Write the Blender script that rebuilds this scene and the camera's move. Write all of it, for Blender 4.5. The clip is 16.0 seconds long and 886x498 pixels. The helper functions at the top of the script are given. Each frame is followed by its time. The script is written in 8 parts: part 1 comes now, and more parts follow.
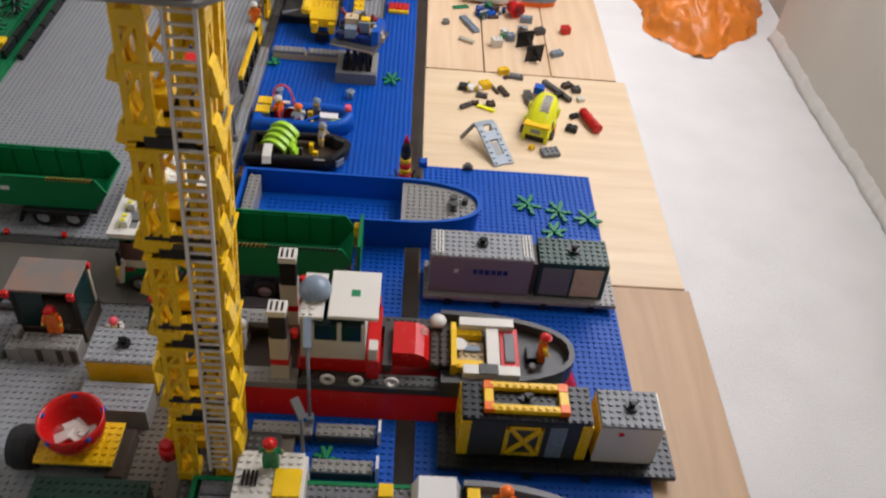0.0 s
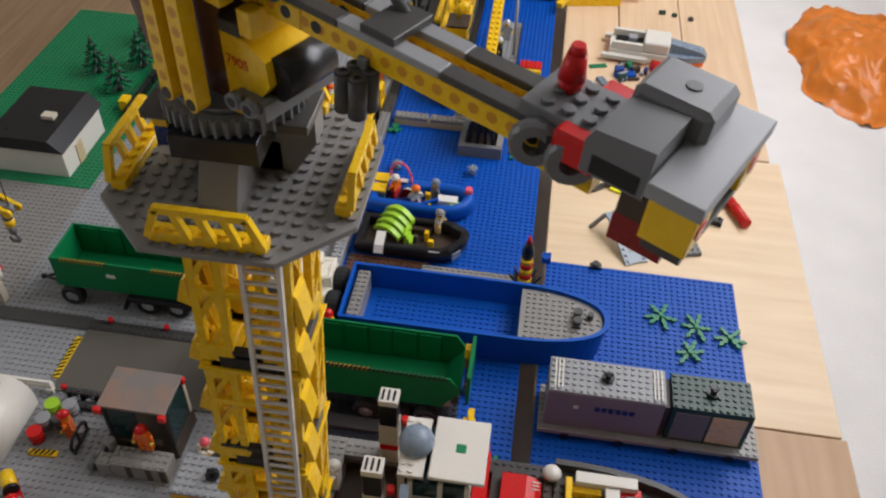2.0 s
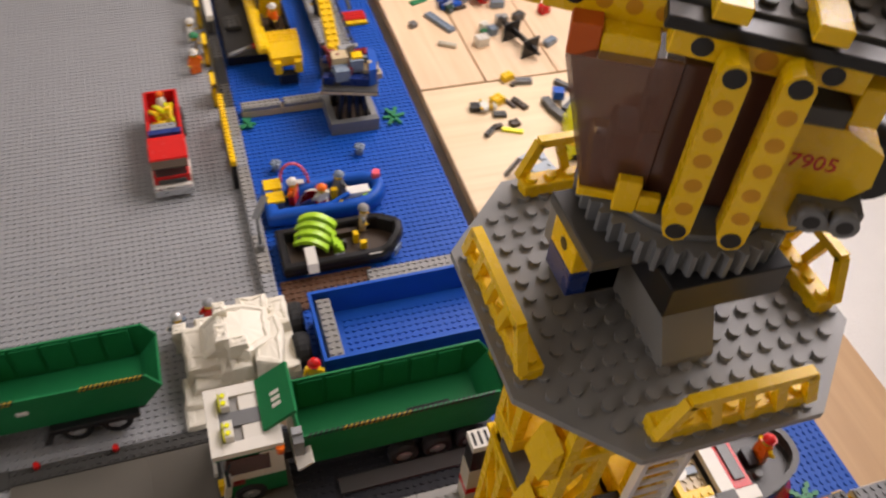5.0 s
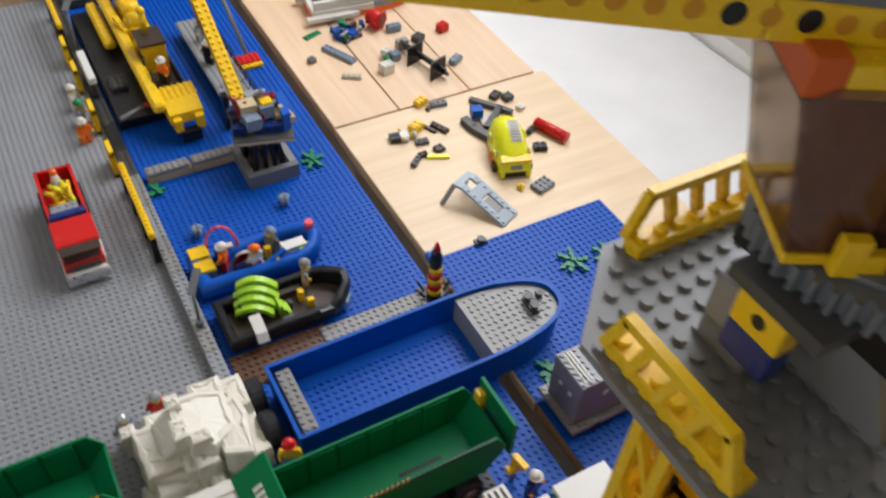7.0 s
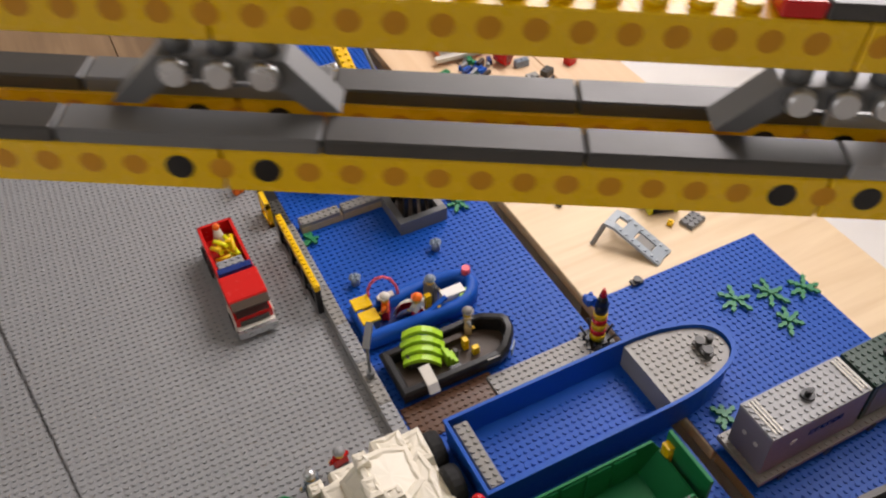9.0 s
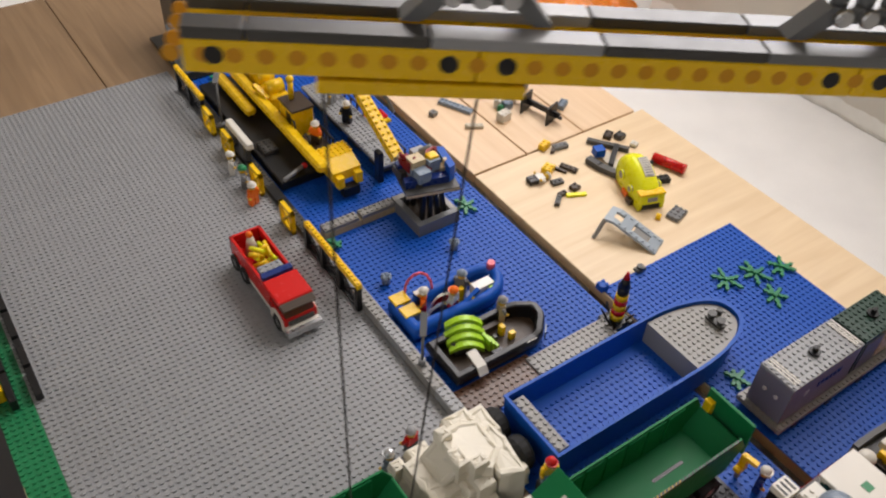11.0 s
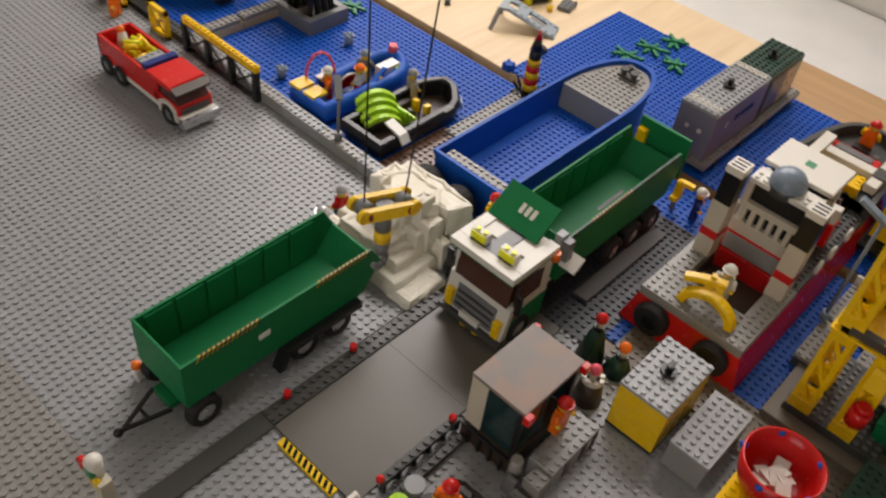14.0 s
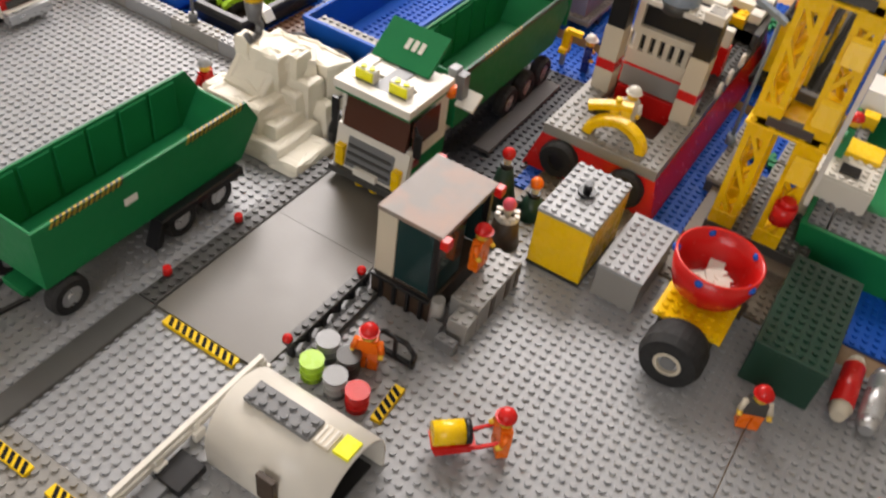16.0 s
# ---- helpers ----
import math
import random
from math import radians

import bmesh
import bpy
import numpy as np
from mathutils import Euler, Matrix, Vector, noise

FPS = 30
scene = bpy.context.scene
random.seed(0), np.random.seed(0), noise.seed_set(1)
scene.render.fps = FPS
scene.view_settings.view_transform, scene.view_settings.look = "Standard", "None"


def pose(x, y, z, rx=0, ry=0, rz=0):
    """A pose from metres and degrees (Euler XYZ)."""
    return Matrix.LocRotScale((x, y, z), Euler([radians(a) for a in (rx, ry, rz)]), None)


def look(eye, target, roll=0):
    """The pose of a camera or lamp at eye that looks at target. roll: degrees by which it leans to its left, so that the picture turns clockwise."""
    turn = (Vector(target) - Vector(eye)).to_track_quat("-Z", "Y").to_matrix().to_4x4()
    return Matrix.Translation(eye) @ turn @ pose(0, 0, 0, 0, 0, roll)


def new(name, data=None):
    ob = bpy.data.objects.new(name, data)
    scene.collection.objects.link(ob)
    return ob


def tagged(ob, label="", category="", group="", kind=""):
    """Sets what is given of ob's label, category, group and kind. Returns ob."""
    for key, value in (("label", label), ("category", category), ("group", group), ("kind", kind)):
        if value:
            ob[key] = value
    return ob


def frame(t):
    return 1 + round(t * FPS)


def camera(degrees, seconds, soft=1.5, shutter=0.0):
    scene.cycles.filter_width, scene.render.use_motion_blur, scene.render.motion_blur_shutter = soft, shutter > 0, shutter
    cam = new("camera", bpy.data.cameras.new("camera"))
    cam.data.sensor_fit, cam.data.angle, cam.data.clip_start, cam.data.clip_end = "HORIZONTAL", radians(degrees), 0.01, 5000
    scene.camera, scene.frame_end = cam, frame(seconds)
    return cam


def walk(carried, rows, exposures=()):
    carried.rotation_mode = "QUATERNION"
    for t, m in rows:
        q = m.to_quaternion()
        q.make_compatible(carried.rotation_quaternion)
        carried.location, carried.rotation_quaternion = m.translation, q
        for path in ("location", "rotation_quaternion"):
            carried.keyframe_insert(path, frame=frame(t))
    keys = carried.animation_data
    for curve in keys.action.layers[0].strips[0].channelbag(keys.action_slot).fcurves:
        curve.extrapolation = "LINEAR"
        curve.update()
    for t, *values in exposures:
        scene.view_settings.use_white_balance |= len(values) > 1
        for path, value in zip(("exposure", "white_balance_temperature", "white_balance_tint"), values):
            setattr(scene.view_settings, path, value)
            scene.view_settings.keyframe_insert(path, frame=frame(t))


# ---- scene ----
cam = camera(55.3, 16.0, soft=2.15, shutter=0.55)
PATH = [
    (0, (-0.033, -1.038, 0.782), (0.078, 0.434, -0.568), 6.5),
    (0.5, (-0.023, -0.994, 0.8), (0.058, 0.474, -0.556), 6.0),
    (1, (-0.022, -0.935, 0.809), (-0.013, 0.516, -0.568), 4.4),
    (1.5, (-0.039, -0.889, 0.82), (-0.114, 0.546, -0.572), 3.0),
    (2, (-0.045, -0.859, 0.825), (-0.213, 0.577, -0.557), 2.4),
    (2.5, (-0.06, -0.84, 0.824), (-0.253, 0.591, -0.559), 1.7),
    (3, (-0.117, -0.796, 0.828), (-0.27, 0.636, -0.561), 2.2),
    (3.5, (-0.189, -0.747, 0.828), (-0.269, 0.611, -0.639), 2.2),
    (4, (-0.248, -0.718, 0.82), (-0.195, 0.61, -0.675), 2.4),
    (4.5, (-0.292, -0.709, 0.805), (-0.051, 0.588, -0.699), 4.2),
    (4.7, (-0.309, -0.705, 0.796), (0.044, 0.584, -0.691), 4.8),
    (6.8, (-0.366, -0.631, 0.754), (0.389, 0.538, -0.683), 6.2),
    (7, (-0.371, -0.617, 0.754), (0.372, 0.57, -0.673), 4.3),
    (7.5, (-0.369, -0.589, 0.752), (0.308, 0.642, -0.671), 0.1),
    (8, (-0.374, -0.563, 0.758), (0.239, 0.722, -0.646), -2.2),
    (8.5, (-0.412, -0.553, 0.769), (0.158, 0.745, -0.642), -3.7),
    (9, (-0.449, -0.541, 0.784), (0.152, 0.738, -0.631), -2.3),
    (9.5, (-0.49, -0.539, 0.798), (0.159, 0.727, -0.608), -2.8),
    (9.7, (-0.507, -0.537, 0.802), (0.171, 0.716, -0.602), -1.9),
    (11.8, (-0.732, -0.512, 0.813), (0.236, 0.616, -0.525), 4.3),
    (12, (-0.743, -0.523, 0.774), (0.249, 0.613, -0.54), 4.0),
    (12.5, (-0.774, -0.533, 0.738), (0.284, 0.55, -0.569), 5.1),
    (13, (-0.8, -0.547, 0.674), (0.279, 0.447, -0.686), 6.8),
    (13.5, (-0.802, -0.552, 0.627), (0.309, 0.382, -0.749), 8.5),
    (14, (-0.793, -0.552, 0.595), (0.34, 0.33, -0.797), 8.0),
    (14.5, (-0.804, -0.562, 0.574), (0.384, 0.253, -0.814), 7.8),
    (15, (-0.806, -0.566, 0.552), (0.41, 0.203, -0.837), 7.8),
    (15.5, (-0.815, -0.57, 0.507), (0.45, 0.133, -0.873), 9.2),
    (16, (-0.818, -0.572, 0.459), (0.478, 0.085, -0.916), 8.6),
]
walk(cam, [(t, look(eye, target, roll)) for t, eye, target, roll in PATH],
     exposures=[(0, -0.4, 6200, 14), (1, -0.6, 6250, 15), (2, -0.53, 6200, 13), (3, -0.17, 6050, 12), (4, 0.05, 6500, 16), (4.5, -0.12, 7000, 21), (7, -0.38, 6050, 11), (8, -0.5, 6400, 15), (9.5, -0.34, 6900, 17),
                (12, -0.55, 6600, 12), (13, -0.58, 6750, 13), (13.5, -0.52, 6850, 13), (14.5, -0.17, 6900, 14), (15.2, 0.1, 6900, 14), (16, 0.4, 6850, 14)])
S = 0.008   # one stud pitch; all lengths below are in studs

# ---------------- world and light ----------------
world = bpy.data.worlds.new("sky_world")
world.use_nodes = True
scene.world = world
wn = world.node_tree
sky = wn.nodes.new("ShaderNodeTexSky")
sky.sky_type, sky.sun_disc = 'NISHITA', False
sky.sun_elevation, sky.sun_rotation = radians(38), radians(35)
wn.nodes["Background"].inputs[1].default_value = 0.12
wn.links.new(sky.outputs[0], wn.nodes["Background"].inputs[0])


def window_lamp(name, m, w, h, watts, colour):
    la = bpy.data.lights.new(name, 'AREA')
    la.shape, la.size, la.size_y, la.energy, la.color = 'RECTANGLE', w, h, watts, colour
    ob = new(name, la)
    ob.matrix_world = m
    return ob


window_lamp("window_light_east", look((0.80, 0.55, 1.32), (-0.6, 0.2, 0.35)), 1.75, 1.0, 54, (1.0, 0.98, 0.975))
# Added fill lamp brightening south and west faces; no west window is known.
window_lamp("fill_light_west", look((-3.3, -0.9, 1.3), (0.0, -0.4, 0.0)), 1.55, 1.1, 21, (0.98, 0.99, 1.0))

# ---------------- materials ----------------


def material(name, colour, rough=0.3, bump=0.0, bump_scale=300.0, vary=0.05, vary_scale=40.0, metal=0.0, coat=0.0, transmit=0.0, alpha=1.0, spec=0.5):
    m = bpy.data.materials.new(name)
    m.use_nodes = True
    nt = m.node_tree
    p = nt.nodes["Principled BSDF"]
    tc = nt.nodes.new("ShaderNodeTexCoord")
    no = nt.nodes.new("ShaderNodeTexNoise")
    no.inputs["Scale"].default_value, no.inputs["Detail"].default_value = vary_scale, 6
    nt.links.new(tc.outputs["Object"], no.inputs["Vector"])
    hsv = nt.nodes.new("ShaderNodeHueSaturation")
    hsv.inputs["Color"].default_value = (*colour, 1)
    mr = nt.nodes.new("ShaderNodeMapRange")
    mr.inputs["To Min"].default_value, mr.inputs["To Max"].default_value = 1 - vary, 1 + vary
    nt.links.new(no.outputs["Fac"], mr.inputs["Value"])
    oi = nt.nodes.new("ShaderNodeObjectInfo")
    mr2 = nt.nodes.new("ShaderNodeMapRange")
    mr2.inputs["To Min"].default_value, mr2.inputs["To Max"].default_value = 1 - vary * 0.5, 1 + vary * 0.5
    nt.links.new(oi.outputs["Random"], mr2.inputs["Value"])
    mu = nt.nodes.new("ShaderNodeMath")
    mu.operation = 'MULTIPLY'
    nt.links.new(mr.outputs[0], mu.inputs[0])
    nt.links.new(mr2.outputs[0], mu.inputs[1])
    nt.links.new(mu.outputs[0], hsv.inputs["Value"])
    nt.links.new(hsv.outputs[0], p.inputs["Base Color"])
    rr = nt.nodes.new("ShaderNodeMapRange")
    rr.inputs["To Min"].default_value, rr.inputs["To Max"].default_value = rough * 0.75, min(1, rough * 1.35)
    n2 = nt.nodes.new("ShaderNodeTexNoise")
    n2.inputs["Scale"].default_value, n2.inputs["Detail"].default_value = vary_scale * 5, 4
    nt.links.new(tc.outputs["Object"], n2.inputs["Vector"])
    nt.links.new(n2.outputs["Fac"], rr.inputs["Value"])
    nt.links.new(rr.outputs[0], p.inputs["Roughness"])
    p.inputs["Metallic"].default_value = metal
    p.inputs["Coat Weight"].default_value = coat
    p.inputs["Transmission Weight"].default_value = transmit
    p.inputs["Alpha"].default_value = alpha
    p.inputs["Specular IOR Level"].default_value = spec
    if bump:
        bn = nt.nodes.new("ShaderNodeTexNoise")
        bn.inputs["Scale"].default_value, bn.inputs["Detail"].default_value = bump_scale, 5
        nt.links.new(tc.outputs["Object"], bn.inputs["Vector"])
        b = nt.nodes.new("ShaderNodeBump")
        b.inputs["Strength"].default_value, b.inputs["Distance"].default_value = bump, 0.001
        nt.links.new(bn.outputs["Fac"], b.inputs["Height"])
        nt.links.new(b.outputs[0], p.inputs["Normal"])
    return m


def plastic(name, colour, rough=0.27, vary=0.045, spec=0.4):
    return material(name, colour, rough, 0.06, 160.0, vary, 30.0, spec=spec)


BLUE = plastic("blue_plastic", (0.003, 0.082, 0.43), 0.42, spec=0.25)
DBLUE = plastic("dark_blue_plastic", (0.01, 0.03, 0.16))
GREY = plastic("light_grey_plastic", (0.295, 0.30, 0.305), 0.33)
OGREY = plastic("warm_grey_plastic", (0.265, 0.255, 0.235), 0.33)
MGREY = plastic("stone_grey_plastic", (0.155, 0.158, 0.16), 0.33)
DGREY = plastic("dark_grey_plastic", (0.060, 0.058, 0.054), 0.35)
BROWN = plastic("dark_brown_plastic", (0.055, 0.035, 0.022), 0.4)
BLACK = plastic("black_plastic", (0.009, 0.009, 0.010), 0.3)
RUBBER = material("black_rubber", (0.012, 0.012, 0.012), 0.75, 0.2, 500)
YELLOW = plastic("yellow_plastic", (0.84, 0.52, 0.006), 0.26)
ORANGE = plastic("orange_plastic", (0.85, 0.16, 0.01))
RED = plastic("red_plastic", (0.58, 0.012, 0.010), 0.24)
DRED = plastic("dark_red_plastic", (0.22, 0.012, 0.012))
WHITE = plastic("white_plastic", (0.68, 0.645, 0.57), 0.3)
CREAM = plastic("aged_white_plastic", (0.56, 0.50, 0.39), 0.33, 0.07)
GREEN = plastic("green_plastic", (0.004, 0.165, 0.052), 0.46, spec=0.2)
BGREEN = plastic("bright_green_plastic", (0.012, 0.20, 0.075), 0.35)
DGREEN = plastic("dark_green_plastic", (0.012, 0.045, 0.028), 0.33)
LIME = plastic("lime_plastic", (0.36, 0.62, 0.03))
TAN = plastic("tan_plastic", (0.56, 0.44, 0.26))
SKIN = plastic("yellow_skin_plastic", (0.80, 0.50, 0.05))
IVORY = plastic("ivory_rock_plastic", (0.76, 0.71, 0.59), 0.4, 0.06)
MUD = plastic("brown_grey_plastic", (0.165, 0.135, 0.10), 0.4)
INK = material("matt_black_print", (0.008, 0.008, 0.008), 0.8, spec=0.15)
HAZARD = plastic("matt_yellow_plastic", (0.84, 0.54, 0.006), 0.55, spec=0.25)
NEON = plastic("neon_yellow_plastic", (0.80, 0.78, 0.01))
SAND = plastic("sand_blue_plastic", (0.20, 0.25, 0.31))
MAUVE = plastic("grey_purple_plastic", (0.20, 0.19, 0.225), 0.35)
TBROWN = plastic("smoky_brown_plastic", (0.085, 0.036, 0.024), 0.13, spec=0.4)
SILVER = material("silver_plastic", (0.55, 0.56, 0.57), 0.28, vary=0.06, metal=0.8)
ROADM = material("grey_brown_tile", (0.105, 0.094, 0.076), 0.33, 0.05, 200, 0.10, 12)
GLASSY = plastic("smoked_glass_plastic", (0.012, 0.035, 0.035), 0.06)
CLEARW = plastic("milky_white_plastic", (0.72, 0.70, 0.66), 0.2)
PINK = plastic("pink_plastic", (0.75, 0.10, 0.14))
STRING = material("black_string", (0.015, 0.013, 0.012), 0.9)
CARPET = material("cream_carpet", (0.80, 0.785, 0.76), 0.95, 1.0, 420, 0.10, 9)
PLASTER = material("beige_plaster", (0.55, 0.51, 0.44), 0.85, 0.25, 60, 0.05, 3)
CURTAIN = material("beige_curtain_cloth", (0.66, 0.61, 0.53), 0.9, 0.4, 700, 0.06, 5)
LACE = material("white_hem_cloth", (0.76, 0.73, 0.67), 0.9, 0.8, 500, 0.10, 30)
CEIL = material("white_ceiling_paint", (0.8, 0.79, 0.77), 0.9, 0.1, 80, 0.03, 3)
FRAME = material("white_window_paint", (0.75, 0.75, 0.74), 0.4)


WORN = plastic("worn_grey_tile", (0.20, 0.175, 0.155), 0.4, spec=0.3)
nt = WORN.node_tree
tc = nt.nodes.new("ShaderNodeTexCoord")
ns = nt.nodes.new("ShaderNodeTexNoise")
ns.inputs["Scale"].default_value, ns.inputs["Detail"].default_value, ns.inputs["Distortion"].default_value = 24, 6, 0.35
nt.links.new(tc.outputs["Object"], ns.inputs["Vector"])
rp = nt.nodes.new("ShaderNodeValToRGB")
rp.color_ramp.elements[0].position, rp.color_ramp.elements[1].position = 0.46, 0.80
rp.color_ramp.elements[0].color, rp.color_ramp.elements[1].color = (0.20, 0.175, 0.155, 1), (0.34, 0.17, 0.10, 1)
nt.links.new(ns.outputs["Fac"], rp.inputs[0])
nt.links.new(rp.outputs[0], nt.nodes["Principled BSDF"].inputs["Base Color"])


def wood(name, light, dark, along):
    m = bpy.data.materials.new(name)
    m.use_nodes = True
    nt = m.node_tree
    p = nt.nodes["Principled BSDF"]
    tc = nt.nodes.new("ShaderNodeTexCoord")
    mp = nt.nodes.new("ShaderNodeMapping")
    mp.inputs["Scale"].default_value = (60, 4, 60) if along == 'y' else (4, 60, 60)
    nt.links.new(tc.outputs["Object"], mp.inputs["Vector"])
    no = nt.nodes.new("ShaderNodeTexNoise")
    no.inputs["Scale"].default_value, no.inputs["Detail"].default_value, no.inputs["Distortion"].default_value = 1.0, 9, 0.6
    nt.links.new(mp.outputs[0], no.inputs["Vector"])
    ra = nt.nodes.new("ShaderNodeValToRGB")
    ra.color_ramp.elements[0].position, ra.color_ramp.elements[1].position = 0.30, 0.72
    ra.color_ramp.elements[0].color, ra.color_ramp.elements[1].color = (*dark, 1), (*light, 1)
    nt.links.new(no.outputs["Fac"], ra.inputs[0])
    big = nt.nodes.new("ShaderNodeTexNoise")
    big.inputs["Scale"].default_value, big.inputs["Detail"].default_value = 6, 3
    nt.links.new(tc.outputs["Object"], big.inputs["Vector"])
    mr = nt.nodes.new("ShaderNodeMapRange")
    mr.inputs["To Min"].default_value, mr.inputs["To Max"].default_value = 0.88, 1.1
    nt.links.new(big.outputs["Fac"], mr.inputs["Value"])
    hs = nt.nodes.new("ShaderNodeHueSaturation")
    nt.links.new(ra.outputs[0], hs.inputs["Color"])
    nt.links.new(mr.outputs[0], hs.inputs["Value"])
    nt.links.new(hs.outputs[0], p.inputs["Base Color"])
    p.inputs["Roughness"].default_value = 0.45
    b = nt.nodes.new("ShaderNodeBump")
    b.inputs["Strength"].default_value, b.inputs["Distance"].default_value = 0.08, 0.001
    nt.links.new(no.outputs["Fac"], b.inputs["Height"])
    nt.links.new(b.outputs[0], p.inputs["Normal"])
    return m


PINE = wood("pale_pine_wood", (0.80, 0.62, 0.40), (0.71, 0.52, 0.31), 'x')
PINE2 = wood("pale_pine_wood_lengthwise", (0.78, 0.57, 0.37), (0.68, 0.46, 0.27), 'y')
PINE3 = wood("honey_pine_wood", (0.52, 0.32, 0.155), (0.43, 0.255, 0.115), 'y')
PINEEDGE = wood("brown_board_edge", (0.30, 0.19, 0.10), (0.20, 0.12, 0.06), 'y')

# ---------------- mesh builder ----------------


class Build:
    """Collects shapes, in studs, into one mesh."""

    def __init__(self):
        self.v, self.f, self.m, self.mats, self.s = [], [], [], [], []

    def mi(self, mat):
        if mat not in self.mats:
            self.mats.append(mat)
        return self.mats.index(mat)

    def add(self, verts, faces, mat, smooth=False):
        o, k = len(self.v), self.mi(mat)
        self.v.extend(verts)
        for q in faces:
            self.f.append([i + o for i in q])
            self.m.append(k)
            self.s.append(smooth)
        return self

    def box(self, x0, x1, y0, y1, z0, z1, mat, c=0.05):
        c = min(c, 0.3 * abs(x1 - x0), 0.3 * abs(y1 - y0), 0.3 * abs(z1 - z0))
        vs, X, Y, Z = [], (x0, x1), (y0, y1), (z0, z1)
        for i in (0, 1):
            for j in (0, 1):
                for k in (0, 1):
                    sx, sy, sz = (1 - 2 * i) * c, (1 - 2 * j) * c, (1 - 2 * k) * c
                    x, y, z = X[i], Y[j], Z[k]
                    vs += [(x, y + sy, z + sz), (x + sx, y, z + sz), (x + sx, y + sy, z)]

        def n(i, j, k, a):
            return (i * 4 + j * 2 + k) * 3 + a
        fs = []
        for i in (0, 1):
            q = [n(i, 0, 0, 0), n(i, 0, 1, 0), n(i, 1, 1, 0), n(i, 1, 0, 0)]
            fs.append(q if i == 0 else q[::-1])
            q = [n(0, i, 0, 1), n(1, i, 0, 1), n(1, i, 1, 1), n(0, i, 1, 1)]
            fs.append(q if i == 0 else q[::-1])
            q = [n(0, 0, i, 2), n(0, 1, i, 2), n(1, 1, i, 2), n(1, 0, i, 2)]
            fs.append(q if i == 0 else q[::-1])
        for a in (0, 1):
            for b in (0, 1):
                s = (a + b) % 2
                q = [n(0, a, b, 1), n(1, a, b, 1), n(1, a, b, 2), n(0, a, b, 2)]
                fs.append(q if s else q[::-1])
                q = [n(a, 0, b, 0), n(a, 1, b, 0), n(a, 1, b, 2), n(a, 0, b, 2)]
                fs.append(q[::-1] if s else q)
                q = [n(a, b, 0, 0), n(a, b, 1, 0), n(a, b, 1, 1), n(a, b, 0, 1)]
                fs.append(q if s else q[::-1])
        for i in (0, 1):
            for j in (0, 1):
                for k in (0, 1):
                    q = [n(i, j, k, 0), n(i, j, k, 1), n(i, j, k, 2)]
                    fs.append(q if (i + j + k) % 2 == 0 else q[::-1])
        return self.add(vs, fs, mat)

    def studs(self, x0, y0, nx, ny, z, mat, n=8, skip=None):
        """A grid of studs whose first one has its centre at x0 + .5, y0 + .5."""
        ring = [(0.3 * math.cos(2 * math.pi * i / n), 0.3 * math.sin(2 * math.pi * i / n)) for i in range(n)]
        for ix in range(nx):
            for iy in range(ny):
                x, y = x0 + ix + 0.5, y0 + iy + 0.5
                if skip and skip(x, y):
                    continue
                vs = [(x + a, y + b, z) for a, b in ring] + [(x + a, y + b, z + 0.21) for a, b in ring]
                fs = [[i, (i + 1) % n, n + (i + 1) % n, n + i] for i in range(n)] + [list(range(n, 2 * n))]
                self.add(vs, fs, mat)
        return self

    def brick(self, x, y, z, nx, ny, h, mat, stud=True):
        self.box(x + 0.02, x + nx - 0.02, y + 0.02, y + ny - 0.02, z, z + h, mat, 0.06)
        if stud:
            self.studs(x, y, int(round(nx)), int(round(ny)), z + h, mat)
        return self

    def poly(self, pts, axis, a0, a1, mat):
        """A polygon, drawn on the plane across an axis, drawn out from a0 to a1 along it."""
        def put(p, a):
            return {'x': (a, p[0], p[1]), 'y': (p[0], a, p[1]), 'z': (p[0], p[1], a)}[axis]
        n = len(pts)
        area = sum(pts[i][0] * pts[(i + 1) % n][1] - pts[(i + 1) % n][0] * pts[i][1] for i in range(n))
        if (area < 0) != (axis == 'y'):
            pts = pts[::-1]
        vs = [put(p, a0) for p in pts] + [put(p, a1) for p in pts]
        fs = [list(range(n))[::-1], list(range(n, 2 * n))] + [[i, (i + 1) % n, n + (i + 1) % n, n + i] for i in range(n)]
        return self.add(vs, fs, mat)

    def rod(self, p, q, r, mat, r2=None, n=10, caps=True):
        p, q = Vector(p), Vector(q)
        d = (q - p).normalized()
        u = d.orthogonal().normalized()
        w = d.cross(u)
        r2 = r if r2 is None else r2
        vs = []
        for c, rad in ((p, r), (q, r2)):
            for i in range(n):
                a = 2 * math.pi * i / n
                vs.append(tuple(c + rad * (math.cos(a) * u + math.sin(a) * w)))
        o, k = len(self.v), self.mi(mat)
        self.add(vs, [[i, (i + 1) % n, n + (i + 1) % n, n + i] for i in range(n)], mat, True)
        if caps:
            for q2 in (list(range(n))[::-1], list(range(n, 2 * n))):
                self.f.append([i + o for i in q2])
                self.m.append(k)
                self.s.append(False)
        return self

    def cyl(self, x, y, z0, z1, r, mat, r2=None, n=16):
        return self.rod((x, y, z0), (x, y, z1), r, mat, r2, n)

    def bar(self, p, q, w, h, mat):
        """A square bar from p to q."""
        p, q = Vector(p), Vector(q)
        d = (q - p).normalized()
        up = Vector((0, 0, 1)) if abs(d.z) < 0.95 else Vector((0, 1, 0))
        u = d.cross(up).normalized() * (w / 2)
        t = u.cross(d).normalized() * (h / 2)
        vs = [tuple(c + a * u + b * t) for c in (p, q) for a, b in ((-1, -1), (1, -1), (1, 1), (-1, 1))]
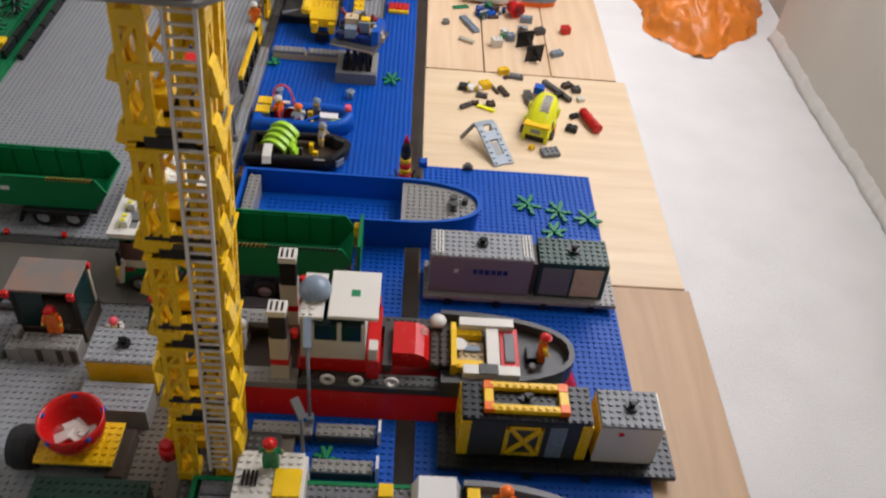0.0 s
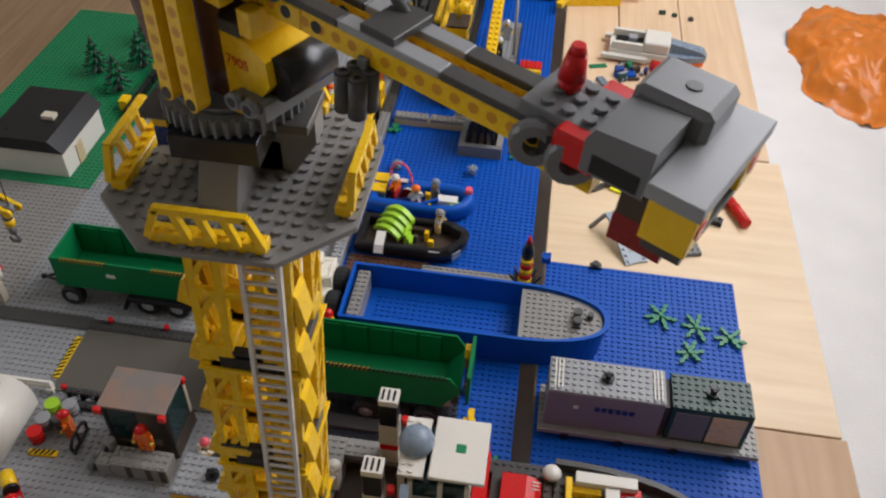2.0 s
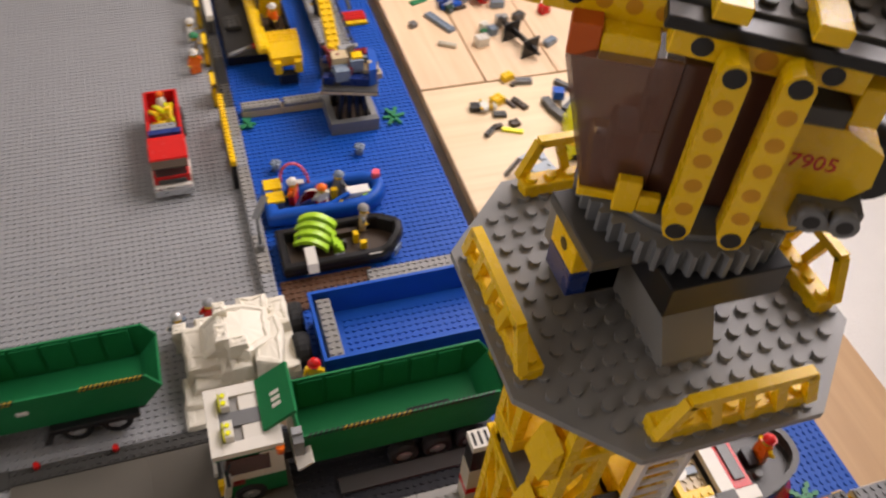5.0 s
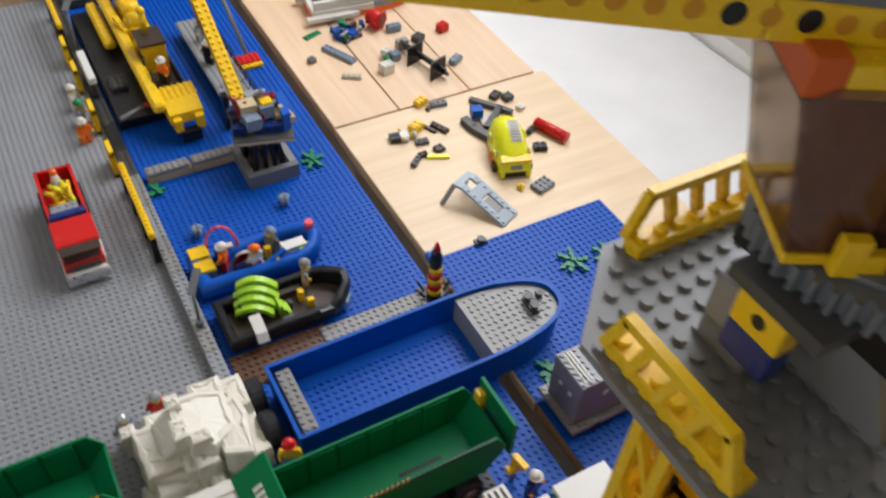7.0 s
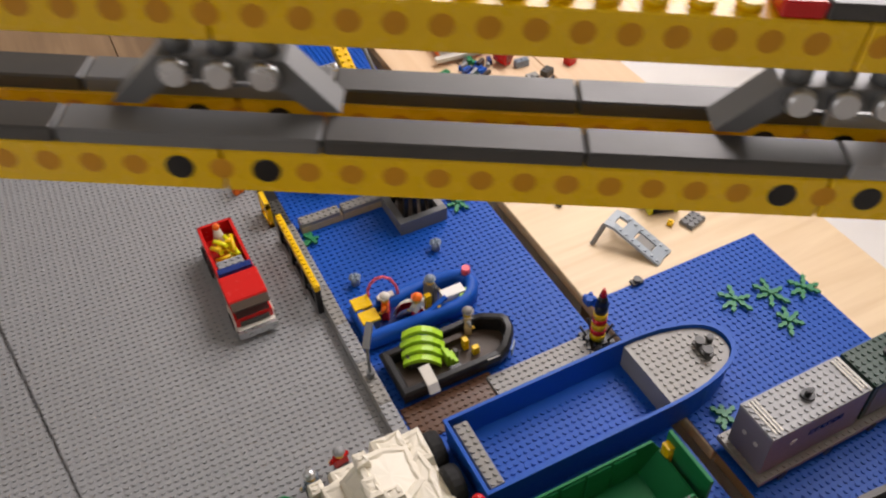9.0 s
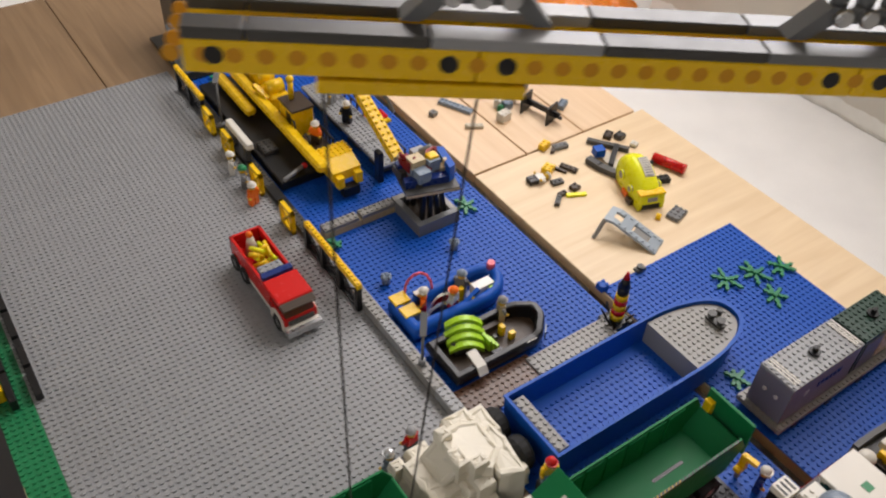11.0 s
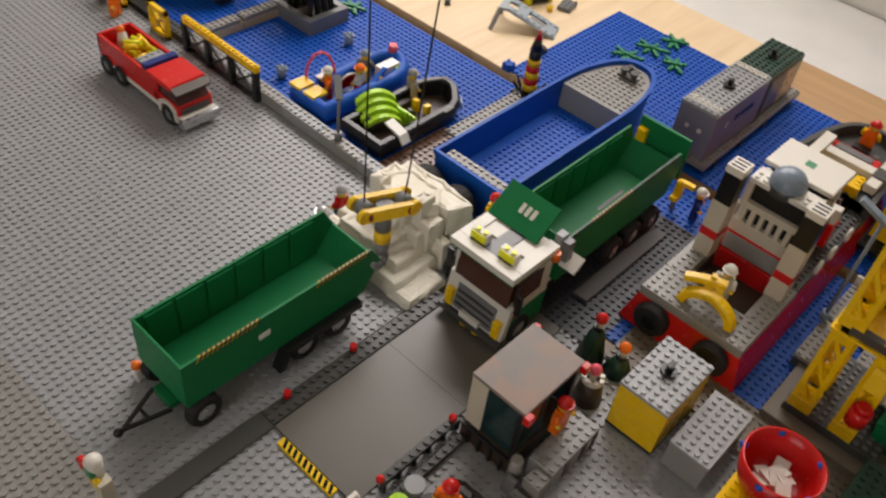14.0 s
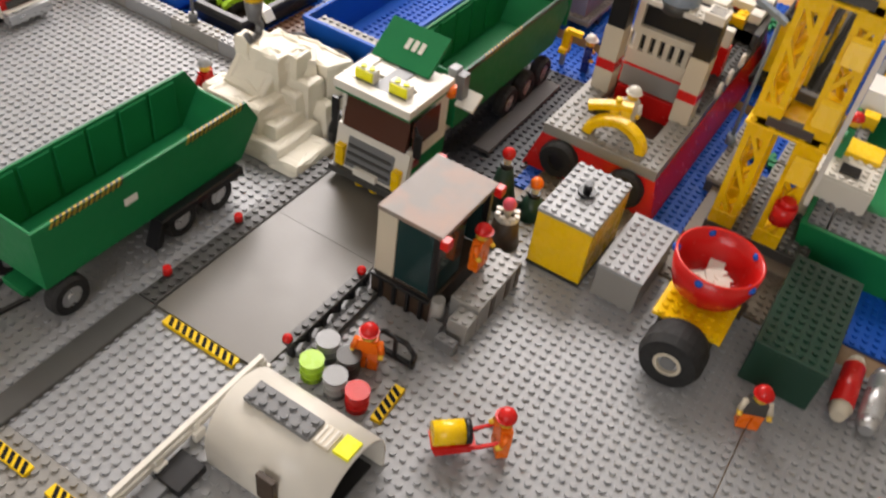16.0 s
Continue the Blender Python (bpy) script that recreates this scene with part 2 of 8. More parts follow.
        return self.add(vs, [[3, 2, 1, 0], [4, 5, 6, 7], [0, 1, 5, 4], [1, 2, 6, 5], [2, 3, 7, 6], [3, 0, 4, 7]], mat)

    def tube(self, pts, r, mat, n=8):
        for a, b in zip(pts, pts[1:]):
            self.rod(a, b, r, mat, None, n)
            self.ball(*b, r, mat, 8, 6)
        return self

    def ball(self, x, y, z, r, mat, n=14, k=8, zs=1.0, lower=True):
        vs, fs = [], []
        a0 = -math.pi / 2 if lower else 0.0
        for j in range(k + 1):
            a = a0 + (math.pi / 2 - a0) * j / k
            for i in range(n):
                b = 2 * math.pi * i / n
                vs.append((x + r * math.cos(a) * math.cos(b), y + r * math.cos(a) * math.sin(b), z + zs * r * math.sin(a)))
        for j in range(k):
            for i in range(n):
                fs.append([j * n + i, j * n + (i + 1) % n, (j + 1) * n + (i + 1) % n, (j + 1) * n + i])
        return self.add(vs, fs, mat, True)

    def ring(self, c, axis, r0, r1, w, mat, n=20):
        """A tyre-like ring with rounded shoulders, its axis along x, y or z."""
        prof = [(r0, -w / 2), (r1 - 0.12 * r1, -w / 2), (r1, -w / 4), (r1, w / 4), (r1 - 0.12 * r1, w / 2), (r0, w / 2)]
        vs, fs, k = [], [], len(prof)
        for i in range(n):
            a = 2 * math.pi * i / n
            for r, h in prof:
                p = {'x': (h, r * math.cos(a), r * math.sin(a)), 'y': (r * math.sin(a), h, r * math.cos(a)), 'z': (r * math.cos(a), r * math.sin(a), h)}[axis]
                vs.append((p[0] + c[0], p[1] + c[1], p[2] + c[2]))
        for i in range(n):
            for j in range(k):
                fs.append([i * k + j, ((i + 1) % n) * k + j, ((i + 1) % n) * k + (j + 1) % k, i * k + (j + 1) % k])
        return self.add(vs, fs, mat, False)

    def done(self, name, parent=None, label="", at=(0, 0, 0)):
        """Links the mesh; at: the thing's own origin in studs."""
        me = bpy.data.meshes.new(name)
        ax, ay, az = at
        me.from_pydata([((x - ax) * S, (y - ay) * S, (z - az) * S) for x, y, z in self.v], [], self.f)
        for mat in self.mats:
            me.materials.append(mat)
        me.polygons.foreach_set("material_index", self.m)
        me.polygons.foreach_set("use_smooth", self.s)
        me.update()
        ob = new(name, me)
        if parent:
            ob.parent = parent
        else:
            ob.location = (ax * S, ay * S, az * S)
        return tagged(ob, label)


class Thing:
    """An Empty at a thing's base; its parts are drawn in the same world measures."""

    def __init__(self, name, x, y, z, label, category, group="", turn=0.0):
        self.at = (x, y, z) if not turn else (0, 0, 0)
        self.ob = new(name)
        self.ob.empty_display_size = 0.01
        self.ob.matrix_world = pose(x * S, y * S, z * S, 0, 0, turn)
        tagged(self.ob, label, category, group)

    def part(self, name, build, label="", under=None):
        return build.done(name, under or self.ob, label, self.at)


def solo(name, build, at, label, category, group="", kind="", turn=0.0):
    """A thing of one mesh. With a turn the shapes are drawn round the thing's own origin."""
    ob = build.done(name, None, label, (0, 0, 0) if turn else at)
    if turn:
        ob.matrix_world = pose(at[0] * S, at[1] * S, at[2] * S, 0, 0, turn)
    return tagged(ob, label, category, group, kind)

# ---------------- the room ----------------
FLOOR = -10.0
b = Build()
nx = 24
b.add([(-420 + 522 * i / nx, -420 + 660 * j / nx, FLOOR + 0.15 * math.sin(i * 2.1 + j * 1.3)) for i in range(nx + 1) for j in range(nx + 1)],
      [[i * (nx + 1) + j, (i + 1) * (nx + 1) + j, (i + 1) * (nx + 1) + j + 1, i * (nx + 1) + j + 1] for i in range(nx) for j in range(nx)], CARPET, True)
solo("floor", b, (0, 0, FLOOR), "cream carpet floor of the room", "floor", kind="structure")
H = 300.0


def wall(name, x0, x1, y0, y1, z0=FLOOR, z1=H, mat=None):
    w = Build()
    w.box(x0, x1, y0, y1, z0, z1, mat or PLASTER, 0.1)
    return solo(name, w, (x0, y0, z0), "plain beige plastered wall", "wall", kind="structure")


wall("wall_east_1", 102, 117, -420, -42)
wall("wall_east_2", 102, 117, 180, 240)
wall("wall_east_3", 102, 117, -42, 180, FLOOR, 98)
wall("wall_east_4", 102, 117, -42, 180, 235, H)
wall("wall_south", -420, 102, -435, -420)
wall("wall_west_1", -435, -420, -435, -215)
wall("wall_west_2", -435, -420, -10, 240)
wall("wall_west_3", -435, -420, -215, -10, FLOOR, 90)
wall("wall_west_4", -435, -420, -215, -10, 235, H)
wall("wall_north", -420, 117, 240, 255)
b = Build()
b.box(-435, 117, -435, 255, H, H + 12, CEIL, 0.1)
solo("ceiling", b, (0, 0, H), "white painted ceiling", "ceiling", kind="structure")
# The west window is made up, an opening for the added fill lamp.
for name, ax in (("window_1", 'e'), ("added_window_west", 'w')):
    th = Thing(name, 110 if ax == 'e' else -427, 69 if ax == 'e' else -112, 98 if ax == 'e' else 90, "unseen white framed window with an area lamp for daylight", "window")
    th.ob["kind"] = "structure"
    a0, a1, z0, z1 = (-42, 180, 98, 235) if ax == 'e' else (-215, -10, 90, 235)
    for u0, u1, w0, w1 in ((a0, a0 + 6, z0, z1), (a1 - 6, a1, z0, z1), (a0, a1, z0, z0 + 6), (a0, a1, z1 - 6, z1), ((a0 + a1) / 2 - 3, (a0 + a1) / 2 + 3, z0, z1)):
        q = Build()
        q.box(107, 112, u0, u1, w0, w1, FRAME) if ax == 'e' else q.box(-431, -425, u0, u1, w0, w1, FRAME)
        th.part("window_frame", q)

# cloth hanging down to the carpet, with a ragged pale hem
b = Build()
n, top = 150, 96
ys = [-170 + 252 * i / n for i in range(n + 1)]
xs = [97 + 0.25 * math.sin(y * 0.11) + 0.12 * math.sin(y * 0.33 + 1) - 0.02 * (y - 20) for y in ys]
b.add([(x, y, FLOOR + 3.2) for x, y in zip(xs, ys)] + [(x + 1.2, y, top) for x, y in zip(xs, ys)] + [(x + 1.6, y, top) for x, y in zip(xs, ys)] + [(x + 0.4, y, FLOOR + 3.2) for x, y in zip(xs, ys)],
      [[i + k * (n + 1), i + 1 + k * (n + 1), (i + 1 + (k + 1) * (n + 1)), (i + (k + 1) * (n + 1))] for i in range(n) for k in range(3)], CURTAIN, True)
curtain = Thing("curtain", 97, -40, FLOOR, "plain beige cloth hanging to the carpet with frayed hem", "curtain")
curtain.part("cloth", b)
b = Build()
random.seed(5)
n = 260
pr, ro = [], 5
for i in range(n + 1):
    y = -170 + 252 * i / n
    x = 97 + 0.25 * math.sin(y * 0.11) + 0.12 * math.sin(y * 0.33 + 1) - 0.02 * (y - 20)
    j = 0.45 * random.random() + 0.2 * math.sin(y * 0.6)
    pr += [(x + 0.2, y, FLOOR + 3.6 + j), (x - 0.5 - 0.5 * j, y, FLOOR + 2.8 + j * 0.5), (x - 0.8 - 0.5 * j, y, FLOOR + 1.2), (x - 1.1 - 0.6 * random.random(), y, FLOOR + 0.15), (x + 0.4, y, FLOOR + 0.1)]
b.add(pr, [[i * ro + k, (i + 1) * ro + k, (i + 1) * ro + k + 1, i * ro + k + 1] for i in range(n) for k in range(ro - 1)], LACE, True)
curtain.part("hem", b, "frayed white hem")

# ---------------- low tables with pale boards ----------------


def table(name, x0, x1, y0, y1, label):
    th = Thing(name, (x0 + x1) / 2, (y0 + y1) / 2, FLOOR, label, "low table")
    for x in (x0 + 4, x1 - 4):
        for y in (y0 + 5, (y0 + y1) / 2, y1 - 5):
            q = Build()
            q.box(x - 2, x + 2, y - 2, y + 2, FLOOR, -2.4, PINEEDGE)
            th.part("leg", q)
    return th


def board(th, x0, x1, y0, y1, mat, z=-0.22):
    q = Build()
    q.box(x0, x1, y0, y1, -2.4, z, mat, 0.12)
    th.part("board", q)


tb = table("low_table", 0.2, 46, -120, 125, "low table topped with pale pine boards")
board(tb, -0.1, 45.0, -29.2, 36.4, PINE)
board(tb, 0.0, 13.0, 36.9, 125, PINE2)
board(tb, 13.3, 28.2, 36.85, 125, PINE2)
board(tb, 28.4, 43.2, 36.9, 125, PINE2)
board(tb, 0.2, 45.6, -120, -29.5, PINE3)
td = table("low_table", -150, -2.6, -150, 150, "low table of brown boards under the grey and blue baseplates")
for x0, x1 in ((-150, -100), (-99.8, -50), (-49.8, -2.9)):
    board(td, x0, x1, -150, 150, PINEEDGE, -0.25)

# ---------------- baseplates ----------------


def baseplate(x, y, nx, ny, mat, label, group, skip=None, sides=8):
    q = Build()
    q.box(x + 0.006, x + nx - 0.006, y + 0.006, y + ny - 0.006, -0.2, 0, mat, 0.012)
    q.studs(x, y, nx, ny, 0, mat, sides, skip)
    return solo("baseplate", q, (x, y, -0.2), label, "baseplate", group)


for j in range(-3, 3):
    baseplate(-34.6, 32 * j + 3.0, 32, 32, BLUE, "blue studded baseplate standing for harbour water", "water baseplates", sides=8 if j < 1 else 6)
for j in range(-3, 0):
    baseplate(0.1, 32 * j + 0.0, 32, 32, BLUE, "blue studded baseplate lying on the pale boards", "water baseplates")
for j in range(4):
    baseplate(-85.6, -26 + 32 * j, 48, 32, GREY, "light grey studded baseplate of the dock", "dock baseplates", sides=8 if j < 2 else 6)
baseplate(-85.6, -76.0, 48, 48, GREY, "light grey studded baseplate of the dock", "dock baseplates", skip=lambda x, y: -70.6 < x < -45 and -40.5 < y < -28)
baseplate(-85.6, -108.1, 48, 32, GREY, "light grey studded baseplate of the dock", "dock baseplates")
q = Build()
q.brick(-37.5, -76, 0.0, 7, 30, 0.22, MUD)
solo("baseplate", q, (-34, -61, 0), "narrow brown-grey plate along the dock edge", "baseplate", "dock baseplates")
baseplate(-117.6, -42, 32, 46, OGREY, "dull grey baseplate west of the dock", "dock baseplates")
baseplate(-117.6, -76, 32, 34, GREY, "dull grey baseplate west of the dock", "dock baseplates")
baseplate(-117.6, 4.1, 32, 64, BGREEN, "green studded baseplate standing for a lawn", "lawn baseplates", sides=6)

for j in range(4):
    baseplate(-37.58, -26 + 32 * j, 1, 32, GREY, "one stud wide grey plate beside the quay wall", "dock baseplates")

# kerb, road slab and hazard strips
b = Build()
b.box(-118, -70.6, -28.6, -26.1, 0.0, 0.5, DGREY, 0.1)
solo("kerb", b, (-94, -27, 0), "smooth dark grey kerb strip beside the dock road", "kerb")
road = Thing("road_slab", -58, -34.5, 0, "smooth grey-brown road slab on the dock", "road")
q = Build()
q.box(-70.5, -54.505, -40.4, -28.5, 0.0, 0.42, ROADM, 0.02)
road.part("slab", q)
q = Build()
q.box(-54.495, -44.95, -40.4, -28.5, 0.0, 0.42, ROADM, 0.02)
road.part("slab", q)
q = Build()
q.brick(-70.6, -28.4, 0, 26, 2, 0.55, DGREY)
road.part("studded_edge", q, "dark grey studded plate edge")
for x, y in ((-58.2, -26.7), (-67.4, -26.7)):
    q = Build()
    q.cyl(x, y, 0.76, 1.5, 0.45, RED, 0.38)
    road.part("lamp", q, "small round red lamp")


def hazard(x, y, nx, ny, turn=0):
    th = Thing("hazard_strip", x, y, 0, "yellow tile with black diagonal stripes", "hazard strip", "hazard strips", turn or 0.001)
    q = Build()
    q.box(-nx / 2, nx / 2, -ny / 2, ny / 2, 0.0, 0.45, HAZARD, 0.05)
    th.part("tile", q)
    n = int(1.35 * max(nx, ny))
    for i in range(n):
        q = Build()
        c = -max(nx, ny) / 2 + (i + 0.02) * (max(nx, ny) - 0.45) / n
        w = min(nx, ny) / 2 - 0.06
        if ny > nx:
            q.poly([(-w, c), (w, c + 0.5), (w, c + 0.92), (-w, c + 0.42)], 'z', 0.45, 0.465, INK)
        else:
            q.poly([(c, -w), (c + 0.42, -w), (c + 0.92, w), (c + 0.5, w)], 'z', 0.45, 0.465, INK)
        th.part("stripe", q, "black stripe")


hazard(-71.1, -34.2, 1, 8)
hazard(-66.7, -50.6, 4, 1, 4)
hazard(-87.4, -31.4, 1, 4)
hazard(-87.4, -37.6, 1, 4)

# quay wall of single bricks
quay = Thing("quay_wall", -35.6, 12, 0, "low light grey brick wall along the dock edge", "wall")
for i in range(6):
    q = Build()
    q.brick(-36.6, -11.5 + 8 * i, 0, 2, 8, 1.9, OGREY if i % 2 else GREY)
    quay.part("brick", q)
for i in range(7):
    q = Build()
    q.brick(-36.6, 36.5 + 8 * i, 0, 2, 8, 1.2, BLACK if i % 2 else DGREY, i % 2 == 0)
    quay.part("brick", q)

# yellow and black rail along the quay


def rail(y0, y1, x=-37.1, top=6.3, beam=YELLOW):
    th = Thing("dock_rail", x, (y0 + y1) / 2, 0, "black lattice rail with a yellow studded top beam", "railing", "dock rails")
    n = max(1, int(round((y1 - y0) / 6)))
    for i in range(n + 1):
        y = y0 + (y1 - y0) * i / n
        q = Build()
        q.box(x - 0.45, x + 0.45, y - 0.45, y + 0.45, 0.21, top - 1.0, BLACK)
        th.part("post", q)
    for i in range(n):
        ya, yb = y0 + (y1 - y0) * i / n, y0 + (y1 - y0) * (i + 1) / n
        q = Build()
        q.bar((x, ya, 0.6), (x, yb, top - 1.4), 0.3, 0.3, BLACK)
        q.bar((x, yb, 0.6), (x, ya, top - 1.4), 0.3, 0.3, BLACK)
        q.bar((x, ya, top - 1.2), (x, yb, top - 1.2), 0.5, 0.4, BLACK)
        q.bar((x, ya, 0.5), (x, yb, 0.5), 0.5, 0.4, BLACK)
        th.part("brace", q)
    q = Build()
    q.brick(x - 0.5, y0 - 0.6, top - 1.0, 1, round(y1 - y0 + 1), 1.0, beam)
    th.part("top_beam", q, "yellow studded beam")


rail(17.6, 35)
rail(80, 93)


def panel(y, mat, x=-37.6, h=5.0):
    th = Thing("cross_panel", x, y, 0, "yellow square lattice panel with a cross in it", "panel", "cross panels")
    q = Build()
    for z in (0.2, h - 0.7):
        q.box(x - 0.4, x + 0.4, y - 2.4, y + 2.4, z, z + 0.7, mat)
    for s in (-2.4, 1.7):
        q.box(x - 0.4, x + 0.4, y + s, y + s + 0.7, 0.2, h, mat)
    th.part("frame", q)
    q = Build()
    q.bar((x, y - 2, 0.6), (x, y + 2, h - 0.5), 0.5, 0.5, mat)
    q.bar((x, y + 2, 0.6), (x, y - 2, h - 0.5), 0.5, 0.5, mat)
    th.part("cross", q)


for y in (41.5, 54.0, 67.0, 76.0):
    panel(y, YELLOW)

# ---------------- toy figures ----------------


def figure(x, y, z, turn, legs, body, hat, label, arms=None, hair=False):
    q = Build()
    q.box(-0.95, -0.05, -0.5, 0.5, 0, 1.5, legs)
    q.box(0.05, 0.95, -0.5, 0.5, 0, 1.5, legs)
    q.box(-0.98, 0.98, -0.5, 0.5, 1.5, 1.9, legs)
    q.poly([(-0.98, 1.9), (0.98, 1.9), (0.75, 3.45), (-0.75, 3.45)], 'y', -0.48, 0.48, body)
    arms = arms or body
    for s in (-1, 1):
        q.rod((s * 0.95, 0, 3.2), (s * 1.25, 0.35, 2.2), 0.3, arms, 0.27)
        q.rod((s * 1.25, 0.35, 2.2), (s * 1.2, 0.8, 1.9), 0.25, SKIN, 0.22)
    q.cyl(0, 0, 3.45, 3.6, 0.4, SKIN, n=12)
    q.cyl(0, 0, 3.6, 4.6, 0.62, SKIN, 0.58, 14)
    if hat:
        q.ball(0, 0, 4.35, 0.78, hat, 14, 6, 0.95, False)
        q.cyl(0, 0.1, 4.3, 4.42, 0.88, hat, n=14)
    return solo("toy_figure", q, (x, y, z), label, "toy figure", "toy figures", turn=turn or 0.001)


def knob(q, x, y, z):
    q.cyl(x, y, z, z + 0.35, 0.9, BLACK, n=12)
    q.cyl(x, y, z + 0.35, z + 1.2, 0.42, BLACK, n=10)
    q.box(x - 0.6, x + 0.6, y - 0.18, y + 0.18, z + 0.9, z + 1.3, BLACK)


# ---------------- boats ----------------


def outline(x0, x1, xb, yc, hw, n=10, blunt=0.0):
    """A boat's plan: square stern at x0, straight sides to xb, bow at x1."""
    top = [(x0, yc + hw)]
    for i in range(n + 1):
        a = i / n
        top.append((xb + (x1 - xb) * math.sin(a * math.pi / 2), yc + max(blunt, hw * math.cos(a * math.pi / 2) ** 0.8)))
    if blunt == 0:
        top[-1] = (x1, yc)
        return top + [(x, 2 * yc - y) for x, y in top[-2::-1]]
    return top + [(x, 2 * yc - y) for x, y in top[::-1]]


def hull_shell(q, x0, x1, xb, yc, hw, z0, z1, floor, mat, t=0.55, flare=0.35, blunt=0.0, rim=None):
    o = outline(x0, x1, xb, yc, hw, 10, blunt)
    cx = (x0 + xb) / 2

    def shrink(pts, d):
        out = []
        for x, y in pts:
            sx = x + d if x < cx else (x - d * 1.6 if x > xb + 0.55 * (x1 - xb) else x)
            sy = yc + (y - yc) * max(0.05, (hw - d) / hw)
            out.append((sx, sy))
        return out
    low, inn, inl = shrink(o, flare), shrink(o, t), shrink(o, t + flare * 0.5)
    n = len(o)
    vs = [(x, y, z0) for x, y in low] + [(x, y, z1) for x, y in o] + [(x, y, z1) for x, y in inn] + [(x, y, floor) for x, y in inl]
    fs = [list(range(n))[::-1]]
    for k in range(3):
        fs += [[k * n + i, k * n + (i + 1) % n, (k + 1) * n + (i + 1) % n, (k + 1) * n + i] for i in range(n)]
    fs.append([3 * n + i for i in range(n)])
    q.add(vs, fs, mat)
    if rim:
        o2, i2 = shrink(o, -0.12), shrink(o, t + 0.05)
        vs = [(x, y, z) for pts, z in ((o2, z1 - 0.3), (o2, z1 + 0.1), (i2, z1 + 0.1)) for x, y in pts]
        q.add(vs, [[k * n + i, k * n + (i + 1) % n, (k + 1) * n + (i + 1) % n, (k + 1) * n + i] for k in range(2) for i in range(n)], rim)
    return inn


def deck(q, pts, z0, z1, mat, x0, y0, nx, ny):
    """A solid deck inside the plan pts, with studs wherever they fit."""
    q.poly(pts, 'z', z0, z1, mat)

    def outside(x, y):
        inside = True
        for dx, dy in ((0.4, 0.4), (-0.4, 0.4), (0.4, -0.4), (-0.4, -0.4)):
            c, px, py = False, x + dx, y + dy
            for (ax, ay), (bx, by) in zip(pts, pts[1:] + pts[:1]):
                if (ay > py) != (by > py) and px < (bx - ax) * (py - ay) / (by - ay) + ax:
                    c = not c
            inside = inside and c
        return not inside
    q.studs(x0, y0, nx, ny, z1, mat, 8, outside)


cargo = Thing("cargo_boat", -11, -18.2, 0, "empty blue cargo boat hull with light grey bow and stern decks", "boat")
q = Build()
hull_shell(q, -31.0, 9.9, -4.0, -18.2, 5.85, 0.22, 6.3, 1.6, BLUE, t=0.3, rim=BLUE)
q.studs(-27, -22.2, 23, 8, 1.6, BLUE)
cargo.part("hull", q)
q = Build()
pts = [p for p in outline(-3.6, 9.2, -3.5, -18.2, 5.3)]
deck(q, pts, 1.6, 5.7, OGREY, -4, -24.2, 14, 12)
cargo.part("bow_deck", q, "light grey studded bow deck")
q = Build()
q.brick(-30.2, -23.2, 1.6, 2, 10, 4.0, OGREY)
cargo.part("stern_deck", q, "light grey studded stern plate")
q = Build()
for dy in (-0.9, 0.9):
    q.cyl(5.2, -18.6 + dy, 5.9, 7.0, 0.45, DGREY)
    q.cyl(5.2, -18.6 + dy, 7.0, 7.3, 0.7, DGREY)
q.box(4.6, 5.8, -20.2, -17.0, 5.9, 6.3, DGREY)
q.cyl(7.2, -17.6, 5.9, 6.8, 0.5, DGREY)
cargo.part("bollard", q, "dark grey bollards")
for y in (-13.6, -19.0):
    q = Build()
    q.ring((-33.2, y, 2.6), 'x', 1.2, 2.6, 2.2, RUBBER)
    q.rod((-34.0, y, 2.6), (-32.6, y, 2.6), 1.2, BLACK)
    solo("bumper_tyre", q, (-33.2, y, 0), "black rubber bumper tyre between dock and boat", "tyre", "bumper tyres")

# containers on their floating bases


def container(name, x0, x1, y0, y1, z0, z1, side, top, label, stripes=()):
    th = Thing(name, (x0 + x1) / 2, (y0 + y1) / 2, z0, label, "container", "containers")
    q = Build()
    q.box(x0 + 0.05, x1 - 0.05, y0 + 0.05, y1 - 0.05, z0, z1 - 0.4, side, 0.08)
    th.part("body", q)
    q = Build()
    q.brick(x0, y0, z1 - 0.4, round(x1 - x0), round(y1 - y0), 0.4, top)
    th.part("lid", q)
    q = Build()
    knob(q, (x0 + x1) / 2, (y0 + y1) / 2, z1 + 0.2)
    th.part("knob", q, "black lifting knob")
    return th


c = container("shipping_container", 1.3, 17.3, -35.4, -29.4, 2.0, 9.9, MAUVE, GREY, "grey shipping container with a studded light grey lid")
for x in (2.0, 15.6):
    q = Build()
    for i in range(3):
        q.box(x + 0.5 * i, x + 0.5 * i + 0.22, -34.9, -29.9, 10.1, 10.22, WHITE, 0.02)
    c.part("grille", q, "pale slotted grille")
q = Build()
q.poly([(5.4 + 0.55 * math.cos(a * math.pi / 4) * (1 if a % 2 else 0.45), 6.8 + 0.55 * math.sin(a * math.pi / 4) * (1 if a % 2 else 0.45)) for a in range(8)], 'y', -35.5, -35.38, CLEARW)
c.part("emblem", q, "pale star emblem")
for i in range(6):
    q = Build()
    q.box(8.0 + 0.95 * i, 8.7 + 0.95 * i, -35.47, -35.3, 6.4, 7.3, DBLUE, 0.02)
    c.part("lettering_bar", q, "dark blue bar")
for y in (-33.4, -31.4):
    q = Build()
    q.rod((1.22, y, 6.4), (1.4, y, 6.4), 0.35, CLEARW)
    c.part("emblem", q, "pale round mark")
c = container("shipping_container", 18.2, 29.3, -35.2, -29.2, 2.0, 9.4, DGREEN, DGREEN, "dark green container with a tan door panel")
